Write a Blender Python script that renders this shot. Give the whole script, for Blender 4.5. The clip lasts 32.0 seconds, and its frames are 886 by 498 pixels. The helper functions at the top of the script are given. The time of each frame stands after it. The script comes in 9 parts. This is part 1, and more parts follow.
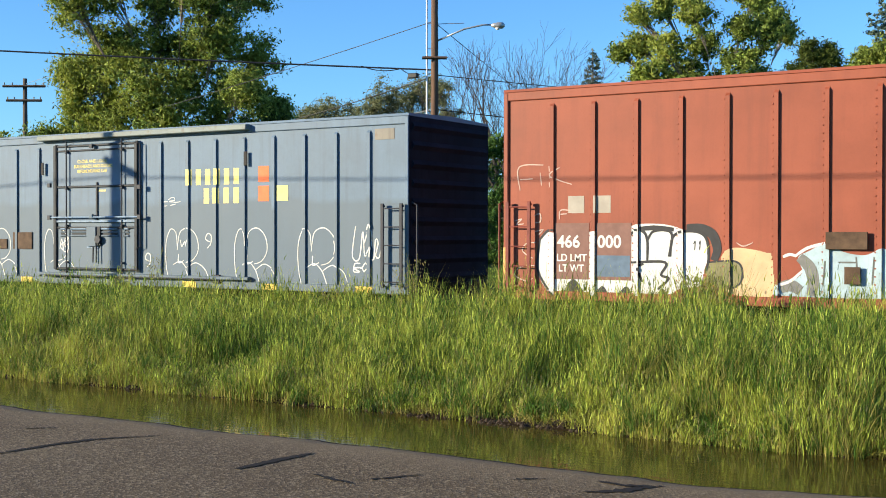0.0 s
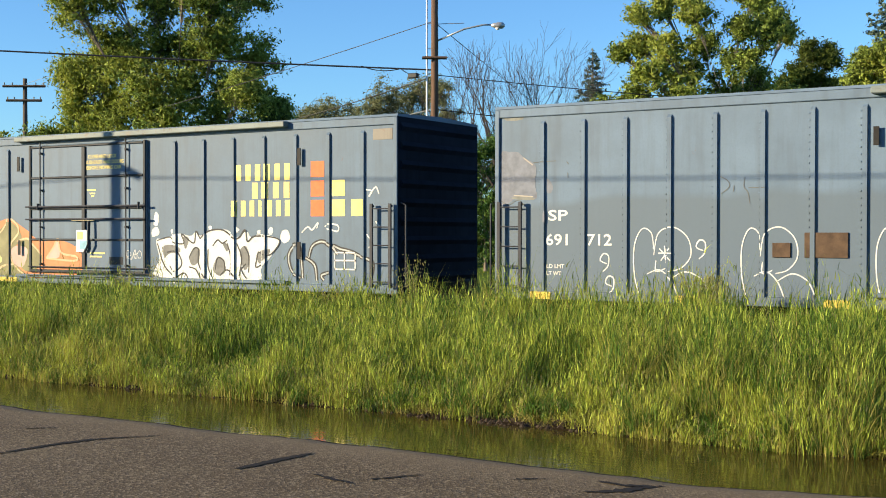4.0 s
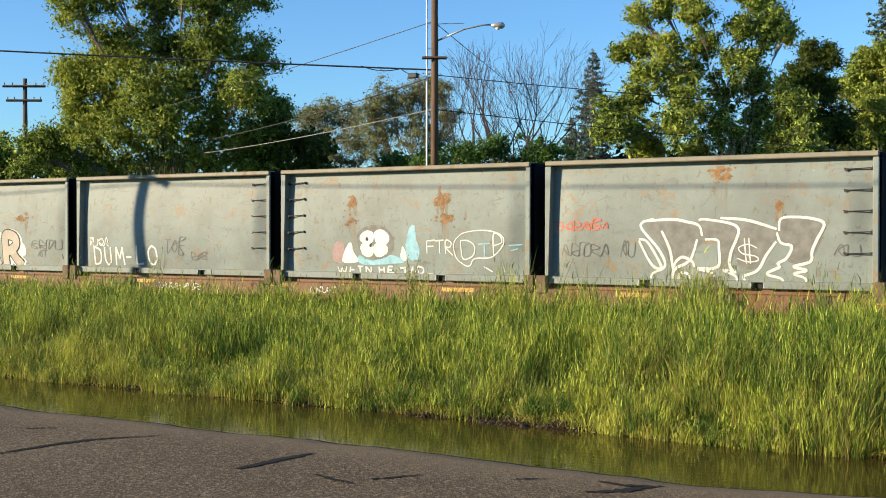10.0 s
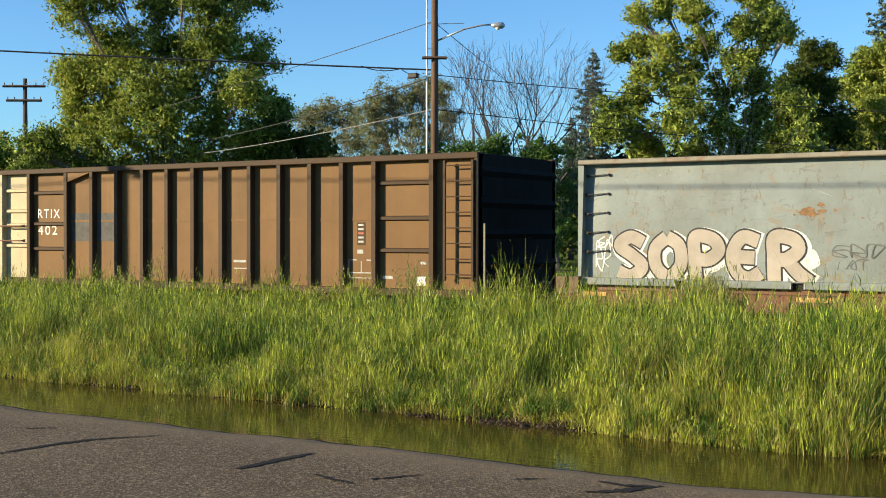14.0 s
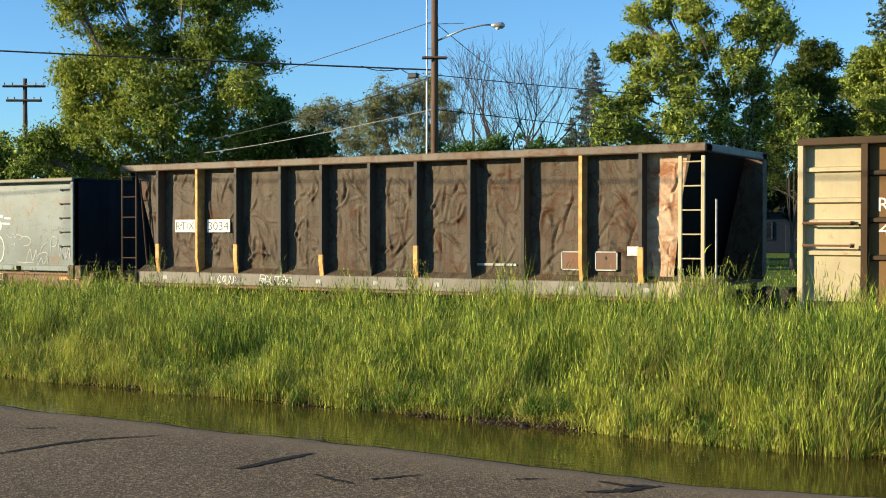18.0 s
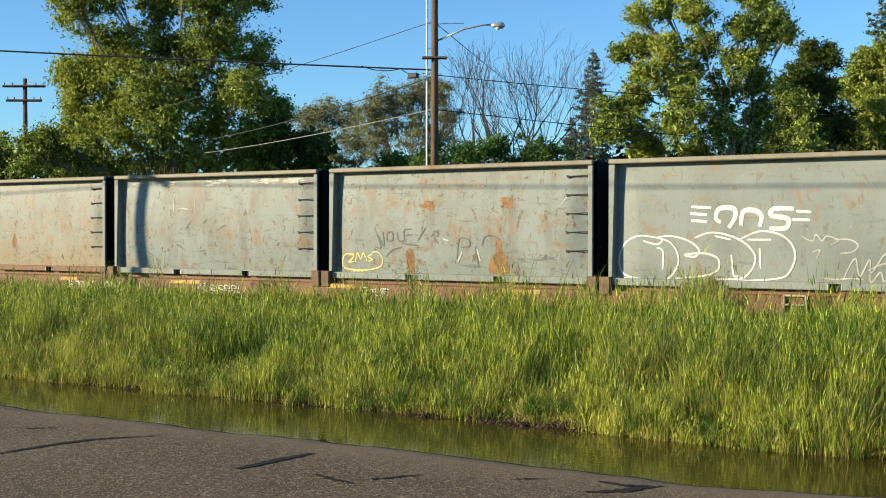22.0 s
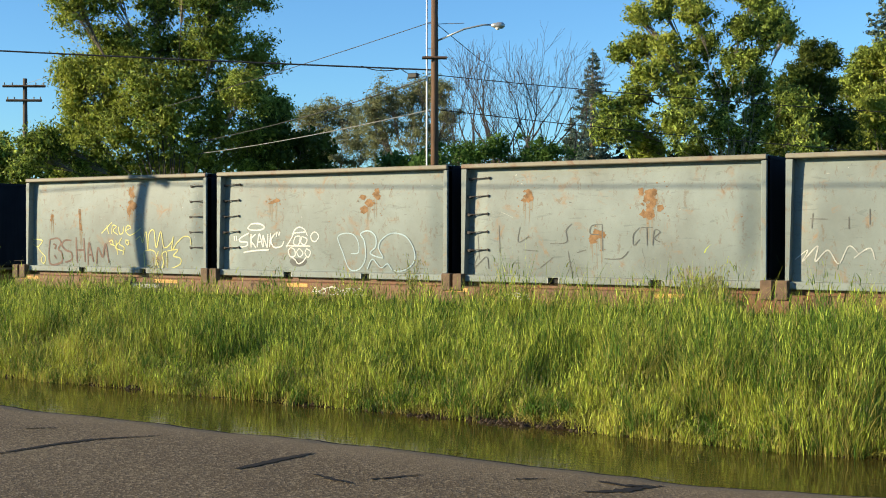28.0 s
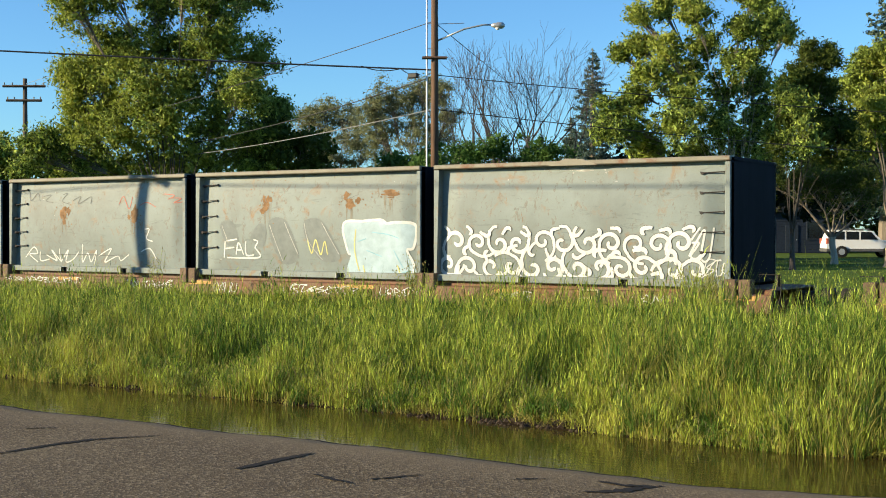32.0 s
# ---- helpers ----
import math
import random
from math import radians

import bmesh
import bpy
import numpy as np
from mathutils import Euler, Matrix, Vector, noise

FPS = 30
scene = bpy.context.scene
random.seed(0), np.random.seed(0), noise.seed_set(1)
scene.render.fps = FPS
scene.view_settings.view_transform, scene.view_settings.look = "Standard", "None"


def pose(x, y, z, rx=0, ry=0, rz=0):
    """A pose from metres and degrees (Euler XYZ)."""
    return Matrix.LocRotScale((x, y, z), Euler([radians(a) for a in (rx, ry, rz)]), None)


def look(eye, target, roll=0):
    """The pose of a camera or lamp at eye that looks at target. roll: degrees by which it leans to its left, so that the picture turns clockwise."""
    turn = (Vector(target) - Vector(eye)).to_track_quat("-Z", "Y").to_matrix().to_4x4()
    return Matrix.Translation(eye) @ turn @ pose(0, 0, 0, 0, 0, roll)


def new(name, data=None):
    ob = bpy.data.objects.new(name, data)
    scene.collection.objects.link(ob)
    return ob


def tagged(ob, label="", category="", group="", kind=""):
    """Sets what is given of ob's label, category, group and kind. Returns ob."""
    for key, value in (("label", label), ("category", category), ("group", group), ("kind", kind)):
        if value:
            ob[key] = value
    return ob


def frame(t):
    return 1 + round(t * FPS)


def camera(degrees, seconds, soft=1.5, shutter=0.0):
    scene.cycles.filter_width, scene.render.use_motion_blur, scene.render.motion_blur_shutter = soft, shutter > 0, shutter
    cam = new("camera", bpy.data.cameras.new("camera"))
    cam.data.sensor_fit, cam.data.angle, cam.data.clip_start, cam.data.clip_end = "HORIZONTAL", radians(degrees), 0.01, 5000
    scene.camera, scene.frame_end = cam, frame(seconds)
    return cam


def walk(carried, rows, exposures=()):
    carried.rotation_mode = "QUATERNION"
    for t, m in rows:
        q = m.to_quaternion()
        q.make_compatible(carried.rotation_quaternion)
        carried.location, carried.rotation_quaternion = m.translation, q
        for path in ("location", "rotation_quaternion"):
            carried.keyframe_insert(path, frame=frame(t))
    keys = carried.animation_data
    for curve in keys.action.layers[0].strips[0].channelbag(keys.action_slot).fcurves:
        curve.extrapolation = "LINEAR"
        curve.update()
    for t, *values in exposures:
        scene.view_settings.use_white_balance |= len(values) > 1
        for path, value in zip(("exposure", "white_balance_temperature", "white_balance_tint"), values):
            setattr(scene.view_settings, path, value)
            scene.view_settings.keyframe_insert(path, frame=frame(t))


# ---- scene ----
# Metres. The track runs along x, y points away from the road, the road surface is z = 0.
SUN_AZ, SUN_EL = 45.0, 15.0          # degrees: from -y towards -x, above the horizon
cam = camera(39.226, 32.0, soft=1.0)
EYE = Vector((0.0, 0.0, 1.8))
YAW, DOWN = radians(32.2966), radians(0.6958)
AIM = look(EYE, EYE + Vector((-math.sin(YAW) * math.cos(DOWN), math.cos(YAW) * math.cos(DOWN), -math.sin(DOWN))), 0.075)
walk(cam, [(0.0, AIM), (32.0, AIM)],
     exposures=[(0.0, 0.97, 6900.0, 6.5), (2.0, 0.97, 7400.0, 7.0), (4.5, 0.95, 7700.0, 7.5), (12.0, 0.94, 7800.0, 7.0), (18.0, 0.93, 7800.0, 4.0), (32.0, 0.93, 7800.0, 3.5)])

# ---- daylight ----
SUN_DIR = Vector((-math.sin(radians(SUN_AZ)) * math.cos(radians(SUN_EL)), -math.cos(radians(SUN_AZ)) * math.cos(radians(SUN_EL)), math.sin(radians(SUN_EL))))
world = bpy.data.worlds.new("sky")
scene.world = world
world.use_nodes = True
sky = world.node_tree.nodes.new("ShaderNodeTexSky")
sky.sky_type, sky.sun_disc = "NISHITA", False
sky.sun_elevation, sky.sun_rotation = radians(SUN_EL), radians(180.0 + SUN_AZ)
sky.air_density, sky.dust_density, sky.ozone_density = 1.0, 0.1, 3.0
back = world.node_tree.nodes["Background"]
tint = world.node_tree.nodes.new("ShaderNodeMix")                # clear, dry evening air: a deep blue sky
tint.data_type, tint.blend_type = "RGBA", "MULTIPLY"
tint.inputs[0].default_value, tint.inputs[7].default_value = 1.0, (0.54, 0.92, 1.40, 1.0)
world.node_tree.links.new(sky.outputs[0], tint.inputs[6])
world.node_tree.links.new(tint.outputs[2], back.inputs[0])
back.inputs[1].default_value = 0.096
sun = new("sun", bpy.data.lights.new("sun", "SUN"))
sun.data.energy, sun.data.angle, sun.data.color = 5.0, radians(0.5), (1.0, 0.88, 0.70)
sun.matrix_world = look(SUN_DIR * 100, (0, 0, 0))


# ---- materials ----
def nodes_of(name):
    m = bpy.data.materials.new(name)
    m.use_nodes = True
    nt = m.node_tree
    return m, nt, nt.nodes["Principled BSDF"]


def link(nt, a, b):
    nt.links.new(a, b)


def noise_node(nt, co, scale, detail=4.0, rough=0.6, stretch=None, distort=0.0):
    if stretch:
        mp = nt.nodes.new("ShaderNodeMapping")
        mp.inputs["Scale"].default_value = stretch
        link(nt, co, mp.inputs[0])
        co = mp.outputs[0]
    n = nt.nodes.new("ShaderNodeTexNoise")
    n.inputs["Scale"].default_value, n.inputs["Detail"].default_value, n.inputs["Roughness"].default_value = scale, detail, rough
    n.inputs["Distortion"].default_value = distort
    link(nt, co, n.inputs["Vector"])
    return n.outputs["Fac"]


def ramp(nt, fac, lo, hi):
    r = nt.nodes.new("ShaderNodeMapRange")
    r.inputs["From Min"].default_value, r.inputs["From Max"].default_value = lo, hi
    link(nt, fac, r.inputs["Value"])
    return r.outputs["Result"]


def mix(nt, fac, a, b, mode="MIX"):
    n = nt.nodes.new("ShaderNodeMix")
    n.data_type, n.blend_type = "RGBA", mode
    for key, v in ((0, fac), (6, a), (7, b)):
        if isinstance(v, (int, float)):
            n.inputs[key].default_value = v
        elif isinstance(v, tuple):
            n.inputs[key].default_value = (*v[:3], 1.0)
        else:
            link(nt, v, n.inputs[key])
    return n.outputs[2]


def mul(nt, a, b, op="MULTIPLY"):
    n = nt.nodes.new("ShaderNodeMath")
    n.operation = op
    for key, v in ((0, a), (1, b)):
        if isinstance(v, (int, float)):
            n.inputs[key].default_value = v
        else:
            link(nt, v, n.inputs[key])
    return n.outputs[0]


def coords(nt, shift=True):
    """Object coordinates in metres, shifted by the object's own random number."""
    tc = nt.nodes.new("ShaderNodeTexCoord")
    if not shift:
        return tc.outputs["Object"]
    info = nt.nodes.new("ShaderNodeObjectInfo")
    add = nt.nodes.new("ShaderNodeVectorMath")
    add.operation = "MULTIPLY_ADD"
    comb = nt.nodes.new("ShaderNodeCombineXYZ")
    link(nt, info.outputs["Random"], comb.inputs[0])
    link(nt, info.outputs["Random"], comb.inputs[2])
    link(nt, comb.outputs[0], add.inputs[0])
    add.inputs[1].default_value = (37.0, 0.0, 53.0)
    link(nt, tc.outputs["Object"], add.inputs[2])
    return add.outputs[0]


def bump(nt, height, bsdf, strength=0.3, dist=0.01):
    b = nt.nodes.new("ShaderNodeBump")
    b.inputs["Strength"].default_value, b.inputs["Distance"].default_value = strength, dist
    link(nt, height, b.inputs["Height"])
    link(nt, b.outputs[0], bsdf.inputs["Normal"])


def steel(name, base, rust=(0.16, 0.055, 0.02), rusty=0.12, grime=(0.05, 0.045, 0.04), grimy=0.4, rough=0.55, fade=None, shift=True, wave=0.25, creased=False, run=(5.0, 5.0, 0.35), gloss=0.25, chips=0.0):
    """Weathered painted steel: faded patches, vertical run-down streaks, rust blooms, fine grain and dents."""
    m, nt, bs = nodes_of(name)
    co = coords(nt, shift)
    big = noise_node(nt, co, 0.7, 5, 0.6)
    col = mix(nt, ramp(nt, big, 0.3, 0.75), tuple(c * 0.78 for c in base), tuple(min(1, c * 1.16 + 0.008) for c in base))
    streak = noise_node(nt, co, 1.0, 6, 0.65, run)
    col = mix(nt, mul(nt, ramp(nt, streak, 0.48, 0.78), grimy), col, grime)
    if fade:                                            # lower part darker by road film, uneven edge
        z0, tone, soft = (*fade, 0.07)[:3]
        sep = nt.nodes.new("ShaderNodeSeparateXYZ")
        tc = nt.nodes.new("ShaderNodeTexCoord")
        link(nt, tc.outputs["Object"], sep.inputs[0])
        edge = mul(nt, noise_node(nt, co, 0.35, 2, 0.4), 0.7)
        low = ramp(nt, mul(nt, sep.outputs[2], edge, "ADD"), z0 + 0.4 + soft, z0 + 0.4 - soft)
        col = mix(nt, mul(nt, low, 0.85), col, tone)
    fine = noise_node(nt, co, 38.0, 3, 0.7)
    col = mix(nt, mul(nt, ramp(nt, fine, 0.5, 0.8), 0.25), col, tuple(c * 0.6 for c in base))
    spot = noise_node(nt, co, 2.3, 8, 0.72, None, 0.6)
    col = mix(nt, ramp(nt, spot, 0.74 - rusty * 0.9, 0.84 - rusty * 0.6), col, rust)
    if chips:                                           # small knocks gone to rust, and scrapes
        knock = noise_node(nt, co, 9.0, 6, 0.75, (1.0, 1.0, 0.55), 0.4)
        col = mix(nt, mul(nt, ramp(nt, knock, 0.575, 0.625), chips), col, tuple(c * 0.55 for c in rust))
        scrape = noise_node(nt, co, 4.0, 5, 0.7, (0.5, 1.0, 2.6), 0.8)
        col = mix(nt, mul(nt, ramp(nt, scrape, 0.59, 0.645), chips * 0.8), col, tuple(c * 0.45 for c in base))
    link(nt, col, bs.inputs["Base Color"])
    bs.inputs["Specular IOR Level"].default_value = gloss
    r = ramp(nt, big, 0.0, 1.0)
    rr = nt.nodes.new("ShaderNodeMapRange")
    rr.inputs["To Min"].default_value, rr.inputs["To Max"].default_value = rough - 0.08, rough + 0.15
    link(nt, r, rr.inputs["Value"])
    link(nt, rr.outputs[0], bs.inputs["Roughness"])
    if creased:                                         # dark crease lines put into the colour along noise contours
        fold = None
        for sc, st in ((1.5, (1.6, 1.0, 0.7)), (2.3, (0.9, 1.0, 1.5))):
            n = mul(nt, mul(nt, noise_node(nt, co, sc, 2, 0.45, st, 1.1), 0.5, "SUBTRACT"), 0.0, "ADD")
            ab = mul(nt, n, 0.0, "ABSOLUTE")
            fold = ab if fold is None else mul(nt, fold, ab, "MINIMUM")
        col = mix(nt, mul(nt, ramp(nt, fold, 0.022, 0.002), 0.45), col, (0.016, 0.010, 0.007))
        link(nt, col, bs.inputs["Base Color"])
    h = mul(nt, mul(nt, noise_node(nt, co, 1.6, 3, 0.5), wave * 4), mul(nt, fine, 0.15), "ADD")
    bump(nt, h, bs, 0.25, 0.02)
    return m


def plain(name, base, rough=0.6, metal=0.0, vary=0.25, scale=6.0, grain=60.0, bumpy=0.15):
    m, nt, bs = nodes_of(name)
    co = coords(nt)
    a = noise_node(nt, co, scale, 5, 0.6)
    col = mix(nt, ramp(nt, a, 0.3, 0.7), tuple(c * (1 - vary) for c in base), tuple(min(1, c * (1 + vary)) for c in base))
    b = noise_node(nt, co, grain, 3, 0.7)
    col = mix(nt, mul(nt, ramp(nt, b, 0.5, 0.75), vary), col, tuple(c * 0.6 for c in base))
    link(nt, col, bs.inputs["Base Color"])
    bs.inputs["Roughness"].default_value, bs.inputs["Metallic"].default_value = rough, metal
    bs.inputs["Specular IOR Level"].default_value = 0.5 if rough < 0.5 else 0.25
    if bumpy:
        bump(nt, b, bs, bumpy, 0.01)
    return m


def leafy(name, dark, light, dry, trans=0.35, patch=0.6, tuft=None, few=1.5):
    """Leaves and blades: tone by island and by place, lit through."""
    m, nt, bs = nodes_of(name)
    geo = nt.nodes.new("ShaderNodeNewGeometry")
    tc = nt.nodes.new("ShaderNodeTexCoord")
    col = mix(nt, mul(nt, geo.outputs["Random Per Island"], few, "POWER"), dark, light)
    pl = noise_node(nt, tc.outputs["Object"], patch, 4, 0.6)
    col = mix(nt, mul(nt, ramp(nt, pl, 0.42, 0.7), 0.75), col, dry)
    if tuft:                                            # tufts of a darker kind of grass among the rest
        tn = noise_node(nt, tc.outputs["Object"], 3.4, 4, 0.65, (1.0, 0.8, 0.7))
        col = mix(nt, mul(nt, ramp(nt, tn, 0.50, 0.54), 0.85), col, tuft)
    link(nt, col, bs.inputs["Base Color"])
    bs.inputs["Roughness"].default_value, bs.inputs["Specular IOR Level"].default_value = 0.6, 0.15
    tr = nt.nodes.new("ShaderNodeBsdfTranslucent")
    link(nt, col, tr.inputs[0])
    ms = nt.nodes.new("ShaderNodeMixShader")
    ms.inputs[0].default_value = trans
    link(nt, bs.outputs[0], ms.inputs[1])
    link(nt, tr.outputs[0], ms.inputs[2])
    link(nt, ms.outputs[0], nt.nodes["Material Output"].inputs[0])
    return m


def asphalt():
    m, nt, bs = nodes_of("asphalt")
    co = coords(nt, False)
    a = noise_node(nt, co, 0.5, 5, 0.6)
    col = mix(nt, ramp(nt, a, 0.3, 0.7), (0.088, 0.060, 0.032), (0.132, 0.096, 0.053))
    v = nt.nodes.new("ShaderNodeTexVoronoi")
    v.inputs["Scale"].default_value = 60.0
    link(nt, co, v.inputs["Vector"])
    stone = nt.nodes.new("ShaderNodeSeparateColor")
    link(nt, v.outputs["Color"], stone.inputs[0])
    col = mix(nt, ramp(nt, stone.outputs[0], 0.55, 1.0), col, (0.28, 0.215, 0.13))
    col = mix(nt, mul(nt, ramp(nt, stone.outputs[1], 0.6, 1.0), 0.7), col, (0.022, 0.021, 0.02))
    sep = nt.nodes.new("ShaderNodeSeparateXYZ")
    link(nt, co, sep.inputs[0])
    edge = mul(nt, sep.outputs[1], mul(nt, noise_node(nt, co, 1.2, 4, 0.6), 0.7), "ADD")
    col = mix(nt, mul(nt, ramp(nt, edge, 8.0, 8.95), 0.75), col, (0.20, 0.15, 0.09))       # silt dried along the edge
    wet = ramp(nt, mul(nt, sep.outputs[2], mul(nt, noise_node(nt, co, 7.0, 3, 0.6), 0.006), "SUBTRACT"), -0.0195, -0.0235)      # soaked by the ditch water
    col = mix(nt, wet, col, (0.014, 0.010, 0.007))
    link(nt, col, bs.inputs["Base Color"])
    bs.inputs["Roughness"].default_value, bs.inputs["Specular IOR Level"].default_value = 0.85, 0.2
    bump(nt, v.outputs["Distance"], bs, 0.45, 0.008)
    return m


def water_mat():
    m, nt, bs = nodes_of("muddy_water")
    co = coords(nt, False)
    a = noise_node(nt, co, 0.8, 4, 0.5)
    link(nt, mix(nt, a, (0.035, 0.028, 0.006), (0.06, 0.047, 0.012)), bs.inputs["Base Color"])
    bs.inputs["Roughness"].default_value, bs.inputs["IOR"].default_value = 0.03, 1.33
    bump(nt, noise_node(nt, co, 5.0, 3, 0.5, (1.0, 2.2, 1.0)), bs, 0.10, 0.02)
    return m


def wood_mat(name, a, b):
    m, nt, bs = nodes_of(name)
    co = coords(nt)
    n = noise_node(nt, co, 3.0, 6, 0.7, (9.0, 9.0, 0.4))
    col = mix(nt, ramp(nt, n, 0.3, 0.7), a, b)
    link(nt, col, bs.inputs["Base Color"])
    bs.inputs["Roughness"].default_value = 0.8
    bump(nt, n, bs, 0.5, 0.02)
    return m


def earth_mat():
    m, nt, bs = nodes_of("earth")
    co = coords(nt, False)
    a = noise_node(nt, co, 0.25, 5, 0.6)
    b = noise_node(nt, co, 9.0, 5, 0.7)
    col = mix(nt, ramp(nt, a, 0.35, 0.65), (0.035, 0.055, 0.012), (0.075, 0.07, 0.025))
    col = mix(nt, mul(nt, ramp(nt, b, 0.45, 0.7), 0.6), col, (0.045, 0.032, 0.02))
    sep = nt.nodes.new("ShaderNodeSeparateXYZ")
    link(nt, co, sep.inputs[0])
    col = mix(nt, mul(nt, ramp(nt, mul(nt, sep.outputs[1], mul(nt, a, 0.5), "ADD"), 11.3, 10.7), ramp(nt, sep.outputs[1], 6.0, 8.0)), col, (0.022, 0.014, 0.008))      # soaked soil at the ditch
    col = mix(nt, mul(nt, ramp(nt, sep.outputs[1], 25.5, 27.5), ramp(nt, a, 0.2, 0.6)), col, mix(nt, b, (0.06, 0.11, 0.015), (0.13, 0.19, 0.03)))      # mown meadow beyond the track
    link(nt, col, bs.inputs["Base Color"])
    bs.inputs["Roughness"].default_value, bs.inputs["Specular IOR Level"].default_value = 0.95, 0.08
    bump(nt, b, bs, 0.6, 0.05)
    return m


BLUE_A = steel("blue_grey_boxcar_paint", (0.115, 0.170, 0.232), rusty=0.06, grimy=0.3, fade=(2.42, (0.094, 0.127, 0.158)))
BLUE_B = steel("faded_blue_boxcar_paint", (0.095, 0.145, 0.20), rusty=0.06, grimy=0.3)
# near-black copy of the blue: shade on the end walls put into the paint
BLUE_END = steel("shaded_blue_end_paint", (0.012, 0.016, 0.026), rusty=0.04, grime=(0.006, 0.006, 0.007), grimy=0.6, gloss=0.06, rough=0.8)
RED = steel("oxide_red_boxcar_paint", (0.262, 0.066, 0.034), rusty=0.03, grime=(0.12, 0.035, 0.025), grimy=0.35)
GREY = steel("grey_green_container_paint", (0.188, 0.222, 0.212), rusty=0.20, rust=(0.23, 0.14, 0.075), grime=(0.115, 0.118, 0.105), grimy=0.6, run=(1.1, 1.1, 0.9), chips=0.45)
GREY_WORN = steel("rust_stained_container_paint", (0.185, 0.222, 0.212), rusty=0.245, rust=(0.20, 0.115, 0.06), grime=(0.10, 0.085, 0.07), grimy=0.8, run=(2.0, 2.0, 0.7), chips=0.85)
GREY_TAN = steel("tan_stained_container_paint", (0.195, 0.226, 0.212), rusty=0.235, rust=(0.24, 0.135, 0.07), grime=(0.12, 0.10, 0.08), grimy=0.6, run=(2.0, 2.0, 0.7), fade=(1.5, (0.26, 0.215, 0.14), 0.75), chips=0.85)
GREY_RIM = steel("grey_rim_paint", (0.22, 0.20, 0.155), rusty=0.22, grimy=0.3)
# container and gondola ends: end-wall shade painted in, with some rust
GREY_END = steel("shaded_grey_end_paint", (0.013, 0.015, 0.020), rusty=0.10, rust=(0.03, 0.018, 0.011), grime=(0.006, 0.006, 0.007), grimy=0.6, gloss=0.06, rough=0.8)
SHADE_END = steel("shaded_end_steel", (0.010, 0.009, 0.008), rusty=0.08, rust=(0.02, 0.011, 0.007), grime=(0.005, 0.0045, 0.004), grimy=0.6, gloss=0.06, rough=0.8)
BROWN = steel("brown_gondola_paint", (0.165, 0.09, 0.037), rusty=0.07, grime=(0.09, 0.052, 0.024), grimy=0.35, wave=0.1, gloss=0.1)
# darker copy of the brown: shade on the ribs' flanks is in the colour
BROWN_RIB = steel("shade_brown_rib_paint", (0.06, 0.036, 0.02), rusty=0.1, grimy=0.5, gloss=0.1)
CREAM = steel("cream_end_panel_paint", (0.44, 0.37, 0.23), rusty=0.16, rust=(0.30, 0.12, 0.04), grime=(0.32, 0.2, 0.1), grimy=0.4)
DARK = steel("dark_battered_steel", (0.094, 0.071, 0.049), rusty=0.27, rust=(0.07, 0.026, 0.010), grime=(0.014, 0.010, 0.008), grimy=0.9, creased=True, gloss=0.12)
PEEL = steel("peeling_cream_paint", (0.50, 0.37, 0.25), rusty=0.37, rust=(0.24, 0.09, 0.035), grime=(0.25, 0.12, 0.06), grimy=0.5)
RAIL_RUST = steel("rusty_rail_steel", (0.15, 0.12, 0.09), rust=(0.10, 0.04, 0.018), rusty=0.3, grime=(0.05, 0.035, 0.025), grimy=0.6)
DOOR_FRAME = plain("dark_blue_door_frame", (0.014, 0.018, 0.024), 0.6, vary=0.3)
DARK_RIB = steel("dark_rib_steel", (0.066, 0.058, 0.050), rusty=0.15, grimy=0.4, gloss=0.12)
RUST_SILL = steel("rusted_sill", (0.155, 0.078, 0.046), rusty=0.28, grimy=0.5)
GREY_SILL = steel("grey_sill", (0.20, 0.18, 0.15), rusty=0.2, grimy=0.5)
BLACK = plain("black_running_gear", (0.018, 0.016, 0.015), 0.7)
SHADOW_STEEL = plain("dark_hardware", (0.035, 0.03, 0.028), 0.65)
YELLOW = plain("yellow_marking_paint", (0.75, 0.52, 0.10), 0.55, vary=0.15)
LETTER_YELLOW = plain("pale_yellow_lettering", (0.78, 0.63, 0.20), 0.55, vary=0.12)
ORANGE = plain("orange_red_paint", (0.70, 0.13, 0.035), 0.55, vary=0.15)
AMBER = plain("amber_rib_paint", (0.54, 0.30, 0.10), 0.6, vary=0.35)
WHITE = plain("white_paint", (0.64, 0.63, 0.58), 0.6, vary=0.1)
SPRAY = plain("white_spray_paint", (0.58, 0.58, 0.55), 0.6, vary=0.12)
PALE = plain("thin_white_spray", (0.36, 0.37, 0.345), 0.65, vary=0.3)
SPRAY_BLACK = plain("black_spray_paint", (0.03, 0.03, 0.032), 0.6)
SPRAY_DIM = plain("faint_dark_spray", (0.11, 0.115, 0.11), 0.65, vary=0.3)
SPRAY_OLIVE = plain("olive_spray_paint", (0.19, 0.175, 0.085), 0.6, vary=0.3, scale=2.0)
SPRAY_PINK = plain("pinkish_spray_paint", (0.46, 0.32, 0.27), 0.6, vary=0.2, scale=2.0)
SPRAY_ORANGE = plain("orange_spray_paint", (0.52, 0.19, 0.08), 0.6, vary=0.2, scale=2.0)
SPRAY_RED = plain("dull_red_spray", (0.42, 0.11, 0.07), 0.6)
SPRAY_BLUE = plain("light_blue_spray", (0.22, 0.42, 0.50), 0.6, vary=0.25)
SPRAY_LIME = plain("yellow_green_spray", (0.52, 0.49, 0.19), 0.6, vary=0.2)
SPRAY_SKY = plain("pale_blue_white_spray", (0.33, 0.43, 0.47), 0.6, vary=0.2, scale=3.0)
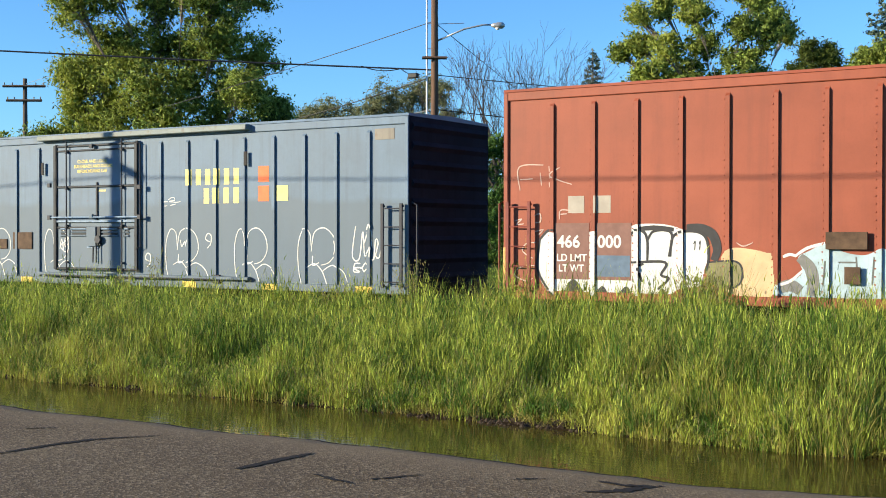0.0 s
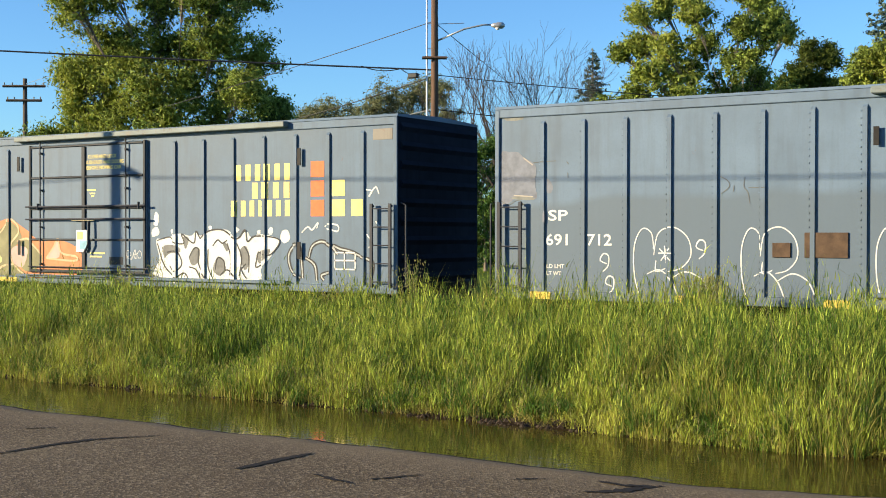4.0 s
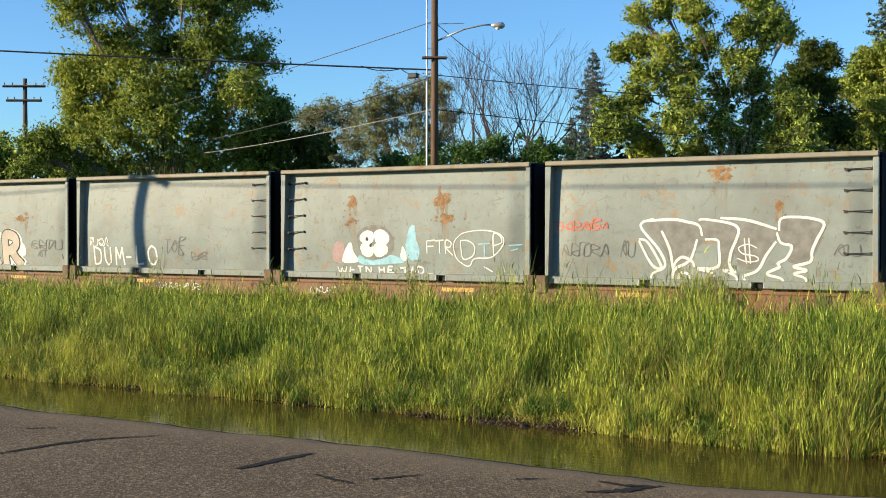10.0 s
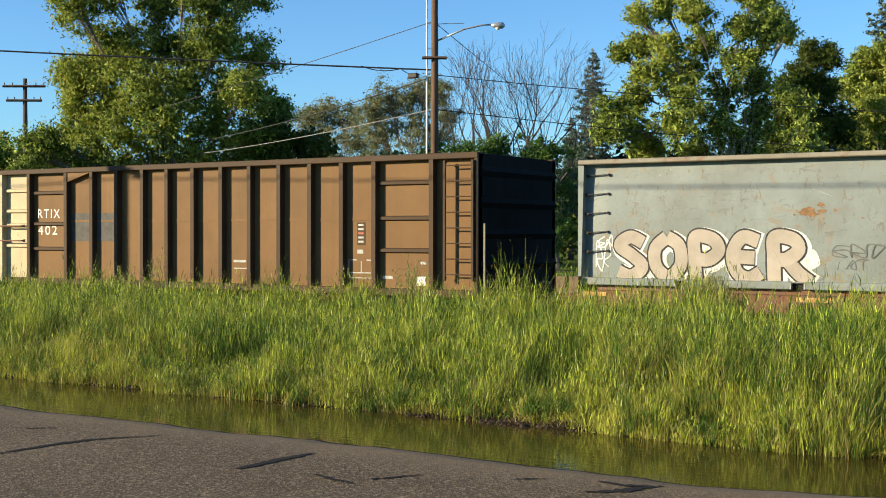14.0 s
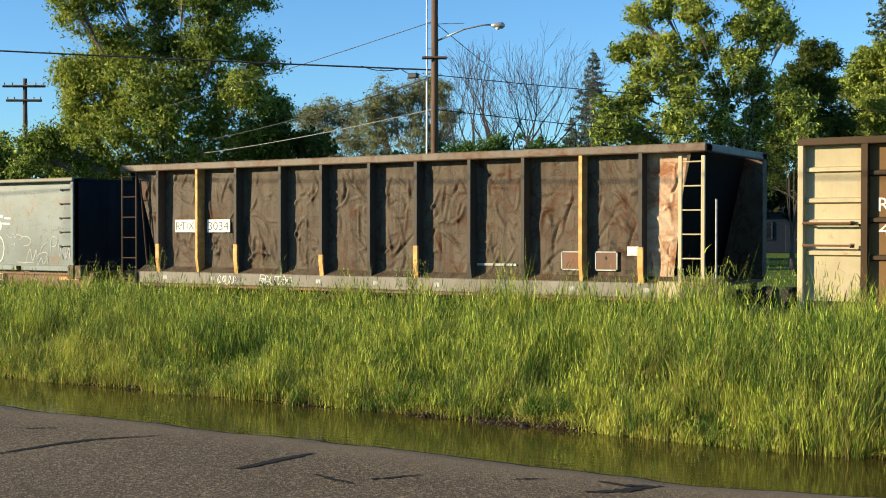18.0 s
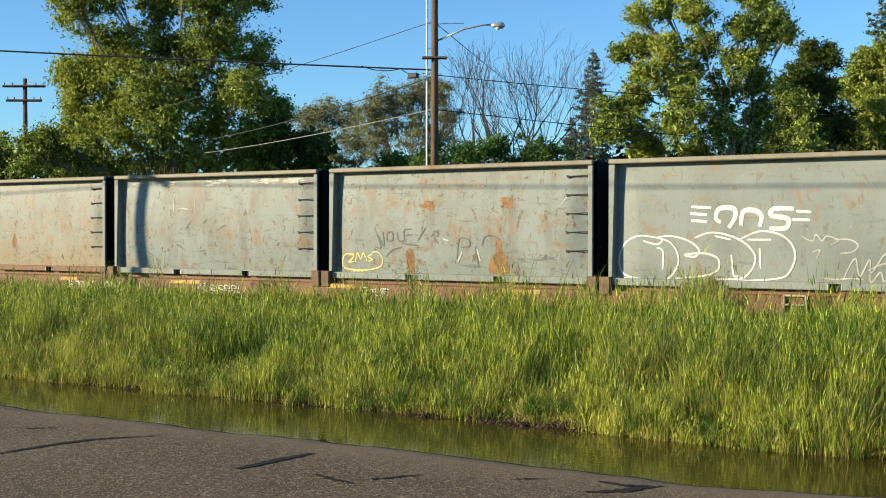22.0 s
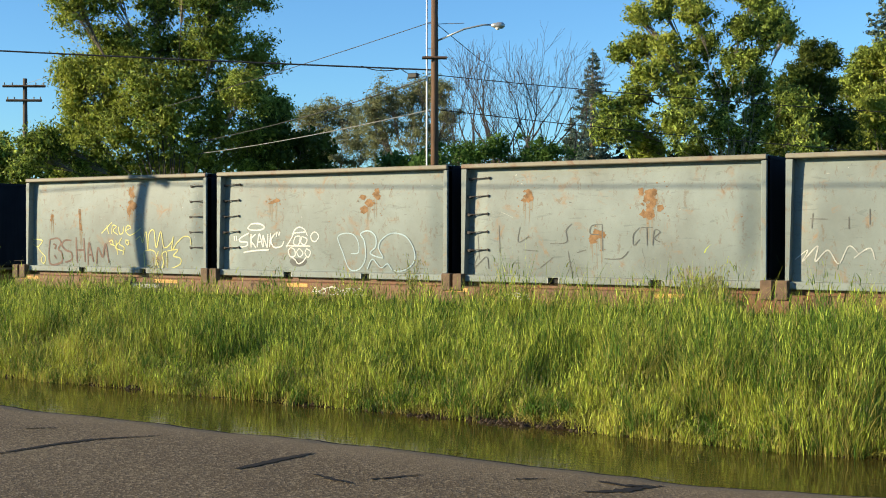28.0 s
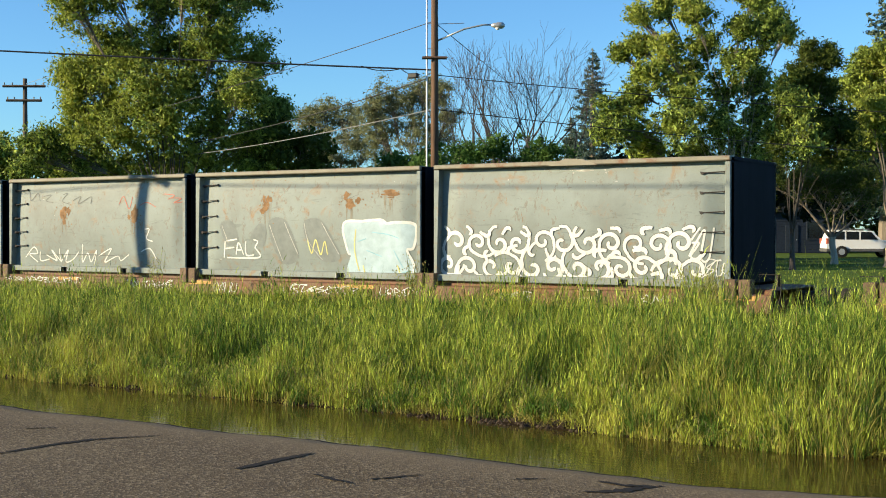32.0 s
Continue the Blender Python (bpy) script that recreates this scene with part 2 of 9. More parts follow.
GREY_PATCH = plain("grey_primer_patch", (0.16, 0.16, 0.15), 0.7)
PANEL_PINK = plain("faded_pink_panel", (0.30, 0.215, 0.21), 0.7, vary=0.15)
PANEL_RED = plain("repainted_red_panel", (0.19, 0.10, 0.08), 0.7, vary=0.15)
PRIMER_DARK = plain("dark_primer_patch", (0.075, 0.072, 0.066), 0.75)
BOARD = plain("weathered_dark_board", (0.085, 0.052, 0.032), 0.8, vary=0.35)
BRACKET = plain("brown_bracket_steel", (0.13, 0.085, 0.055), 0.75, vary=0.35)
SPRAY_BROWN = plain("faded_brown_spray", (0.15, 0.10, 0.085), 0.7, vary=0.3)
LADDER_DARK = plain("dark_ladder_steel", (0.03, 0.032, 0.04), 0.6)
WORN_BLUE = plain("worn_blue_white_steel", (0.17, 0.24, 0.33), 0.5, vary=0.4)
LADDER_RED = plain("red_ladder_steel", (0.17, 0.04, 0.03), 0.6)
WHEEL = plain("wheel_steel", (0.07, 0.055, 0.045), 0.5, metal=0.6)
ASPHALT, WATER, EARTH = asphalt(), water_mat(), earth_mat()
TAR = plain("tar_crack_filler", (0.014, 0.012, 0.011), 0.95)
MUD = plain("wet_mud", (0.035, 0.022, 0.012), 0.55, vary=0.4, scale=4.0, bumpy=0.5)
BALLAST = plain("ballast_stone", (0.16, 0.14, 0.12), 0.9, vary=0.4, scale=12.0, bumpy=0.6)
GRASS = leafy("grass_blades", (0.008, 0.034, 0.003), (0.53, 0.66, 0.105), (0.52, 0.54, 0.10), 0.34, 0.35, (0.04, 0.115, 0.016), 1.3)
GRASS_STEM = leafy("grass_stems", (0.008, 0.030, 0.003), (0.46, 0.58, 0.08), (0.46, 0.47, 0.08), 0.34, 0.35, (0.032, 0.095, 0.013), 1.4)
GRASS_DRY = leafy("dry_grass_blades", (0.24, 0.22, 0.05), (0.42, 0.37, 0.11), (0.36, 0.30, 0.09), 0.3)
OAT = leafy("wild_oat_heads", (0.16, 0.17, 0.07), (0.30, 0.28, 0.13), (0.28, 0.24, 0.11), 0.3)
LEAF_WARM = leafy("sycamore_leaves", (0.032, 0.056, 0.011), (0.42, 0.535, 0.115), (0.37, 0.40, 0.08), 0.34, 0.3, None, 1.6)
# near-black leaves: the deep shade behind the orchard is in their colour
LEAF_DARK = leafy("shade_dark_leaves", (0.006, 0.011, 0.004), (0.025, 0.036, 0.012), (0.02, 0.026, 0.008), 0.15, 0.5)
LEAF_DEEP = leafy("deep_green_leaves", (0.03, 0.06, 0.012), (0.12, 0.16, 0.03), (0.10, 0.12, 0.026), 0.35, 0.5)
LEAF_GREY = leafy("grey_green_leaves", (0.14, 0.165, 0.075), (0.30, 0.31, 0.17), (0.27, 0.29, 0.17), 0.5, 0.5)
LEAF_HEDGE = leafy("hedge_leaves", (0.03, 0.08, 0.02), (0.13, 0.24, 0.05), (0.10, 0.18, 0.04), 0.3, 0.5)
NEEDLE = leafy("conifer_needles", (0.05, 0.085, 0.065), (0.16, 0.22, 0.18), (0.10, 0.15, 0.12), 0.35, 0.5)
BARK = wood_mat("grey_bark", (0.10, 0.08, 0.06), (0.24, 0.20, 0.15))
BARK_PALE = wood_mat("pale_bark", (0.24, 0.205, 0.155), (0.48, 0.43, 0.34))
TWIG = wood_mat("bare_twig_bark", (0.03, 0.025, 0.022), (0.08, 0.065, 0.055))
POLE_WOOD = wood_mat("creosoted_pole_wood", (0.045, 0.024, 0.013), (0.17, 0.09, 0.05))
POLE_DARK = wood_mat("dark_pole_wood", (0.05, 0.035, 0.025), (0.10, 0.07, 0.05))
GALV = plain("galvanised_steel", (0.42, 0.43, 0.43), 0.45, metal=0.5, vary=0.15)
CABLE = plain("black_cable", (0.03, 0.03, 0.032), 0.6)
CABLE_GREY = plain("grey_cable", (0.20, 0.20, 0.19), 0.6)
# house wall and door: tree shade put into very dark blue paint
WALL_DARK = plain("shade_blue_siding", (0.014, 0.022, 0.036), 0.85)
DOOR_DARK = plain("shade_blue_door_paint", (0.02, 0.028, 0.04), 0.7)
ROOF = plain("dark_shingles", (0.03, 0.028, 0.027), 0.9)
CAR_WHITE = plain("white_car_paint", (0.75, 0.75, 0.74), 0.25, vary=0.03)
CAR_GREY = plain("grey_bumper_plastic", (0.10, 0.10, 0.10), 0.6)
GLASS_DARK = plain("tinted_car_glass", (0.012, 0.014, 0.016), 0.08, vary=0.05, bumpy=0)
TYRE = plain("tyre_rubber", (0.015, 0.015, 0.015), 0.85)


# ---- mesh building ----
class Geo:
    """Vertices and faces of one mesh."""

    def __init__(self):
        self.v, self.f, self.smooth = [], [], False

    def box(self, x0, x1, y0, y1, z0, z1, c=0.0):
        if c <= 0:
            b = len(self.v)
            self.v += [(x, y, z) for x in (x0, x1) for y in (y0, y1) for z in (z0, z1)]
            self.f += [tuple(b + i for i in q) for q in ((0, 1, 3, 2), (4, 6, 7, 5), (0, 4, 5, 1), (2, 3, 7, 6), (0, 2, 6, 4), (1, 5, 7, 3))]
            return self
        b = len(self.v)
        c = min(c, (x1 - x0) * 0.45, (y1 - y0) * 0.45, (z1 - z0) * 0.45)
        idx = {}
        for i in (0, 1):
            for j in (0, 1):
                for k in (0, 1):
                    p = ((x0, x1)[i], (y0, y1)[j], (z0, z1)[k])
                    inn = (p[0] + c * (1 - 2 * i), p[1] + c * (1 - 2 * j), p[2] + c * (1 - 2 * k))
                    for ax in range(3):
                        q = list(inn)
                        q[ax] = p[ax]
                        idx[(i, j, k, ax)] = len(self.v)
                        self.v.append(tuple(q))
        for ax in range(3):
            o1, o2 = [a for a in range(3) if a != ax]
            for s in (0, 1):
                def key(u, w):
                    t = [0, 0, 0]
                    t[ax], t[o1], t[o2] = s, u, w
                    return (*t, ax)
                self.f.append(tuple(idx[key(u, w)] for u, w in ((0, 0), (1, 0), (1, 1), (0, 1))))
        for ax in range(3):                       # edges along ax
            o1, o2 = [a for a in range(3) if a != ax]
            for u in (0, 1):
                for w in (0, 1):
                    t0, t1 = [0, 0, 0], [0, 0, 0]
                    t0[o1] = t1[o1] = u
                    t0[o2] = t1[o2] = w
                    t0[ax], t1[ax] = 0, 1
                    self.f.append((idx[(*t0, o1)], idx[(*t1, o1)], idx[(*t1, o2)], idx[(*t0, o2)]))
        for i in (0, 1):
            for j in (0, 1):
                for k in (0, 1):
                    self.f.append(tuple(idx[(i, j, k, ax)] for ax in range(3)))
        return self

    def poly(self, pts):
        b = len(self.v)
        self.v += [tuple(p) for p in pts]
        self.f.append(tuple(range(b, b + len(pts))))
        return self

    def prism(self, pts, y0, y1):
        """A polygon in x, z pushed from y0 to y1."""
        b, n = len(self.v), len(pts)
        self.v += [(p[0], y0, p[1]) for p in pts] + [(p[0], y1, p[1]) for p in pts]
        self.f += [tuple(range(b, b + n)), tuple(range(b + 2 * n - 1, b + n - 1, -1))]
        self.f += [(b + i, b + n + i, b + n + (i + 1) % n, b + (i + 1) % n) for i in range(n)]
        return self

    def prism_x(self, pts, x0, x1):
        """A polygon in y, z pushed from x0 to x1."""
        b, n = len(self.v), len(pts)
        self.v += [(x0, p[0], p[1]) for p in pts] + [(x1, p[0], p[1]) for p in pts]
        self.f += [tuple(range(b, b + n)), tuple(range(b + 2 * n - 1, b + n - 1, -1))]
        self.f += [(b + i, b + n + i, b + n + (i + 1) % n, b + (i + 1) % n) for i in range(n)]
        return self

    def tube(self, pts, radii, n=6, cap=True):
        pts = [Vector(p) for p in pts]
        if not isinstance(radii, (list, tuple)):
            radii = [radii] * len(pts)
        b = len(self.v)
        for i, p in enumerate(pts):
            d = (pts[min(i + 1, len(pts) - 1)] - pts[max(i - 1, 0)])
            d = d.normalized() if d.length > 1e-9 else Vector((0, 0, 1))
            a = d.orthogonal().normalized() if abs(d.z) > 0.95 else d.cross(Vector((0, 0, 1))).normalized()
            c = d.cross(a)
            for k in range(n):
                t = 2 * math.pi * k / n
                self.v.append(tuple(p + (a * math.cos(t) + c * math.sin(t)) * radii[i]))
        for i in range(len(pts) - 1):
            for k in range(n):
                self.f.append((b + i * n + k, b + i * n + (k + 1) % n, b + (i + 1) * n + (k + 1) % n, b + (i + 1) * n + k))
        if cap:
            self.f.append(tuple(b + k for k in range(n - 1, -1, -1)))
            self.f.append(tuple(b + (len(pts) - 1) * n + k for k in range(n)))
        return self

    def mesh(self, name, material):
        me = bpy.data.meshes.new(name)
        me.from_pydata(self.v, [], self.f)
        me.materials.append(material)
        if self.smooth:
            me.polygons.foreach_set("use_smooth", [True] * len(me.polygons))
        me.update()
        return me


def islands(verts, faces):
    """The connected pieces of a mesh, as lists of faces."""
    root = list(range(len(verts)))

    def top(i):
        while root[i] != i:
            root[i] = root[root[i]]
            i = root[i]
        return i
    for f in faces:
        for i in f[1:]:
            root[top(i)] = top(f[0])
    out = {}
    for f in faces:
        out.setdefault(top(f[0]), []).append(f)
    return list(out.values())


def piece_of(verts, faces):
    g, seen = Geo(), {}
    for f in faces:
        for i in f:
            if i not in seen:
                seen[i] = len(g.v)
                g.v.append(tuple(verts[i]))
    g.f = [tuple(seen[i] for i in f) for f in faces]
    return g


def part(name, geo, material, parent, label=""):
    """One mesh object under a thing or under a part; separate spray strokes become parts of their own."""
    if name in ("graffiti", "graffiti_edge", "graffiti_line"):
        bits = islands(geo.v, geo.f)
        if len(bits) > 1:
            return [part(name, piece_of(geo.v, b), material, parent, label) for b in bits][0]
    ob = new(name, geo.mesh(name, material))
    ob.parent = parent
    if name in ("graffiti_fill", "graffiti_shadow"):      # sprayed areas
        ob["kind"] = "stuff"
    if label:
        ob["label"] = label
    return ob


def thing(name, label, category, place=None, group="", kind=""):
    ob = new(name)
    ob.empty_display_size = 0.3
    if place is not None:
        ob.matrix_world = place
    return tagged(ob, label, category, group, kind)


def solid(name, geo, material, label, category, group="", kind=""):
    return tagged(new(name, geo.mesh(name, material)), label, category, group, kind)


def soup(name, verts, loops, material):
    """A mesh from arrays: verts (n, 3), loops: list of (faces, corners) index arrays."""
    me = bpy.data.meshes.new(name)
    me.vertices.add(len(verts))
    me.vertices.foreach_set("co", np.asarray(verts, np.float32).ravel())
    tot = np.concatenate([np.full(len(a), a.shape[1], np.int32) for a in loops])
    idx = np.concatenate([a.ravel() for a in loops]).astype(np.int32)
    me.loops.add(len(idx))
    me.loops.foreach_set("vertex_index", idx)
    me.polygons.add(len(tot))
    me.polygons.foreach_set("loop_start", np.concatenate([[0], np.cumsum(tot)[:-1]]).astype(np.int32))
    me.polygons.foreach_set("loop_total", tot)
    me.materials.append(material)
    me.update(calc_edges=True)
    return me


# ---- ground, road, ditch water ----
rng = np.random.default_rng(7)
SIDE = Vector((math.cos(YAW), math.sin(YAW), 0))
AHEAD = Vector((-math.sin(YAW), math.cos(YAW), 0))


def spot(side, ahead, z=0.0):
    """A place given across and along the line of sight."""
    p = SIDE * side + AHEAD * ahead
    return Vector((p.x, p.y, z))


def vnoise(x, y, scale, seed):
    """Smooth value noise of arrays, 0 to 1."""
    r = np.random.default_rng(seed).random((64, 64))
    u, v = np.asarray(x) / scale + 1000.0, np.asarray(y) / scale + 1000.0
    i, j = np.floor(u).astype(int), np.floor(v).astype(int)
    a, b = u - i, v - j
    a, b = a * a * (3 - 2 * a), b * b * (3 - 2 * b)
    g = lambda p, q: r[p % 64, q % 64]
    return (g(i, j) * (1 - a) + g(i + 1, j) * a) * (1 - b) + (g(i, j + 1) * (1 - a) + g(i + 1, j + 1) * a) * b


def ground_z(x, y):
    """Height of the land: road bed, shallow ditch, grass verge, track, gentle rise behind."""
    x, y = np.asarray(x, float), np.asarray(y, float)
    z = np.interp(y, [-400, 1.0, 8.2, 9.0, 9.6, 10.1, 10.42, 10.62, 11.4, 14, 18.5, 19.3, 19.9, 24.0, 26.5, 35.0, 110.0, 1200.0],
                  [-0.06, -0.06, -0.06, -0.14, -0.16, -0.12, -0.03, 0.05, 0.10, 0.08, 0.02, -0.08, -0.5, -0.5, 0.0, 0.28, 0.42, 0.9])
    near = np.exp(-((y - 12) / 7.0) ** 2)
    z = z + (vnoise(x, y, 0.9, 3) - 0.5) * 0.05 * near * (y > 10.2) + (vnoise(x, y, 0.25, 4) - 0.5) * 0.05 * near * (y > 10.2)
    return z


def sheet(xs, ys, zf):
    g = Geo()
    X, Y = np.meshgrid(xs, ys)
    Z = zf(X, Y)
    g.v = [tuple(p) for p in np.stack([X, Y, Z], -1).reshape(-1, 3)]
    nx = len(xs)
    g.f = [(j * nx + i, j * nx + i + 1, (j + 1) * nx + i + 1, (j + 1) * nx + i) for j in range(len(ys) - 1) for i in range(nx - 1)]
    g.smooth = True
    return g


gx = np.concatenate([[-1500, -600, -250, -120, -60], np.arange(-40, 8, 0.28), [8, 20, 60, 200, 700]])
gy = np.concatenate([[-400, -100, -20, 0, 4, 7.8, 8.4], np.arange(8.6, 12.2, 0.16), np.arange(12.4, 28, 0.9), [30, 35, 40, 50, 65, 90, 130, 250, 600, 1400]])
solid("ground", sheet(gx, gy, ground_z), EARTH, "flat weedy verge and open land under grass", "ground", kind="structure")


def road_z(x, y):
    edge = 8.66 + 0.10 * np.sin(x * 0.9 + 0.6) * 0.6 + 0.10 * (vnoise(x, y * 0, 1.3, 11) - 0.5) + 0.07 * (vnoise(x, y * 0, 0.22, 13) - 0.5) + np.clip((x + 3.2) * 0.28, 0, 0.5)
    return 0.012 - np.clip(y - edge + 0.30, 0, 2) * 0.14 + (vnoise(x, y, 0.7, 12) - 0.5) * 0.006


rx = np.concatenate([[-300, -80, -40], np.arange(-20, 4, 0.12), [4, 12, 60, 200]])
ry = np.concatenate([[1.4, 3.5, 5.0], np.arange(5.6, 8.2, 0.14), np.arange(8.2, 9.4, 0.035)])
solid("road", sheet(rx, ry, road_z), ASPHALT, "worn grey asphalt road with tar-filled cracks", "road", kind="structure")
solid("water", Geo().poly([(-120, 8.2, -0.03), (60, 8.2, -0.03), (60, 11.0, -0.03), (-120, 11.0, -0.03)]), WATER,
      "still muddy water standing in the roadside ditch", "water", kind="structure")


def crack(points, width, seed):
    """A strip of tar filler lying on the asphalt, ragged at both edges."""
    r = random.Random(seed)
    pts = []
    for a, b in zip(points[:-1], points[1:]):
        for k in range(12):
            t = k / 12
            pts.append((a[0] + (b[0] - a[0]) * t + r.uniform(-0.012, 0.012), a[1] + (b[1] - a[1]) * t + r.uniform(-0.03, 0.03)))
    pts.append(points[-1])
    g = Geo()
    n = len(pts)
    for i, (x, y) in enumerate(pts):
        w = width * (0.35 + 0.65 * math.sin(math.pi * (i + 0.6) / (n + 0.2))) * r.uniform(0.6, 1.25)
        for sx in (-1, 1):
            xx = x + sx * w
            g.v.append((xx, y, float(road_z(xx, y)) + 0.006))
    g.f = [(2 * i, 2 * i + 1, 2 * i + 3, 2 * i + 2) for i in range(n - 1)]
    return g


for i, (pts, w) in enumerate([
        ([(-8.43, 6.5), (-8.38, 7.1), (-8.3, 7.45), (-7.95, 7.95)], 0.035),
        ([(-6.36, 7.1), (-6.33, 7.55), (-6.3, 7.98)], 0.05),
        ([(-5.72, 7.28), (-5.5, 7.2), (-5.3, 7.16)], 0.03),
        ([(-5.3, 7.3), (-5.05, 7.68)], 0.02),
        ([(-3.85, 8.18), (-3.62, 8.12), (-3.38, 8.25)], 0.06),
        ([(-3.75, 7.75), (-3.55, 7.95), (-3.42, 8.2)], 0.06),
        ([(-9.3, 7.55), (-9.1, 7.75)], 0.03),
        ([(-4.4, 7.9), (-4.2, 8.05)], 0.02)]):
    solid("crack_filler", crack(pts, w, i), TAR, "black tar filler in a road crack", "road crack", "cracks in the road", "structure")

# clods and litter at the foot of the bank
g = Geo()
for _ in range(520):
    x = rng.choice((rng.uniform(-15, -1.0), rng.normal(-5.4, 0.8)))
    y = rng.normal(10.40, 0.07) + 0.05 * max(0.0, 1 - abs(x + 5.6) / 1.8)
    s = rng.uniform(0.008, 0.034)
    z = float(ground_z(x, y))
    g.tube([(x - s, y, z), (x, y + s * 0.3, z + s * 0.6), (x + s, y, z)], [s * 0.3, s * 0.7, s * 0.2], 5)
solid("mud_clods", g, MUD, "wet brown clods along the foot of the bank", "mud", kind="stuff")


# ---- the track bed ----
TRACK_Y, RAIL = 21.85, -0.17
g = Geo().prism_x([(TRACK_Y - 2.0, -0.52), (TRACK_Y - 1.5, -0.34), (TRACK_Y + 1.5, -0.34), (TRACK_Y + 2.3, -0.52)], -260, 140)
solid("track_bed", g, BALLAST, "low grey ballast bed under the rails", "track bed", kind="structure")
for s in (-1, 1):
    y = TRACK_Y + s * 0.7175
    g = Geo().prism_x([(y - 0.07, RAIL - 0.15), (y + 0.07, RAIL - 0.15), (y + 0.02, RAIL - 0.11), (y + 0.036, RAIL - 0.04), (y + 0.036, RAIL), (y - 0.036, RAIL), (y - 0.036, RAIL - 0.04), (y - 0.02, RAIL - 0.11)], -260, 140)
    solid("rail", g, WHEEL, "worn steel rail spiked to the sleepers", "rail", "rails of the track", "structure")
g = Geo()
for i in range(560):
    x = -180 + i * 0.54
    g.box(x, x + 0.22, TRACK_Y - 1.3, TRACK_Y + 1.3, -0.45, RAIL - 0.14, 0.01)
solid("sleepers", g, POLE_DARK, "dark timber sleepers half sunk in ballast", "sleepers", kind="stuff")


# ---- grass ----
def blades(name, x, y, height, width, lean, material, label, curl=0.5, seed=1, lift=0.0, short=False, fan=None):
    r = np.random.default_rng(seed)
    n = len(x)
    z = ground_z(x, y) - 0.02 + lift
    a = r.uniform(0, 2 * np.pi, n)
    wx, wy = np.cos(a) * width * 0.5, np.sin(a) * width * 0.5
    d = r.uniform(0, 2 * np.pi, n)
    k = height * lean * r.uniform(0.2, 1.6, n)
    gx, gy = vnoise(x, y, 0.42, seed + 50) - 0.5, vnoise(x, y, 0.42, seed + 51) - 0.5      # tussocks lie over together
    lx, ly = np.cos(d) * k + height * (0.04 + 0.34 * gx), np.sin(d) * k + height * 0.3 * gy
    if fan is not None:                                  # blades of a tuft part from its middle
        lx, ly = lx + fan[0] * height, ly + fan[1] * height
    v = np.zeros((n, 7, 3))
    for j, (t, w) in enumerate(((0, 1.0), (0.42, 0.85), (0.78, 0.5))):
        b = t ** (1 + 2 * curl)
        for s, c in ((-1, 0), (1, 1)):
            v[:, 2 * j + c, 0] = x + lx * b + s * wx * w
            v[:, 2 * j + c, 1] = y + ly * b + s * wy * w
            v[:, 2 * j + c, 2] = z + height * t * (1 - 0.12 * (b > 0.3) * lean)
    v[:, 6, 0], v[:, 6, 1] = x + lx, y + ly
    v[:, 6, 2] = z + height * (1 - 0.25 * lean)
    o = (np.arange(n) * 7)[:, None]
    quads = o + [0, 1, 3, 2] if short else np.concatenate([o + [0, 1, 3, 2], o + [2, 3, 5, 4]])
    tris = o + [2, 3, 6] if short else o + [4, 5, 6]
    ob = new(name, soup(name, v.reshape(-1, 3), [quads, tris], material))
    return tagged(ob, label, "grass", kind="stuff")


def verge(n, y0, y1, seed, wide=0.0):
    r = np.random.default_rng(seed)
    y = y0 + (y1 - y0) * r.random(n) ** 1.5
    x = -1.34 * y - 0.8 - wide + (1.17 * y + 2.0 + 2 * wide) * r.random(n)
    return x, y, r


# the tall stand between ditch and track: bright blades, a share of dry ones, seed stalks
tx, ty, r = verge(26000, 10.34, 19.3, 21)                # tufts, each with its own height and spread
edge = 10.36 + 0.14 * (vnoise(tx, ty * 0, 1.1, 31) - 0.3) + 0.12 * (vnoise(tx, ty * 0, 0.3, 32) - 0.5) + 0.07 * np.clip(1 - np.abs(tx + 5.6) / 1.8, 0, 1)
keep = (ty > edge) & (vnoise(tx, ty, 0.55, 33) + vnoise(tx, ty, 0.18, 34) * 0.5 > 0.30)
tx, ty = tx[keep], ty[keep]
tall = r.uniform(0.42, 1.16, len(tx)) * (0.62 + 0.76 * vnoise(tx, ty, 0.9, 35)) * (0.42 + 1.16 * vnoise(tx, ty, 0.33, 36))
many = r.integers(12, 36, len(tx))
own = np.repeat(np.arange(len(tx)), many)
ox, oy = r.normal(0, 0.052, len(own)), r.normal(0, 0.052, len(own))
x, y = tx[own] + ox * (0.6 + 0.5 * tall[own]), ty[own] + oy * (0.6 + 0.5 * tall[own])
fan = np.stack([ox, oy]) * r.uniform(0.5, 2.6, len(own))
rise = np.clip((y - 10.55) / (1.3 - 0.5 * np.clip((x + 6.5) / 3.5, 0, 1)), 0, 1)
h = (0.23 + 0.37 * rise) * tall[own] * np.random.default_rng(5).uniform(0.4, 1.15, len(x))
h *= 1.06 * (1 + 0.22 * np.clip((x + 7) / 4, 0, 1)) * (1 + 0.36 * np.clip((y - 16.5) / 2.5, 0, 1))
pick = np.random.default_rng(6).random(len(x))
dry = pick < 0.05 + 0.22 * np.clip(1 - (y - 10.5) / 1.4, 0, 1) + 0.12 * (vnoise(x, y, 1.7, 37) > 0.62)
w = np.random.default_rng(8).uniform(0.0045, 0.0125, len(x)) * (0.8 + 0.75 * np.clip((y - 11.0) / 5, 0, 1))
flag = (np.random.default_rng(9).random(len(x)) < 0.66) & ~dry                       # leaves that stand off the stems
stem = ~dry & ~flag
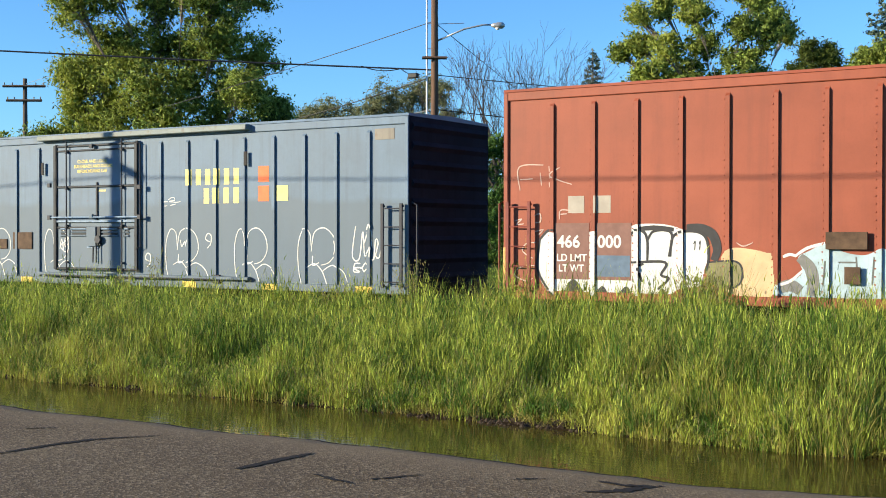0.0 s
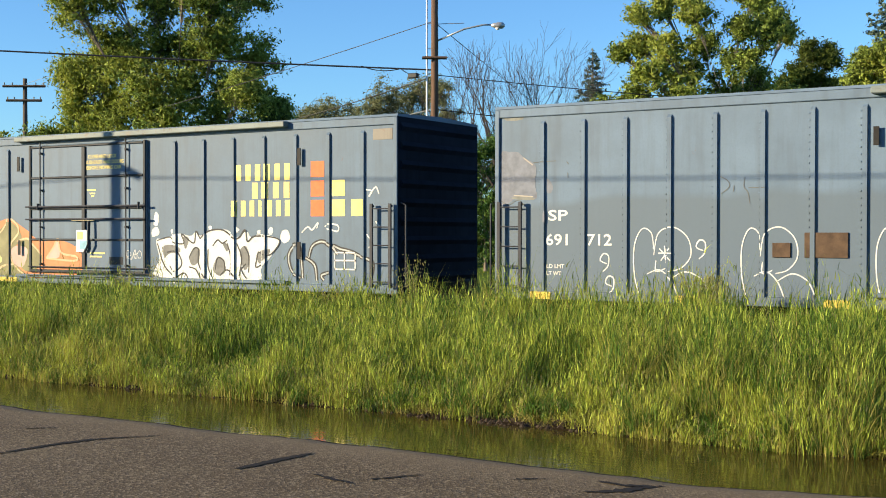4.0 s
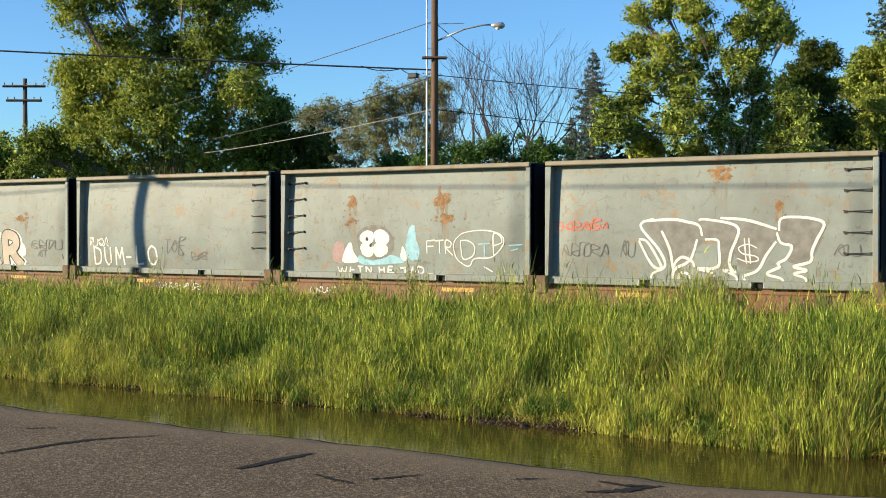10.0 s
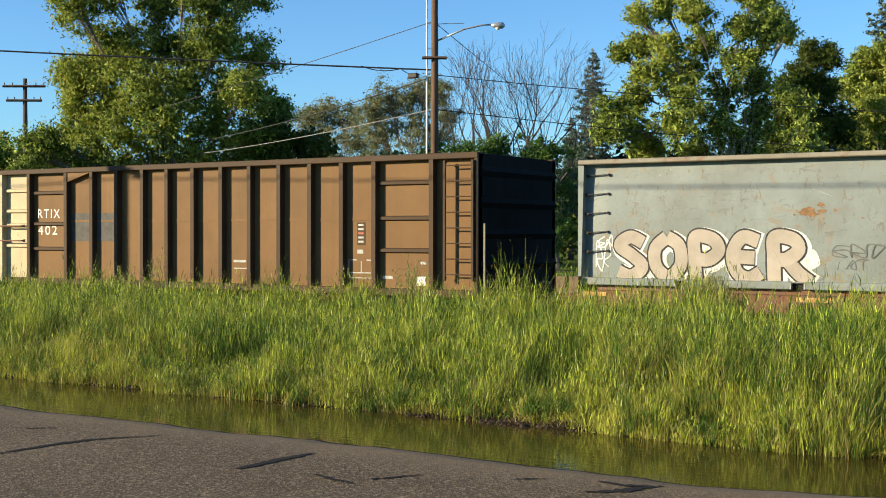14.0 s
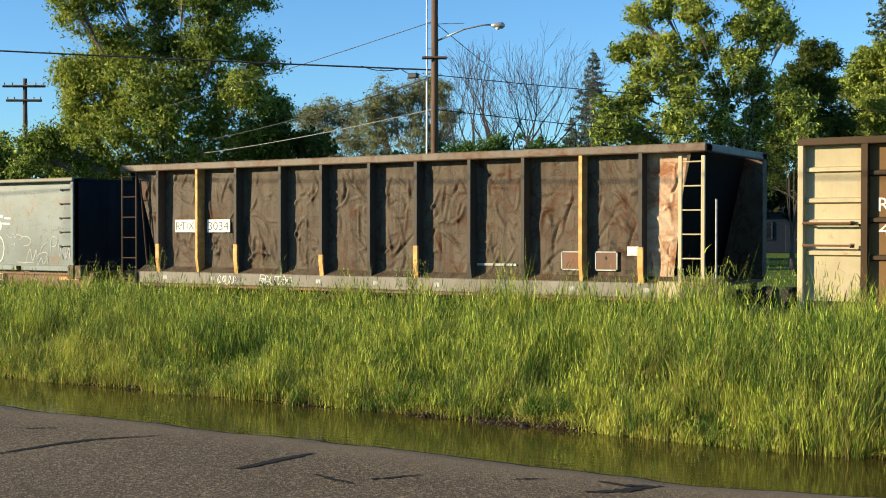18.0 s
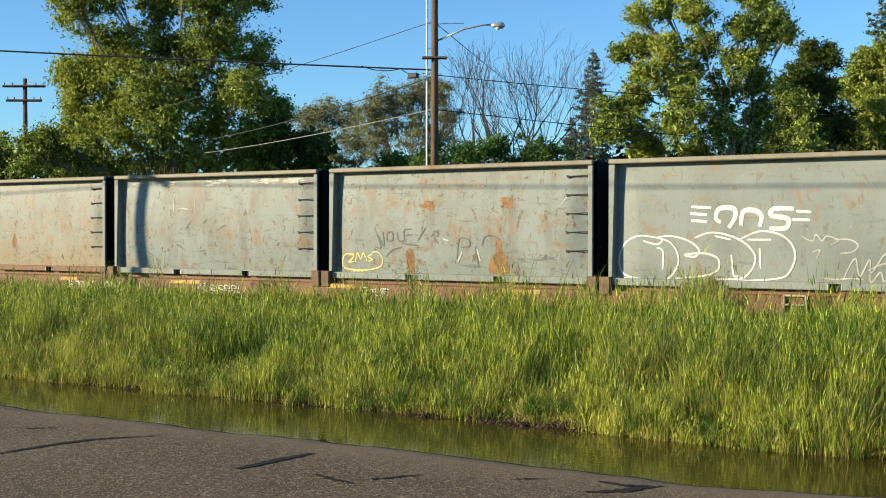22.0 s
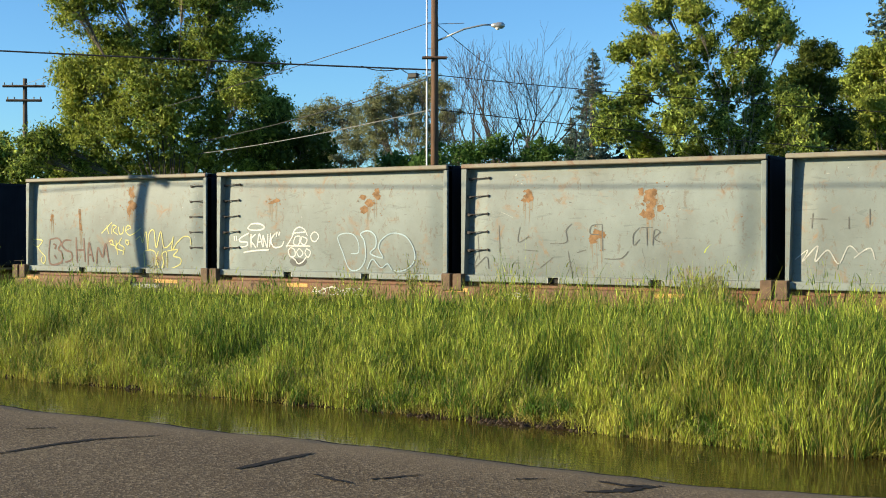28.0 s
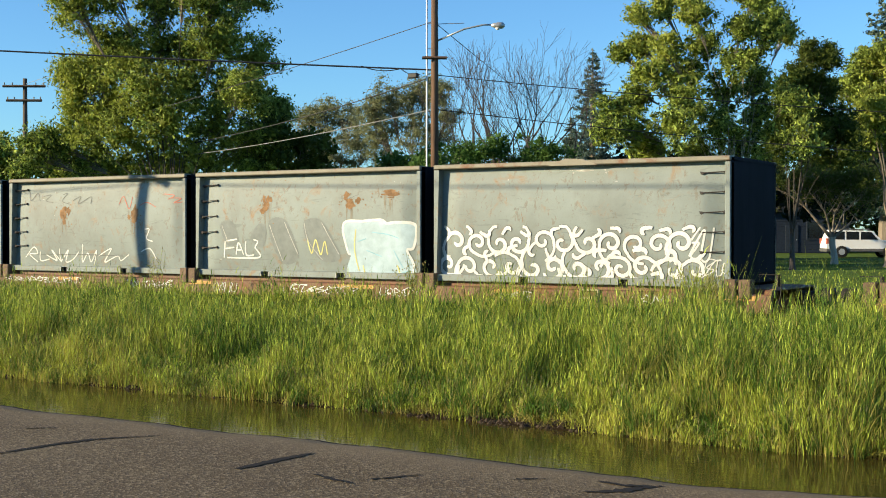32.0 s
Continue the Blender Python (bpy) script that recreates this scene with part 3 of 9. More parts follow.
for kind, name in ((stem & (y < 13.0), "grass"), (stem & (y >= 13.0), "grass_behind")):
    blades(name, x[kind], y[kind], h[kind], w[kind] * 0.95, 0.18, GRASS_STEM, "dense tall spring-green grass on the verge", 0.5, 41, 0.0, name != "grass", fan=fan[:, kind])
rr = np.random.default_rng(10)
up = h * rr.uniform(0.15, 0.88, len(x))
blades("grass_leaves", x[flag], y[flag], np.clip(h[flag] * 0.24, 0.04, 0.13) * rr.uniform(0.6, 1.3, flag.sum()), w[flag] * 1.15, 0.34, GRASS, "upright leaves of the verge grass", 0.35, 46, up[flag], True, fan=fan[:, flag])
blades("dry_grass", x[dry], y[dry], h[dry] * 0.95, w[dry] * 0.8, 0.4, GRASS_DRY, "straw-coloured dry stems among the green grass", 0.7, 42)
# trampled straw and creeping weeds along the foot of the bank
r = np.random.default_rng(47)
bx = r.uniform(-15.5, -0.5, 26000)
by = 10.36 + np.abs(r.normal(0, 0.34, 26000)) + 0.14 * (vnoise(bx, bx * 0, 1.1, 31) - 0.3)
ok = vnoise(bx, by, 0.5, 48) > 0.34
bx, by = bx[ok], by[ok]
blades("trampled_straw", bx, by, r.uniform(0.06, 0.2, len(bx)), r.uniform(0.004, 0.009, len(bx)), 1.5, GRASS_DRY, "trampled straw and creeping weeds at the water's edge", 0.2, 49, 0.0, True)
gx, gy = bx[::2] + 0.03, by[::2] + 0.06
blades("creeping_weeds", gx, gy, r.uniform(0.06, 0.16, len(gx)), r.uniform(0.006, 0.014, len(gx)), 1.1, GRASS, "low leafy weeds creeping to the water", 0.2, 59, r.uniform(0.0, 0.12, len(gx)), True)
# pale flowering tips caught by the sun
r = np.random.default_rng(61)
k = r.choice(len(x), 20000, replace=False)
tx, ty, th = x[k] + r.normal(0, 0.03, 20000), y[k] + r.normal(0, 0.03, 20000), h[k] * r.uniform(0.72, 1.12, 20000)
tz = ground_z(tx, ty) + th
a = r.uniform(0, 2 * np.pi, 20000)
l, wd = r.uniform(0.014, 0.034, 20000), r.uniform(0.0025, 0.005, 20000)
ux, uy, tilt = np.cos(a), np.sin(a), r.uniform(-0.6, 0.6, 20000)
v = np.zeros((20000, 4, 3))
v[:, 0] = np.stack([tx, ty, tz - l], -1)
v[:, 2] = np.stack([tx + tilt * l * ux, ty + tilt * l * uy, tz + l], -1)
v[:, 1] = np.stack([tx + ux * wd, ty + uy * wd, tz], -1)
v[:, 3] = np.stack([tx - ux * wd, ty - uy * wd, tz], -1)
tagged(new("grass_heads", soup("grass_heads", v.reshape(-1, 3), [(np.arange(20000) * 4)[:, None] + [0, 1, 2, 3]], OAT)), "pale flowering tips of the verge grass", "grass", kind="stuff")
# land behind the track and to both sides
x, y, r = verge(34000, 24.0, 75.0, 22, 4.0)
blades("far_grass", x, y, r.uniform(0.06, 0.18, len(x)), r.uniform(0.012, 0.028, len(x)), 0.3, GRASS, "green meadow grass beyond the track", 0.5, 43, 0.0, True)
r = np.random.default_rng(23)
x = np.concatenate([r.uniform(-48, -12, 13000), r.uniform(-2.5, 14, 13000)])
y = r.uniform(10.7, 19.2, 26000)
ok = (x < -1.34 * y - 0.8) | (x > -0.17 * y + 1.2)
blades("side_grass", x[ok], y[ok], r.uniform(0.3, 0.6, ok.sum()), r.uniform(0.014, 0.026, ok.sum()), 0.35, GRASS, "tall green grass further along the verge", 0.5, 44, 0.0, True)


def oat_stand(x, y, height, seed, many=0):
    """Wild oat: a few thin stalks, each with hanging spikelets."""
    r = random.Random(seed)
    stalks, heads = Geo(), Geo()
    z = float(ground_z(x, y)) - 0.02
    for _ in range(r.randint(7, 12) + many):
        h = height * r.uniform(0.7, 1.05)
        dx, dy = r.uniform(-0.14, 0.14), r.uniform(-0.1, 0.1)
        bx, by = x + r.uniform(-0.12, 0.12), y + r.uniform(-0.1, 0.1)
        path = [(bx + dx * t * t * 1.6, by + dy * t * t, z + h * t) for t in (0, 0.35, 0.7, 1.0)]
        stalks.tube(path, [0.004, 0.0035, 0.003, 0.002], 4)
        for _ in range(3 if many else 1):                 # a leaf or two bending off the stalk
            t = r.uniform(0.2, 0.75)
            q = Vector((bx + dx * t * t * 1.6, by + dy * t * t, z + h * t))
            e = q + Vector((r.uniform(-0.14, 0.14), r.uniform(-0.1, 0.1), r.uniform(0.02, 0.14)))
            stalks.tube([q, q.lerp(e, 0.5) + Vector((0, 0, 0.05)), e], [0.004, 0.007, 0.001], 3, False)
        for _ in range(r.randint(9, 16)):
            t = r.uniform(0.66, 1.02)
            px, py, pz = bx + dx * t * t * 1.6, by + dy * t * t, z + h * t
            ox, oy = r.uniform(-0.07, 0.07), r.uniform(-0.05, 0.05)
            q = (px + ox, py + oy, pz - r.uniform(0.0, 0.03))
            e = (q[0] + ox * 0.2, q[1] + oy * 0.2, q[2] - r.uniform(0.025, 0.045))
            heads.tube([q, ((q[0] + e[0]) / 2, (q[1] + e[1]) / 2, (q[2] + e[2]) / 2), e], [0.002, 0.009, 0.001], 4, False)
    ob = thing("wild_oat", "tall wild oat stalks with pale hanging seed heads", "weed", None, "wild oats along the track")
    tagged(part("stalk", stalks, GRASS, ob), kind="stuff")
    tagged(part("seed_head", heads, OAT, ob), kind="stuff")
    return ob


r = random.Random(77)
for i in range(34):
    px = r.uniform(-25.0, -3.6)
    oat_stand(px, r.uniform(18.4, 19.3), r.uniform(0.62, 0.88), i)
for i, (px, py, h) in enumerate([(-19.35, 19.05, 1.52), (-20.06, 19.05, 1.21), (-20.46, 19.05, 1.06), (-20.85, 19.05, 0.95), (-12.64, 19.05, 1.48), (-12.81, 19.05, 1.34), (-7.23, 19.05, 1.3), (-7.06, 19.05, 1.41), (-6.92, 19.05, 1.29), (-7.32, 19.05, 1.19), (-6.69, 19.05, 1.08), (-7.15, 19.05, 1.21), (-7.0, 19.05, 1.23)]):
    oat_stand(px, py, h, 100 + i, 9 if px > -8 else 2)


# ---- trees ----
def grow(g, p, d, length, radius, level, r, spread=0.55, up=0.15, tips=None, sides=5, kids=(2, 4)):
    """A limb and its forks, down to twigs."""
    pts, rad = [p.copy()], [radius]
    n = 4 if level else 3
    for k in range(n):
        d = (d + Vector((r.uniform(-1, 1), r.uniform(-1, 1), r.uniform(-1, 1))) * 0.16 + Vector((0, 0, up * 0.4))).normalized()
        p = p + d * (length / n)
        pts.append(p.copy())
        rad.append(max(0.0055, radius * (1 - 0.5 * (k + 1) / n)))
    g.tube(pts, rad, sides if level > 1 else 4, False)
    if level <= 0:
        if tips is not None:
            tips.append(p)
        return
    for k in range(r.randint(*kids)):
        a = Vector((r.uniform(-1, 1), r.uniform(-1, 1), r.uniform(-0.4, 1))).normalized()
        q = pts[-1] if k == 0 else pts[r.randint(max(1, n - 2), n)]
        nd = (d * (1 - spread) + a * spread + Vector((0, 0, up))).normalized()
        grow(g, q, nd, length * r.uniform(0.62, 0.82), rad[-1] * r.uniform(0.7, 0.95), level - 1, r, spread, up, tips, sides, kids)


def leaf_soup(name, centres, radii, count, size, material, seed, flat=0.75):
    """Leaves as small folded diamonds, gathered in clumps round the given centres."""
    r = np.random.default_rng(seed)
    c = np.asarray(centres)
    rad = np.asarray(radii)
    wgt = rad ** 2 / (rad ** 2).sum()
    k = r.choice(len(c), count, p=wgt)
    d = r.normal(size=(count, 3))
    d /= np.linalg.norm(d, axis=1)[:, None]
    p = c[k] + d * (rad[k] * np.minimum(np.abs(r.normal(0, 0.58, count)), 1.1))[:, None] * [1, 1, flat]
    s = size * r.uniform(0.6, 1.3, count)
    u = r.normal(size=(count, 3))
    u /= np.linalg.norm(u, axis=1)[:, None]
    w = np.cross(u, r.normal(size=(count, 3)))
    w /= np.linalg.norm(w, axis=1)[:, None]
    nrm = np.cross(u, w)
    v = np.stack([p - u * s[:, None], p + w * s[:, None] * 0.55 + nrm * s[:, None] * 0.15, p + u * s[:, None], p - w * s[:, None] * 0.55 + nrm * s[:, None] * 0.15], 1)
    o = (np.arange(count) * 4)[:, None]
    if size < 0.1:                                       # small leaves need one face each
        v[:, 0] -= w * s[:, None] * 0.35
        tris = o + [0, 1, 2]
    else:
        tris = np.concatenate([o + [0, 1, 2], o + [0, 2, 3]])
    return soup(name, v.reshape(-1, 3), [tris], material)


def crown_clumps(lobes, per, clump, seed):
    """Uneven clumps over the outside of a few lobes (centre, radius, height radius)."""
    r = np.random.default_rng(seed)
    cs, rs = [], []
    for (c, rad, rz) in lobes:
        for _ in range(int(per * max(1.0, (rad / 2.0) ** 2))):
            d = r.normal(size=3)
            d /= np.linalg.norm(d)
            k = r.random() ** 0.4 * r.uniform(0.8, 1.12)
            cs.append((c[0] + d[0] * rad * k, c[1] + d[1] * rad * k, c[2] + d[2] * rz * k))
            rs.append(clump * r.uniform(0.45, 1.2))
    return cs, rs


def tree(name, base, lobes, count, size, leaf, bark, trunk_r, label, seed, per=16, clump=0.75, fork=0.35, lean=(0, 0), core=0):
    ob = thing(name, label, "tree")
    r = random.Random(seed)
    base = Vector((base.x, base.y, float(ground_z(base.x, base.y)) - 0.05))
    cs, rs = crown_clumps([(Vector(c), a, b) for c, a, b in lobes], per, clump, seed)
    top = max(lobes, key=lambda l: l[0][2])[0]
    low = min(l[0][2] - l[2] for l in lobes)
    f = base + Vector((lean[0], lean[1], max(1.2, low * fork)))
    g = Geo()
    g.smooth = True
    g.tube([base, base.lerp(f, 0.12) + Vector((0.02, 0, 0)), base.lerp(f, 0.6), f], [trunk_r * 1.4, trunk_r * 1.05, trunk_r * 0.85, trunk_r * 0.55], 10, False)
    part("trunk", g, bark, ob)
    for c, a, b in lobes:
        g = Geo()
        g.smooth = True
        c = Vector(c)
        k = base.lerp(f, r.uniform(0.62, 1.0))
        m = k.lerp(c, 0.5) + Vector((r.uniform(-0.4, 0.4), r.uniform(-0.4, 0.4), 0.5))
        m = m.lerp(Vector((f.x, f.y, m.z)), 0.3)
        q = min(1.0, 1.15 / math.sqrt(len(lobes)))
        g.tube([k, k.lerp(m, 0.5) + Vector((r.uniform(-0.15, 0.15), 0, 0.1)), m, c], [trunk_r * 0.5 * q, trunk_r * 0.4 * q, trunk_r * 0.25 * q, trunk_r * 0.12 * q], 7, False)
        part("limb", g, bark, ob)
        near = [q for q in cs if (Vector(q) - c).length < a * 1.25][:26]
        g = Geo()
        for q in near:
            q = Vector(q)
            h = c.lerp(q, 0.5) + Vector((0, 0, r.uniform(-0.2, 0.3)))
            g.tube([c.lerp(m, r.uniform(0, 0.5)), h, q], [min(0.02, trunk_r * 0.10), 0.011, 0.005], 4, False)
        tagged(part("twig", g, BARK, ob), kind="stuff")
    crown = new("crown", leaf_soup("crown", cs, rs, count, size, leaf, seed + 1))
    crown.parent = ob
    if core:                                             # larger filler leaves added to block sky and darken the crown's inside
        inner = new("inner_crown", leaf_soup("inner_crown", [tuple(l[0]) for l in lobes], [min(l[1], l[2]) * 0.8 for l in lobes], core, 0.13, leaf, seed + 2))
        inner.parent = ob
    return ob


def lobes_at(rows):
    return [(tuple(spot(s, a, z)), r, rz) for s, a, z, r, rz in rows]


def crown_of(ahead, rows, deep, seed, full=1.34):
    """Lobes of a crown: side, height and radius, scattered in depth about one distance."""
    r = random.Random(seed)
    return [(tuple(spot(s, ahead + r.uniform(-deep, deep), z)), q * full, q * full * r.uniform(0.9, 1.05)) for s, z, q in rows]


tree("sycamore", spot(-11.4, 52), crown_of(52, [(-15, 11.2, 0.85), (-13.7, 12.3, 1.23), (-12, 11.5, 0.99), (-10.4, 12.5, 1.06), (-9.4, 11.2, 1.04), (-8.5, 12.2, 0.9), (-14.1, 10, 0.9), (-15.7, 8.5, 0.57), (-14.9, 8.6, 0.76), (-13.4, 8.8, 0.99), (-12, 9.7, 0.95), (-10.6, 9.6, 1.04), (-9.2, 9.8, 0.99), (-8, 9.3, 0.71), (-15.5, 7.3, 0.66), (-14, 7.3, 0.99), (-12.3, 7.8, 1.09), (-10.7, 8, 1.09), (-9.1, 8, 1.09), (-7.8, 7.6, 0.8), (-7.1, 7.1, 0.4), (-15, 6, 0.85), (-13.3, 5.9, 1.04), (-11.4, 6.3, 1.18), (-9.5, 6.3, 1.18), (-8, 6, 0.99), (-16.6, 5.6, 0.66), (-17.3, 5.1, 0.76), (-15.5, 4.9, 0.85), (-12.4, 4.9, 1.04), (-10.3, 4.9, 1.04), (-8.4, 4.9, 1.04)], 1.9, 3),
     140000, 0.088, LEAF_WARM, TWIG, 0.30, "large sycamore in fresh olive-green spring leaf", 3, 30, 0.66, core=13000)
tree("sycamore", spot(10.6, 46), crown_of(46, [(7.3, 9.9, 0.31), (8.3, 10.3, 0.46), (9.2, 10.8, 0.54), (9, 9.6, 0.63), (6.7, 8.7, 0.21), (7.5, 8.9, 0.42), (8.2, 8.5, 0.63), (9.6, 8.8, 0.67), (10.6, 9.2, 0.42), (11.2, 10.3, 0.5), (11.9, 10.8, 0.54), (12.4, 9.9, 0.46), (12.7, 9.3, 0.38), (11.6, 9.2, 0.63), (10.8, 8.1, 0.75), (9.2, 7.9, 0.75), (7.6, 7.6, 0.63), (7.1, 7, 0.59), (8.7, 6.9, 0.84), (10.4, 7, 0.84), (11.9, 7.6, 0.75), (6.3, 6.4, 0.59), (5.8, 5.5, 0.59), (6.9, 5.6, 0.79), (8.3, 5.8, 0.84), (10, 5.8, 0.84), (11.7, 6.1, 0.84), (12.7, 6.5, 0.71), (7.6, 4.9, 0.75), (9.5, 4.9, 0.79), (11.2, 5, 0.79), (12.9, 5.2, 0.71)], 1.5, 5, 1.14),
     85000, 0.08, LEAF_WARM, BARK_PALE, 0.12, "sycamore with pale trunk and loose yellow-green crown", 5, 26, 0.46, 0.8, (0.2, 0), core=5000)
tree("oak", spot(14.6, 52), crown_of(52, [(15.2, 9.3, 0.4), (15.9, 9.1, 0.4), (15.1, 8.2, 0.76), (16.3, 8, 0.61), (15.5, 7, 0.85), (16.6, 6.6, 0.71), (15.7, 5.8, 0.76), (14.3, 8, 0.61), (14.2, 6.6, 0.95), (14.5, 7.7, 0.8), (13.9, 5.6, 0.9), (16.6, 5.4, 0.9)], 1.0, 8, 1.15),
     52000, 0.075, LEAF_DEEP, TWIG, 0.12, "dark-leaved oak behind the sycamore", 8, 28, 0.46, core=2500)
tree("sycamore", spot(20.2, 56), crown_of(56, [(19, 9.5, 0.61), (19.7, 9.8, 0.56), (20.5, 9.3, 1.02), (18.6, 8.5, 0.76), (19.6, 8.3, 0.92), (18.9, 7.1, 0.92), (20.3, 6.9, 1.02), (19.2, 5.9, 0.92)], 1.0, 9),
     36000, 0.095, LEAF_WARM, BARK, 0.3, "tall roadside sycamore with bright green crown", 9, 26, 0.52, core=3000)
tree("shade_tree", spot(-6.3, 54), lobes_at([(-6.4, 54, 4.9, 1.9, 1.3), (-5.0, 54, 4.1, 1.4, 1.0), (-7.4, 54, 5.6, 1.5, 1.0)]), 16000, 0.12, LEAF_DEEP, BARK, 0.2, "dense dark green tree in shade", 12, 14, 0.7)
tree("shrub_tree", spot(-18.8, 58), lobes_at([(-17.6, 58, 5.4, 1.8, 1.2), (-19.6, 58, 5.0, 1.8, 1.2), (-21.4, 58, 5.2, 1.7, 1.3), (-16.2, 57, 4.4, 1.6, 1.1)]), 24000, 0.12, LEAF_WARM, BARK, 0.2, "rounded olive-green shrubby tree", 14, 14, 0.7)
tree("olive_tree", spot(-6.0, 66), crown_of(66, [(-7.3, 8, 0.66), (-6.2, 8.3, 0.72), (-5.2, 8, 0.72), (-7.9, 6.9, 0.84), (-6.4, 7, 0.96), (-4.9, 7.1, 0.96), (-4, 6.2, 0.96), (-6.7, 5.9, 0.96), (-5.4, 5.7, 0.96)], 1.0, 15),
     34000, 0.065, LEAF_GREY, TWIG, 0.14, "thin grey-green tree, hazy with new leaf", 15, 26, 0.55)
tree("olive_tree", spot(-1.6, 62), crown_of(62, [(-3.6, 8.1, 0.56), (-2.6, 8.7, 0.7), (-1.6, 8.9, 0.7), (-0.8, 9.1, 0.62), (-0.1, 8.7, 0.51), (-3.5, 7.2, 0.79), (-2.3, 7.6, 0.9), (-1.1, 7.6, 0.9), (0.2, 7.6, 0.62), (-2.9, 6.3, 0.9), (-1.5, 6.3, 0.9), (-0.2, 6.3, 0.79)], 1.0, 16),
     38000, 0.06, LEAF_GREY, TWIG, 0.15, "thin grey-green tree with twigs showing", 16, 26, 0.55)
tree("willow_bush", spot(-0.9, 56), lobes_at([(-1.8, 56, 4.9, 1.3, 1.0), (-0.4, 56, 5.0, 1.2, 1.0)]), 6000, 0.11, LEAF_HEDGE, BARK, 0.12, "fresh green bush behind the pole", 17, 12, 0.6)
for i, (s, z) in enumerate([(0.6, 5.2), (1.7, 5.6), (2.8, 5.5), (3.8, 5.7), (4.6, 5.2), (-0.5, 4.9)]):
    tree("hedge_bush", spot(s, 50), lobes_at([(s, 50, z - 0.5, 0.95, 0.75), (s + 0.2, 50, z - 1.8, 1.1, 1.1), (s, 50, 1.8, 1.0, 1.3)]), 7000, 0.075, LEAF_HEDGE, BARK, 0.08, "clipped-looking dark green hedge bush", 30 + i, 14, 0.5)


def bare_tree(base, height, label, seed, level=5, radius=0.16, spread=0.42, group=""):
    ob = thing("bare_tree", label, "tree", None, group)
    r = random.Random(seed)
    base = Vector((base.x, base.y, float(ground_z(base.x, base.y)) - 0.05))
    g = Geo()
    g.smooth = True
    f = base + Vector((0.1, 0, height * 0.26))
    g.tube([base, base.lerp(f, 0.5), f], [radius * 1.4, radius * 1.1, radius], 8, False)
    part("trunk", g, TWIG, ob)
    for k in range(5):
        g = Geo()
        a = 2 * math.pi * k / 5 + r.uniform(-0.4, 0.4)
        d = Vector((math.cos(a) * 0.62, math.sin(a) * 0.62, 1.0)).normalized()
        grow(g, f - Vector((0, 0, r.uniform(0, height * 0.06))), d, height * 0.27, radius * 0.6, level - 1, r, spread, 0.10, None, 5, (2, 3))
        part("branch", g, TWIG, ob)
    return ob


bare_tree(spot(2.9, 60), 11.2, "leafless tree with fine upright twigs", 4, 6, 0.27, 0.36)
bare_tree(spot(4.5, 61), 10.6, "leafless tree with a broom of fine twigs", 6, 6, 0.21, 0.36)
bare_tree(spot(0.9, 61), 9.0, "leafless spreading tree with drooping twigs", 9, 5, 0.18, 0.42)


def conifer(base, height, radius, label, seed, z0=1.0, size=0.085, count=22000):
    ob = thing("conifer", label, "tree")
    r = random.Random(seed)
    base = Vector((base.x, base.y, float(ground_z(base.x, base.y))))
    part("trunk", Geo().tube([base, base + Vector((0, 0, height * 0.6)), base + Vector((0, 0, height))], [radius * 0.14, radius * 0.08, 0.02], 7), BARK, ob)
    cs, rs = [], []
    for _ in range(900):
        z = z0 + (height - z0) * (1 - r.random() ** 0.65)
        w = radius * (1 - (z - z0) / (height - z0)) ** 0.6 * r.uniform(0.5, 1.12)
        a, q = r.uniform(0, 6.283), r.uniform(0.3, 1.0)
        cs.append((base.x + math.cos(a) * w * q, base.y + math.sin(a) * w * q, base.z + z - 0.12 * q * w))
        rs.append(0.16 + 0.15 * w)
    c = new("crown", leaf_soup("crown", cs, rs, count, size, NEEDLE, seed, 0.35))
    c.parent = ob
    return ob


conifer(spot(8.4, 70), 11.9, 2.1, "blue-green conifer with a narrow ragged top", 2, 2.0, 0.09, 34000)
conifer(spot(7.3, 71), 8.2, 1.5, "smaller dark conifer beside a taller one", 5, 1.5)
conifer(spot(32.8, 92), 20.5, 4.2, "tall distant conifer, dark against the sky", 7, 3.0, 0.16, 26000)

# far woods close the view
cs, rs = [], []
r = np.random.default_rng(90)
for _ in range(900):
    s = r.uniform(-60, 62)
    cs.append(tuple(spot(s, r.uniform(96, 108), r.uniform(0.6, 5.6 + 2.2 * math.sin(s * 0.35) ** 2))))
    rs.append(r.uniform(0.8, 1.7))
tagged(new("far_woods", leaf_soup("far_woods", cs, rs, 40000, 0.30, LEAF_DEEP, 91)), "dark belt of distant trees", "woods", kind="stuff")
cs, rs = [], []
for _ in range(330):
    s = r.uniform(-34, 13)
    cs.append(tuple(spot(s, r.uniform(66, 74), r.uniform(0.4, 3.6))))
    rs.append(r.uniform(0.5, 1.0))
for _ in range(260):
    s = r.uniform(-26, 6)
    cs.append(tuple(spot(s, r.uniform(58, 62), r.uniform(0.3, 3.4))))
    rs.append(r.uniform(0.5, 1.0))
tagged(new("undergrowth", leaf_soup("undergrowth", cs, rs, 32000, 0.16, LEAF_DEEP, 92)), "shaded undergrowth below the trees", "undergrowth", kind="stuff")


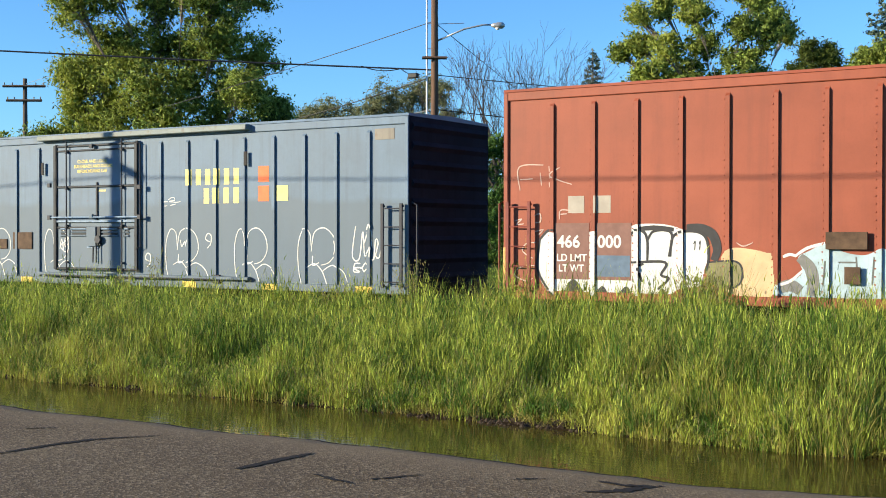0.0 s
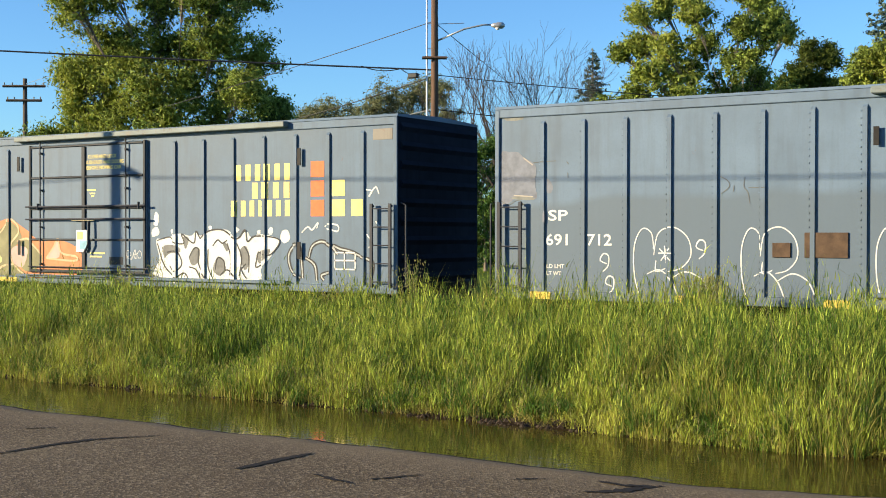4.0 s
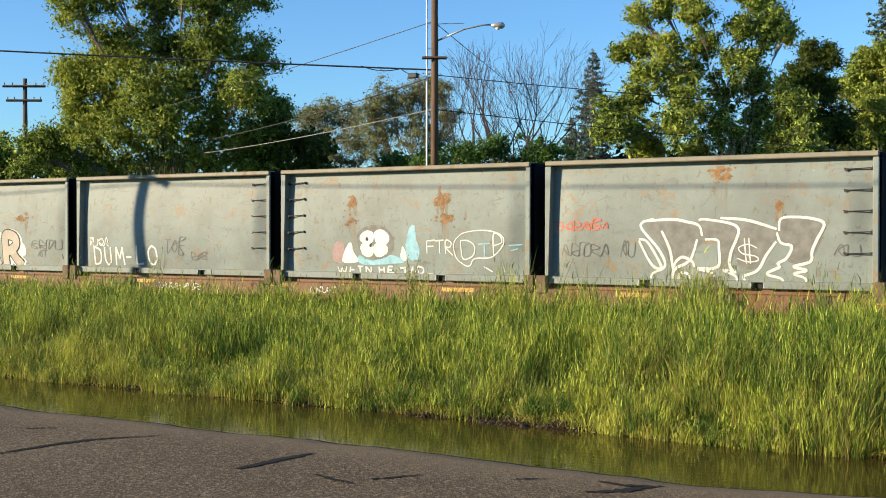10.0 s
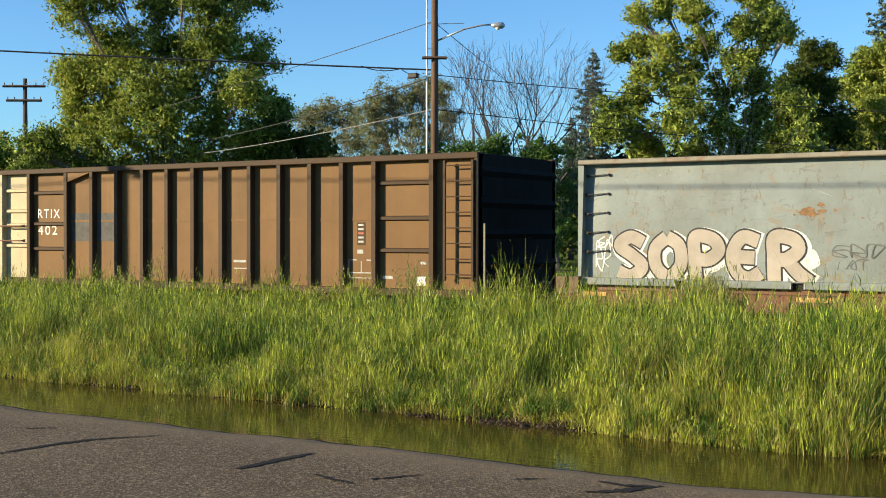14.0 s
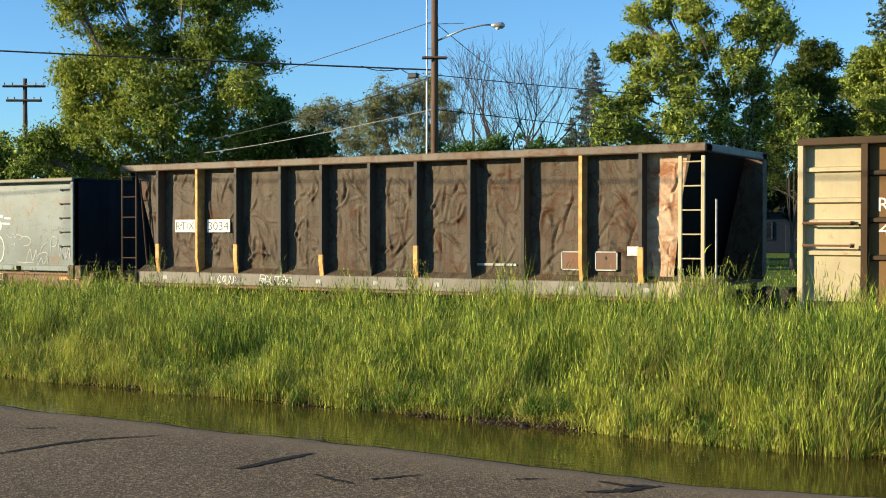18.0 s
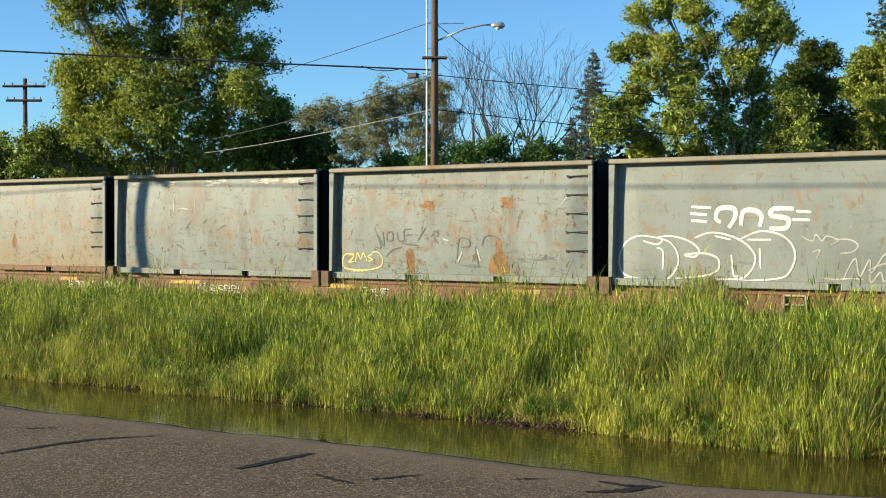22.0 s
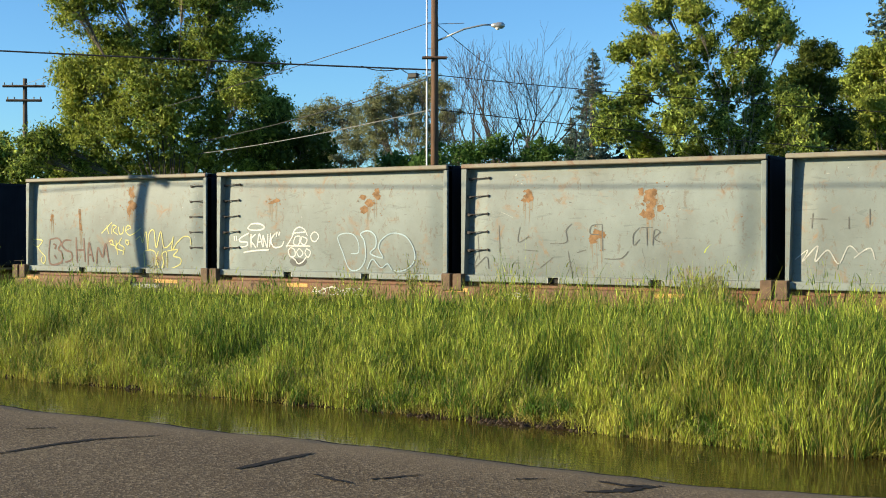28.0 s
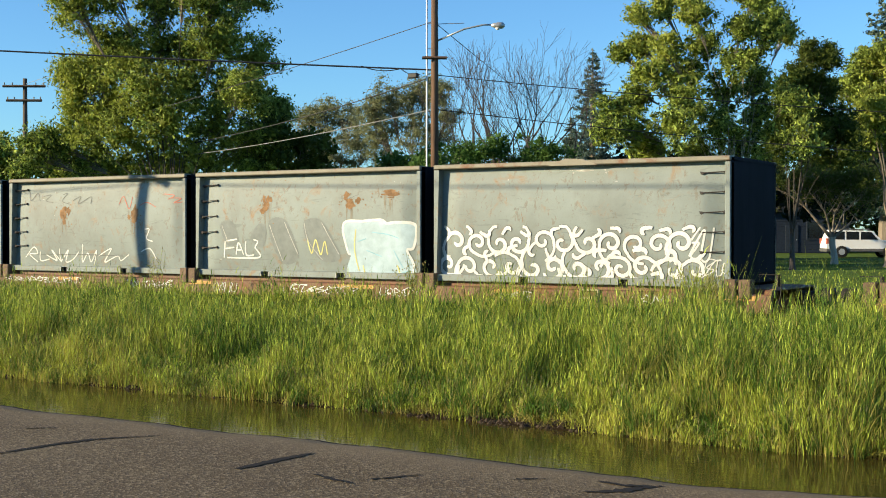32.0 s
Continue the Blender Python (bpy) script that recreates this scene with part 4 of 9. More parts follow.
# ---- poles and wires ----
def utility_pole(base, height, radius, label, arms, material, group="utility poles"):
    ob = thing("utility_pole", label, "utility pole", None, group)
    z = float(ground_z(base.x, base.y)) - 0.1
    g = Geo()
    g.smooth = True
    g.tube([(base.x, base.y, z), (base.x, base.y, z + height * 0.5), (base.x - 0.02, base.y, z + height)], [radius * 1.15, radius, radius * 0.75], 14)
    part("pole", g, material, ob)
    for (h, half, direction, thick) in arms:
        d = Vector(direction).normalized()
        n = Vector((-d.y, d.x, 0))
        c = Vector((base.x, base.y, h)) - n * (radius + thick * 0.4)
        g = Geo()
        for s in (0,):
            q = [c - d * half, c + d * half]
            g.tube(q, thick * 0.62, 4)
        part("crossarm", g, material, ob)
        for s in (-0.92, -0.55, 0.55, 0.92) if half > 0.6 else ():
            p = c + d * half * s + Vector((0, 0, thick * 0.5))
            part("insulator", Geo().tube([p, p + Vector((0, 0, 0.05)), p + Vector((0, 0, 0.12)), p + Vector((0, 0, 0.15))], [0.012, 0.035, 0.04, 0.015], 8), CABLE_GREY, ob)
    return ob


def wire(a, b, sag, radius, material=None, label="black overhead cable hung between poles"):
    a, b = Vector(a), Vector(b)
    g = Geo()
    n = 24
    g.tube([a.lerp(b, k / n) - Vector((0, 0, 4 * sag * (k / n) * (1 - k / n))) for k in range(n + 1)], radius, 5)
    return solid("overhead_wire", g, material or CABLE, label, "wire", "overhead wires")


MAIN = spot(-0.26, 38)
mp = utility_pole(MAIN, 13.0, 0.115, "brown wooden utility pole carrying a street lamp", [(7.15, 0.38, SIDE, 0.08)], POLE_WOOD)
g = Geo()
g.smooth = True
g.tube([MAIN + Vector((0, 0, 7.7)) + SIDE * 0.1, MAIN + Vector((0, 0, 8.05)) + SIDE * 0.9, MAIN + Vector((0, 0, 8.18)) + SIDE * 1.5, MAIN + Vector((0, 0, 8.18)) + SIDE * 1.75], 0.028, 8)
part("lamp_arm", g, GALV, mp, "grey curved steel lamp arm")
g = Geo()
g.tube([MAIN + Vector((0, 0, 8.20)) + SIDE * 0.1, MAIN + Vector((0, 0, 8.23)) + SIDE * 0.9], 0.012, 5)
part("stay_rod", g, GALV, mp)
g = Geo()
g.smooth = True
q = MAIN + SIDE * 1.72 + Vector((0, 0, 8.16))
g.tube([q, q + SIDE * 0.1, q + SIDE * 0.22, q + SIDE * 0.36, q + SIDE * 0.42], [0.04, 0.075, 0.10, 0.095, 0.03], 12)
part("luminaire", g, GALV, mp, "grey cobra-head street lamp")
g = Geo().tube([q + SIDE * 0.2 - Vector((0, 0, 0.07)), q + SIDE * 0.2 - Vector((0, 0, 0.13))], [0.08, 0.05], 10)
part("lens", g, CAR_WHITE, mp)
g = Geo().tube([MAIN - SIDE * 0.24 - Vector((0, 0, 0.1)), MAIN - SIDE * 0.24 + Vector((0, 0, 12.8))], 0.028, 7)
part("conduit", g, CAR_WHITE, mp, "white conduit running up beside the pole")
for k in range(14):
    z = 4.4 + k * 0.38
    part("step_bolt", Geo().tube([MAIN - SIDE * (0.11 if k % 2 else 0.24) + Vector((0, 0, z)), MAIN - SIDE * 0.02 + Vector((0, 0, z + 0.02))], 0.012, 5), GALV, mp)
q = MAIN - SIDE * 0.65 + Vector((0, 0, 6.62))
part("splice_box", Geo().box(q.x - 0.16, q.x + 0.16, q.y - 0.08, q.y + 0.08, q.z - 0.07, q.z + 0.08, 0.02), CABLE, mp, "black cable splice case")
FAR_L = spot(-23.5, 70)
utility_pole(FAR_L, 10.3, 0.15, "dark wooden utility pole with two crossarms", [(10.05, 1.2, SIDE, 0.12), (9.25, 1.0, SIDE, 0.12), (4.6, 0.5, SIDE, 0.1)], POLE_DARK)


def along(p, h):
    return (p.x, p.y, h)


wire(along(spot(-40, 38.2), 8.95), along(MAIN, 6.80), 0.16, 0.026)
wire(along(spot(-2.5, 38), 6.92), along(spot(-1.3, 38), 6.84), 0.10, 0.014)
wire(along(spot(-1.3, 38), 6.84), along(spot(-0.7, 38), 6.66), 0.08, 0.014)
wire(along(MAIN, 6.65), along(spot(30, 40), 5.2), 0.35, 0.014)
wire(along(MAIN, 5.6), along(spot(32, 44), 3.9), 0.35, 0.014)
wire(along(MAIN, 6.62), along(spot(-23.5, 70), 6.3), 0.9, 0.018)
wire(along(MAIN, 5.62), along(spot(-23.3, 70), 5.78), 0.58, 0.016, CABLE_GREY)
wire(along(MAIN, 8.3), along(spot(-22, 62), 5.9), 0.2, 0.013)
wire(along(MAIN, 8.25), along(spot(9, 60), 4.6), 0.1, 0.012)
wire(along(MAIN, 12.6), along(spot(-23.5, 70), 10.2), 0.6, 0.012, CABLE_GREY, "thin grey conductor strung between poles")
wire(along(MAIN, 12.9), along(spot(-22.6, 70), 10.2), 0.6, 0.012, CABLE_GREY, "thin grey conductor strung between poles")

# the pole line along the verge, out of view: its shadow lies on the train
PY = 11.2
PX = -21.75 - math.tan(radians(SUN_AZ)) * (20.29 - PY)
RISE = math.tan(radians(SUN_EL)) / math.cos(radians(SUN_AZ)) * (20.29 - PY)
for k, dx in enumerate((0.0, 46.0, -46.0)):
    utility_pole(Vector((PX + dx, PY, 0)), 12.5, 0.135, "wooden roadside utility pole beside the ditch", [(3.3 + RISE, 0.55, (0, 1, 0), 0.17)], POLE_WOOD)
wire((PX - 46, PY, 3.12 + RISE), (PX, PY, 3.12 + RISE), 0.40, 0.020)
wire((PX, PY, 3.12 + RISE), (PX + 46, PY, 3.12 + RISE), 0.40, 0.020)


# ---- beyond the track: orchard tree, parked car, house in the shade ----
def orchard_tree(base, height, seed, label):
    ob = thing("orchard_tree", label, "tree")
    r = random.Random(seed)
    base = Vector((base.x, base.y, float(ground_z(base.x, base.y)) - 0.05))
    f = base + SIDE * -0.12 + Vector((0, 0, 1.4))
    g = Geo()
    g.smooth = True
    g.tube([base, base.lerp(f, 0.3) + SIDE * 0.05, base.lerp(f, 0.7) - SIDE * 0.02, f], [0.21, 0.165, 0.155, 0.17], 9, False)
    part("trunk", g, BARK_PALE, ob)
    tips = []
    for k, (u, v, rise, length, thick) in enumerate(((-1.0, 0.1, 1.15, 1.9, 0.095), (-0.55, -0.3, 1.6, 1.5, 0.06), (0.9, 0.0, 0.7, 0.9, 0.08), (0.35, 0.5, 1.7, 1.5, 0.06), (-0.2, 0.7, 1.5, 1.5, 0.05), (0.6, -0.5, 1.6, 1.4, 0.05))):
        g = Geo()
        g.smooth = True
        d = (SIDE * u + AHEAD * v + Vector((0, 0, rise))).normalized()
        e = f + d * length
        g.tube([f - Vector((0, 0, 0.1)), f.lerp(e, 0.5) + Vector((0, 0, r.uniform(-0.1, 0.1))), e], [thick, thick * 0.8, thick * 0.65], 6, False)
        for q in range(3):
            a = (d + (SIDE * r.uniform(-1, 1) + AHEAD * r.uniform(-1, 1)) * 0.8).normalized()
            grow(g, f.lerp(e, r.uniform(0.75, 1.0)), a, height * 0.17, thick * 0.5, 3, r, 0.6, 0.02, tips, 5, (2, 4))
        part("limb", g, BARK, ob)
    c = new("crown", leaf_soup("crown", [tuple(t) for t in tips], [0.5] * len(tips), 30000, 0.055, LEAF_DEEP, seed))
    c.parent = ob
    return ob


orchard_tree(spot(19.2, 61), 6.6, 3, "old orchard tree with pale trunk and tangled grey branches")
cs, rs = [], []
r = np.random.default_rng(71)
for _ in range(190):
    cs.append(tuple(spot(r.uniform(13, 34), r.uniform(104, 112), r.uniform(0.8, 8.5))))
    rs.append(r.uniform(0.8, 1.5))
for _ in range(150):
    cs.append(tuple(spot(r.uniform(9.5, 24.0), r.uniform(66, 73), r.uniform(2.6, 6.2))))
    rs.append(r.uniform(0.5, 1.0))
tagged(new("shaded_shrubs", leaf_soup("shaded_shrubs", cs, rs, 36000, 0.22, LEAF_DARK, 72)), "shrubs and low branches behind the orchard, shade put into their leaf colour", "shrubs", kind="stuff")


def parked_suv(place):
    """A boxy white estate car, side on."""
    ob = thing("parked_car", "white sport-utility car parked on the grass", "car", place)
    z = 0.0
    body = [(-2.3, 0.42), (-2.34, 0.75), (-2.2, 1.02), (-1.0, 1.10), (-0.45, 1.66), (1.95, 1.72), (2.22, 1.12), (2.3, 0.85), (2.3, 0.42)]
    part("body", Geo().prism(body, -0.88, 0.88), CAR_WHITE, ob)
    part("lower_trim", Geo().box(-2.36, 2.34, -0.9, 0.9, 0.36, 0.58, 0.04), CAR_GREY, ob)
    for pts in ([(-0.78, 1.12), (-0.38, 1.58), (0.25, 1.60), (0.25, 1.12)], [(0.36, 1.12), (0.36, 1.60), (1.12, 1.61), (1.12, 1.12)], [(1.22, 1.12), (1.22, 1.61), (1.85, 1.60), (2.02, 1.14)]):
        part("side_window", Geo().prism(pts, -0.886, -0.87), GLASS_DARK, ob)
        part("side_window", Geo().prism(pts, 0.87, 0.886), GLASS_DARK, ob)
    part("windscreen", Geo().poly([(-1.0, -0.76, 1.13), (-1.0, 0.76, 1.13), (-0.5, 0.74, 1.62), (-0.5, -0.74, 1.62)]), GLASS_DARK, ob)
    part("roof_rack", Geo().box(-0.3, 1.8, -0.72, -0.68, 1.73, 1.79).box(-0.3, 1.8, 0.68, 0.72, 1.73, 1.79), CAR_GREY, ob)
    for x in (-1.45, 1.4):
        for y in (-0.86, 0.86):
            w = part("wheel", Geo().tube([(x, y - 0.11, 0.37), (x, y - 0.09, 0.37), (x, y + 0.09, 0.37), (x, y + 0.11, 0.37)], [0.30, 0.37, 0.37, 0.30], 18), TYRE, ob)
            part("rim", Geo().tube([(x, y - 0.12, 0.37), (x, y + 0.12, 0.37)], 0.2, 12), GALV, w)
    part("headlight", Geo().box(-2.33, -2.15, -0.84, -0.55, 0.78, 0.94, 0.02), GALV, ob)
    for y in (-0.89, 0.73):
        part("tail_light", Geo().box(2.16, 2.33, y, y + 0.16, 0.85, 1.2, 0.02), SPRAY_RED, ob)
    part("mirror", Geo().box(-0.72, -0.56, -1.06, -0.88, 1.1, 1.26, 0.03), CAR_WHITE, ob)
    return ob


q = spot(25.9, 77)
parked_suv(pose(q.x, q.y, float(ground_z(q.x, q.y)), 0, 0, math.degrees(YAW) + 176))


def shed(place):
    ob = thing("house", "clapboard house, tree shade put into its dark blue paint", "house", place)
    part("wall", Geo().box(-4.2, 4.2, -3, 3, 0, 3.2), WALL_DARK, ob)
    for k in range(16):
        part("clapboard", Geo().prism_x([(-3.0, 0.1 + k * 0.19), (-3.03, 0.1 + k * 0.19), (-3.005, 0.28 + k * 0.19)], -4.2, 4.2), WALL_DARK, ob)
    part("roof", Geo().prism_x([(-3.5, 3.1), (0, 4.9), (3.5, 3.1), (3.5, 3.22), (0, 5.04), (-3.5, 3.22)], -4.6, 4.6), ROOF, ob)
    for x in (-2.2, 1.6):
        w = part("window", Geo().box(x - 0.55, x + 0.55, -3.06, -3.0, 1.1, 2.3), GLASS_DARK, ob)
        f = Geo().box(x - 0.63, x - 0.55, -3.09, -3.0, 1.02, 2.38).box(x + 0.55, x + 0.63, -3.09, -3.0, 1.02, 2.38).box(x - 0.55, x + 0.55, -3.09, -3.0, 2.3, 2.38).box(x - 0.55, x + 0.55, -3.09, -3.0, 1.02, 1.1)
        part("window_frame", f, DOOR_DARK, w)
    d = part("door", Geo().box(-0.6, 0.35, -3.07, -3.0, 0.05, 2.1), DOOR_DARK, ob, "door in dark blue paint that stands in for shade")
    part("door_handle", Geo().tube([(0.22, -3.07, 1.0), (0.22, -3.12, 1.0)], 0.03, 6), GALV, d)
    return ob


q = spot(26.2, 96)
shed(pose(q.x, q.y, float(ground_z(q.x, q.y)), 0, 0, math.degrees(YAW)))


# ---- the train: each car stands in its own space, x along the car, near side at -y, z = 0 at the road's level ----
RATES = (78.4434590, -1.07146025, 1.26298854, -0.0979852979, -0.0383305473)


def run(t):
    """Metres that the train has gone after t seconds."""
    return sum(c * (t / 16.0) ** (k + 1) for k, c in enumerate(RATES))


MOVING = []          # (thing, x at the start)
WHEELS = []          # (wheelset, x and z in its truck)


def rolling(name, x, label, category, group=""):
    ob = thing(name, label, category, pose(x, TRACK_Y, 0), group)
    MOVING.append((ob, x))
    return ob


def truck(car, x):
    """A two-axle truck: side frames, springs, bolster and two wheelsets."""
    t = part("truck", Geo().box(x - 0.2, x + 0.2, -1.05, 1.05, RAIL + 0.32, RAIL + 0.62, 0.04), BLACK, car, "black cast-steel truck")
    for s in (-1, 1):
        y = s * 1.02
        g = Geo().prism([(x - 1.25, RAIL + 0.38), (x - 1.05, RAIL + 0.62), (x - 0.45, RAIL + 0.66), (x + 0.45, RAIL + 0.66), (x + 1.05, RAIL + 0.62), (x + 1.25, RAIL + 0.38),
                         (x + 0.75, RAIL + 0.36), (x + 0.4, RAIL + 0.16), (x - 0.4, RAIL + 0.16), (x - 0.75, RAIL + 0.36)], y - 0.06, y + 0.06)
        part("side_frame", g, BLACK, t)
        for k in (-0.14, 0.14):
            part("spring", Geo().tube([(x + k, y - s * 0.02, RAIL + 0.2), (x + k, y - s * 0.02, RAIL + 0.45)], 0.07, 8), BLACK, t)
    for dx in (-0.89, 0.89):
        g = Geo()
        g.smooth = True
        g.tube([(0, -1.05, 0), (0, -0.82, 0), (0, -0.8, 0), (0, -0.68, 0), (0, -0.67, 0), (0, 0.67, 0), (0, 0.68, 0), (0, 0.8, 0), (0, 0.82, 0), (0, 1.05, 0)],
               [0.09, 0.09, 0.42, 0.43, 0.08, 0.08, 0.43, 0.42, 0.09, 0.09], 18)
        w = part("wheelset", g, WHEEL, t)
        w.location = (x + dx, 0, RAIL + 0.43)
        WHEELS.append((w, x + dx))
    return t


def coupler(car, x, s):
    g = Geo().box(min(x, x + s * 0.55), max(x, x + s * 0.55), -0.1, 0.1, RAIL + 0.72, RAIL + 0.98, 0.03)
    g.box(min(x + s * 0.45, x + s * 0.72), max(x + s * 0.45, x + s * 0.72), -0.17, 0.14, RAIL + 0.66, RAIL + 1.04, 0.05)
    part("coupler", g, BLACK, car)
    p = [(x, 0.3, RAIL + 0.7), (x + s * 0.3, 0.32, RAIL + 0.4), (x + s * 0.7, 0.2, RAIL + 0.36)]
    part("brake_hose", Geo().tube(p, 0.025, 6), BLACK, car)


def ladder(car, x0, x1, y, z0, z1, rungs, material, label, thick=0.035, out=0.07):
    """Two flat rails and round rungs standing off the side."""
    g = Geo()
    for x in (x0, x1):
        g.box(x - thick, x + thick, y - out - 0.02, y - out + 0.02, z0, z1, 0.006)
        for z in (z0 + 0.05, z1 - 0.05):
            g.box(x - 0.02, x + 0.02, y - out, y, z - 0.02, z + 0.02)
    l = part("ladder", g, material, car, label)
    for k in range(rungs):
        z = z0 + 0.12 + (z1 - z0 - 0.22) * k / max(1, rungs - 1)
        part("rung", Geo().tube([(x0, y - out, z), (x1, y - out, z)], 0.014, 6), material, l)
    return l


def grab(car, x0, x1, y, z, material, out=0.09, r=0.016):
    """A bent grab iron with two feet."""
    g = Geo()
    g.tube([(x0, y, z), (x0, y - out, z), (x1, y - out, z), (x1, y, z)], r, 6)
    for x in (x0, x1):
        g.box(x - 0.035, x + 0.035, y - 0.03, y, z - 0.035, z + 0.035, 0.008)
    return part("grab_iron", g, material, car)


def text_mesh(words, height, bold=0.0, squeeze=1.0, space=1.0):
    cu = bpy.data.curves.new("lettering", "FONT")
    cu.body, cu.size, cu.extrude, cu.offset, cu.resolution_u = words, height / 0.70, 0.001, bold, 3
    cu.space_character = space
    tmp = new("tmp_text", cu)
    dg = bpy.context.evaluated_depsgraph_get()
    me = bpy.data.meshes.new_from_object(tmp.evaluated_get(dg))
    bpy.data.objects.remove(tmp)
    bpy.data.curves.remove(cu)
    return me


def letters(car, words, x, y, z, height, material, bold=0.004, squeeze=1.0, space=1.0, name="lettering", label="", width=None):
    """Words on the near side, baseline at z, starting at x."""
    me = text_mesh(words, height, bold, squeeze, space)
    co = np.zeros(len(me.vertices) * 3)
    me.vertices.foreach_get("co", co)
    co = co.reshape(-1, 3)
    if width:
        squeeze = width / max(1e-6, co[:, 0].max() - co[:, 0].min())
    out = np.stack([x + (co[:, 0] - co[:, 0].min()) * squeeze, y - 0.004 - co[:, 2], z + co[:, 1]], -1)
    bits = islands(out, [tuple(p.vertices) for p in me.polygons])
    bpy.data.meshes.remove(me)
    return [part(name, piece_of(out.tolist(), b), material, car, label) for b in bits]


class Side:
    """The near face of a car: how far it stands out at each place, so that paint follows posts, sheets and bulges."""

    def __init__(self, y, posts=(), half=0.05, depth=0.0, extra=(), bow=None):
        self.y, self.posts, self.half, self.depth, self.extra, self.bow = y, tuple(posts), half, depth, tuple(extra), bow

    def at(self, x, z):
        if self.bow:                                     # pushed out by its loads: held at the frame, fullest in the middle
            amp, reach, z0, z1 = self.bow
            u = min(1.0, max(0.0, (reach - abs(x)) / 0.5))
            v = min(1.0, max(0.0, (z - z0) / (z1 - z0)))
            return self.y - amp * u * u * (3 - 2 * u) * math.sin(math.pi * v) ** 0.75
        for x0, x1, z0, z1, yy in self.extra:
            if x0 <= x <= x1 and z0 <= z <= z1:
                return yy
        for p in self.posts:
            if abs(x - p) <= self.half:
                return self.y - self.depth
        return self.y


def smooth_path(pts, step=0.03, closed=False):
    """A rounded line through a few points."""
    out = []
    n = len(pts)
    rangen = range(n if closed else n - 1)
    for i in rangen:
        p0 = pts[(i - 1) % n] if closed or i > 0 else pts[0]
        p1, p2 = pts[i % n], pts[(i + 1) % n]
        p3 = pts[(i + 2) % n] if closed or i + 2 < n else pts[-1]
        m = max(2, int(math.hypot(p2[0] - p1[0], p2[1] - p1[1]) / step))
        for k in range(m):
            t = k / m
            out.append(tuple(0.5 * (2 * p1[c] + (p2[c] - p0[c]) * t + (2 * p0[c] - 5 * p1[c] + 4 * p2[c] - p3[c]) * t * t + (3 * p1[c] - p0[c] - 3 * p2[c] + p3[c]) * t ** 3) for c in (0, 1)))
    out.append(pts[0] if closed else pts[-1])
    return out


def ribbon(g, side, path, width, lift=0.004, taper=True):
    """A painted stroke along a path on a car's side."""
    n = len(path)
    prev = None
    for i, (x, z) in enumerate(path):
        a, b = path[max(0, i - 1)], path[min(n - 1, i + 1)]
        dx, dz = b[0] - a[0], b[1] - a[1]
        l = math.hypot(dx, dz) or 1.0
        w = width * 0.5 * (1.0 if not taper else 0.72 + 0.28 * math.sin(math.pi * (i + 0.5) / n))
        nx, nz = -dz / l * w, dx / l * w
        y = side.at(x, z) - lift - 0.00005 * i
        if side.bow:
            e = lift + 0.00005 * i
            g.v += [(x + nx, side.at(x + nx, z + nz) - e, z + nz), (x - nx, side.at(x - nx, z - nz) - e, z - nz)]
        else:
            g.v += [(x + nx, y, z + nz), (x - nx, y, z - nz)]
        k = len(g.v)
        if prev is not None:
            if abs(prev - y) < 0.02:
                g.f.append((k - 4, k - 3, k - 1, k - 2))
        prev = y


def inside(poly, x, z):
    c = False
    j = len(poly) - 1
    for i in range(len(poly)):
        (xi, zi), (xj, zj) = poly[i], poly[j]
        if (zi > z) != (zj > z) and x < (xj - xi) * (z - zi) / (zj - zi) + xi:
            c = not c
        j = i
    return c


def fill(g, side, poly, lift=0.003, cell=0.016):
    """Paint laid over an outline in small strips, following the posts."""
    x0, x1 = min(p[0] for p in poly), max(p[0] for p in poly)
    n = max(1, int((x1 - x0) / cell))
    for i in range(n):
        xa, xb = x0 + (x1 - x0) * i / n, x0 + (x1 - x0) * (i + 1) / n
        xm = (xa + xb) / 2
        zs = []
        for k in range(len(poly)):
            (p, q), (u, v) = poly[k - 1], poly[k]
            if (p > xm) != (u > xm):
                zs.append(q + (v - q) * (xm - p) / (u - p))
        zs.sort()
        for za, zb in zip(zs[::2], zs[1::2]):
            m = 1 + int((zb - za) / 0.07) if side.bow else max(1, int((zb - za) / 0.4)) if side.extra else 1
            for k in range(m):
                a, b = za + (zb - za) * k / m, za + (zb - za) * (k + 1) / m
                y = side.at(xm, (a + b) / 2) - lift
                if side.bow:
                    g.poly([(p, side.at(p, q) - lift, q) for p, q in ((xa, a), (xb, a), (xb, b), (xa, b))])
                    continue
                g.poly([(xa, y, a), (xb, y, a), (xb, y, b), (xa, y, b)])


def blocks(car, side, x0, x1, z0, z1, count, material, label, name="lettering", gap=0.46):
    """A name drawn as a row of plain blocks of its size and colour."""
    w = (x1 - x0) / count
    for i in range(count):
        a, b = x0 + w * (i + gap / 2), x0 + w * (i + 1 - gap / 2)
        g = Geo()
        fill(g, side, [(a, z0), (b, z0), (b, z1), (a, z1)], 0.004, 0.04)
        part(name, g, material, car, label)


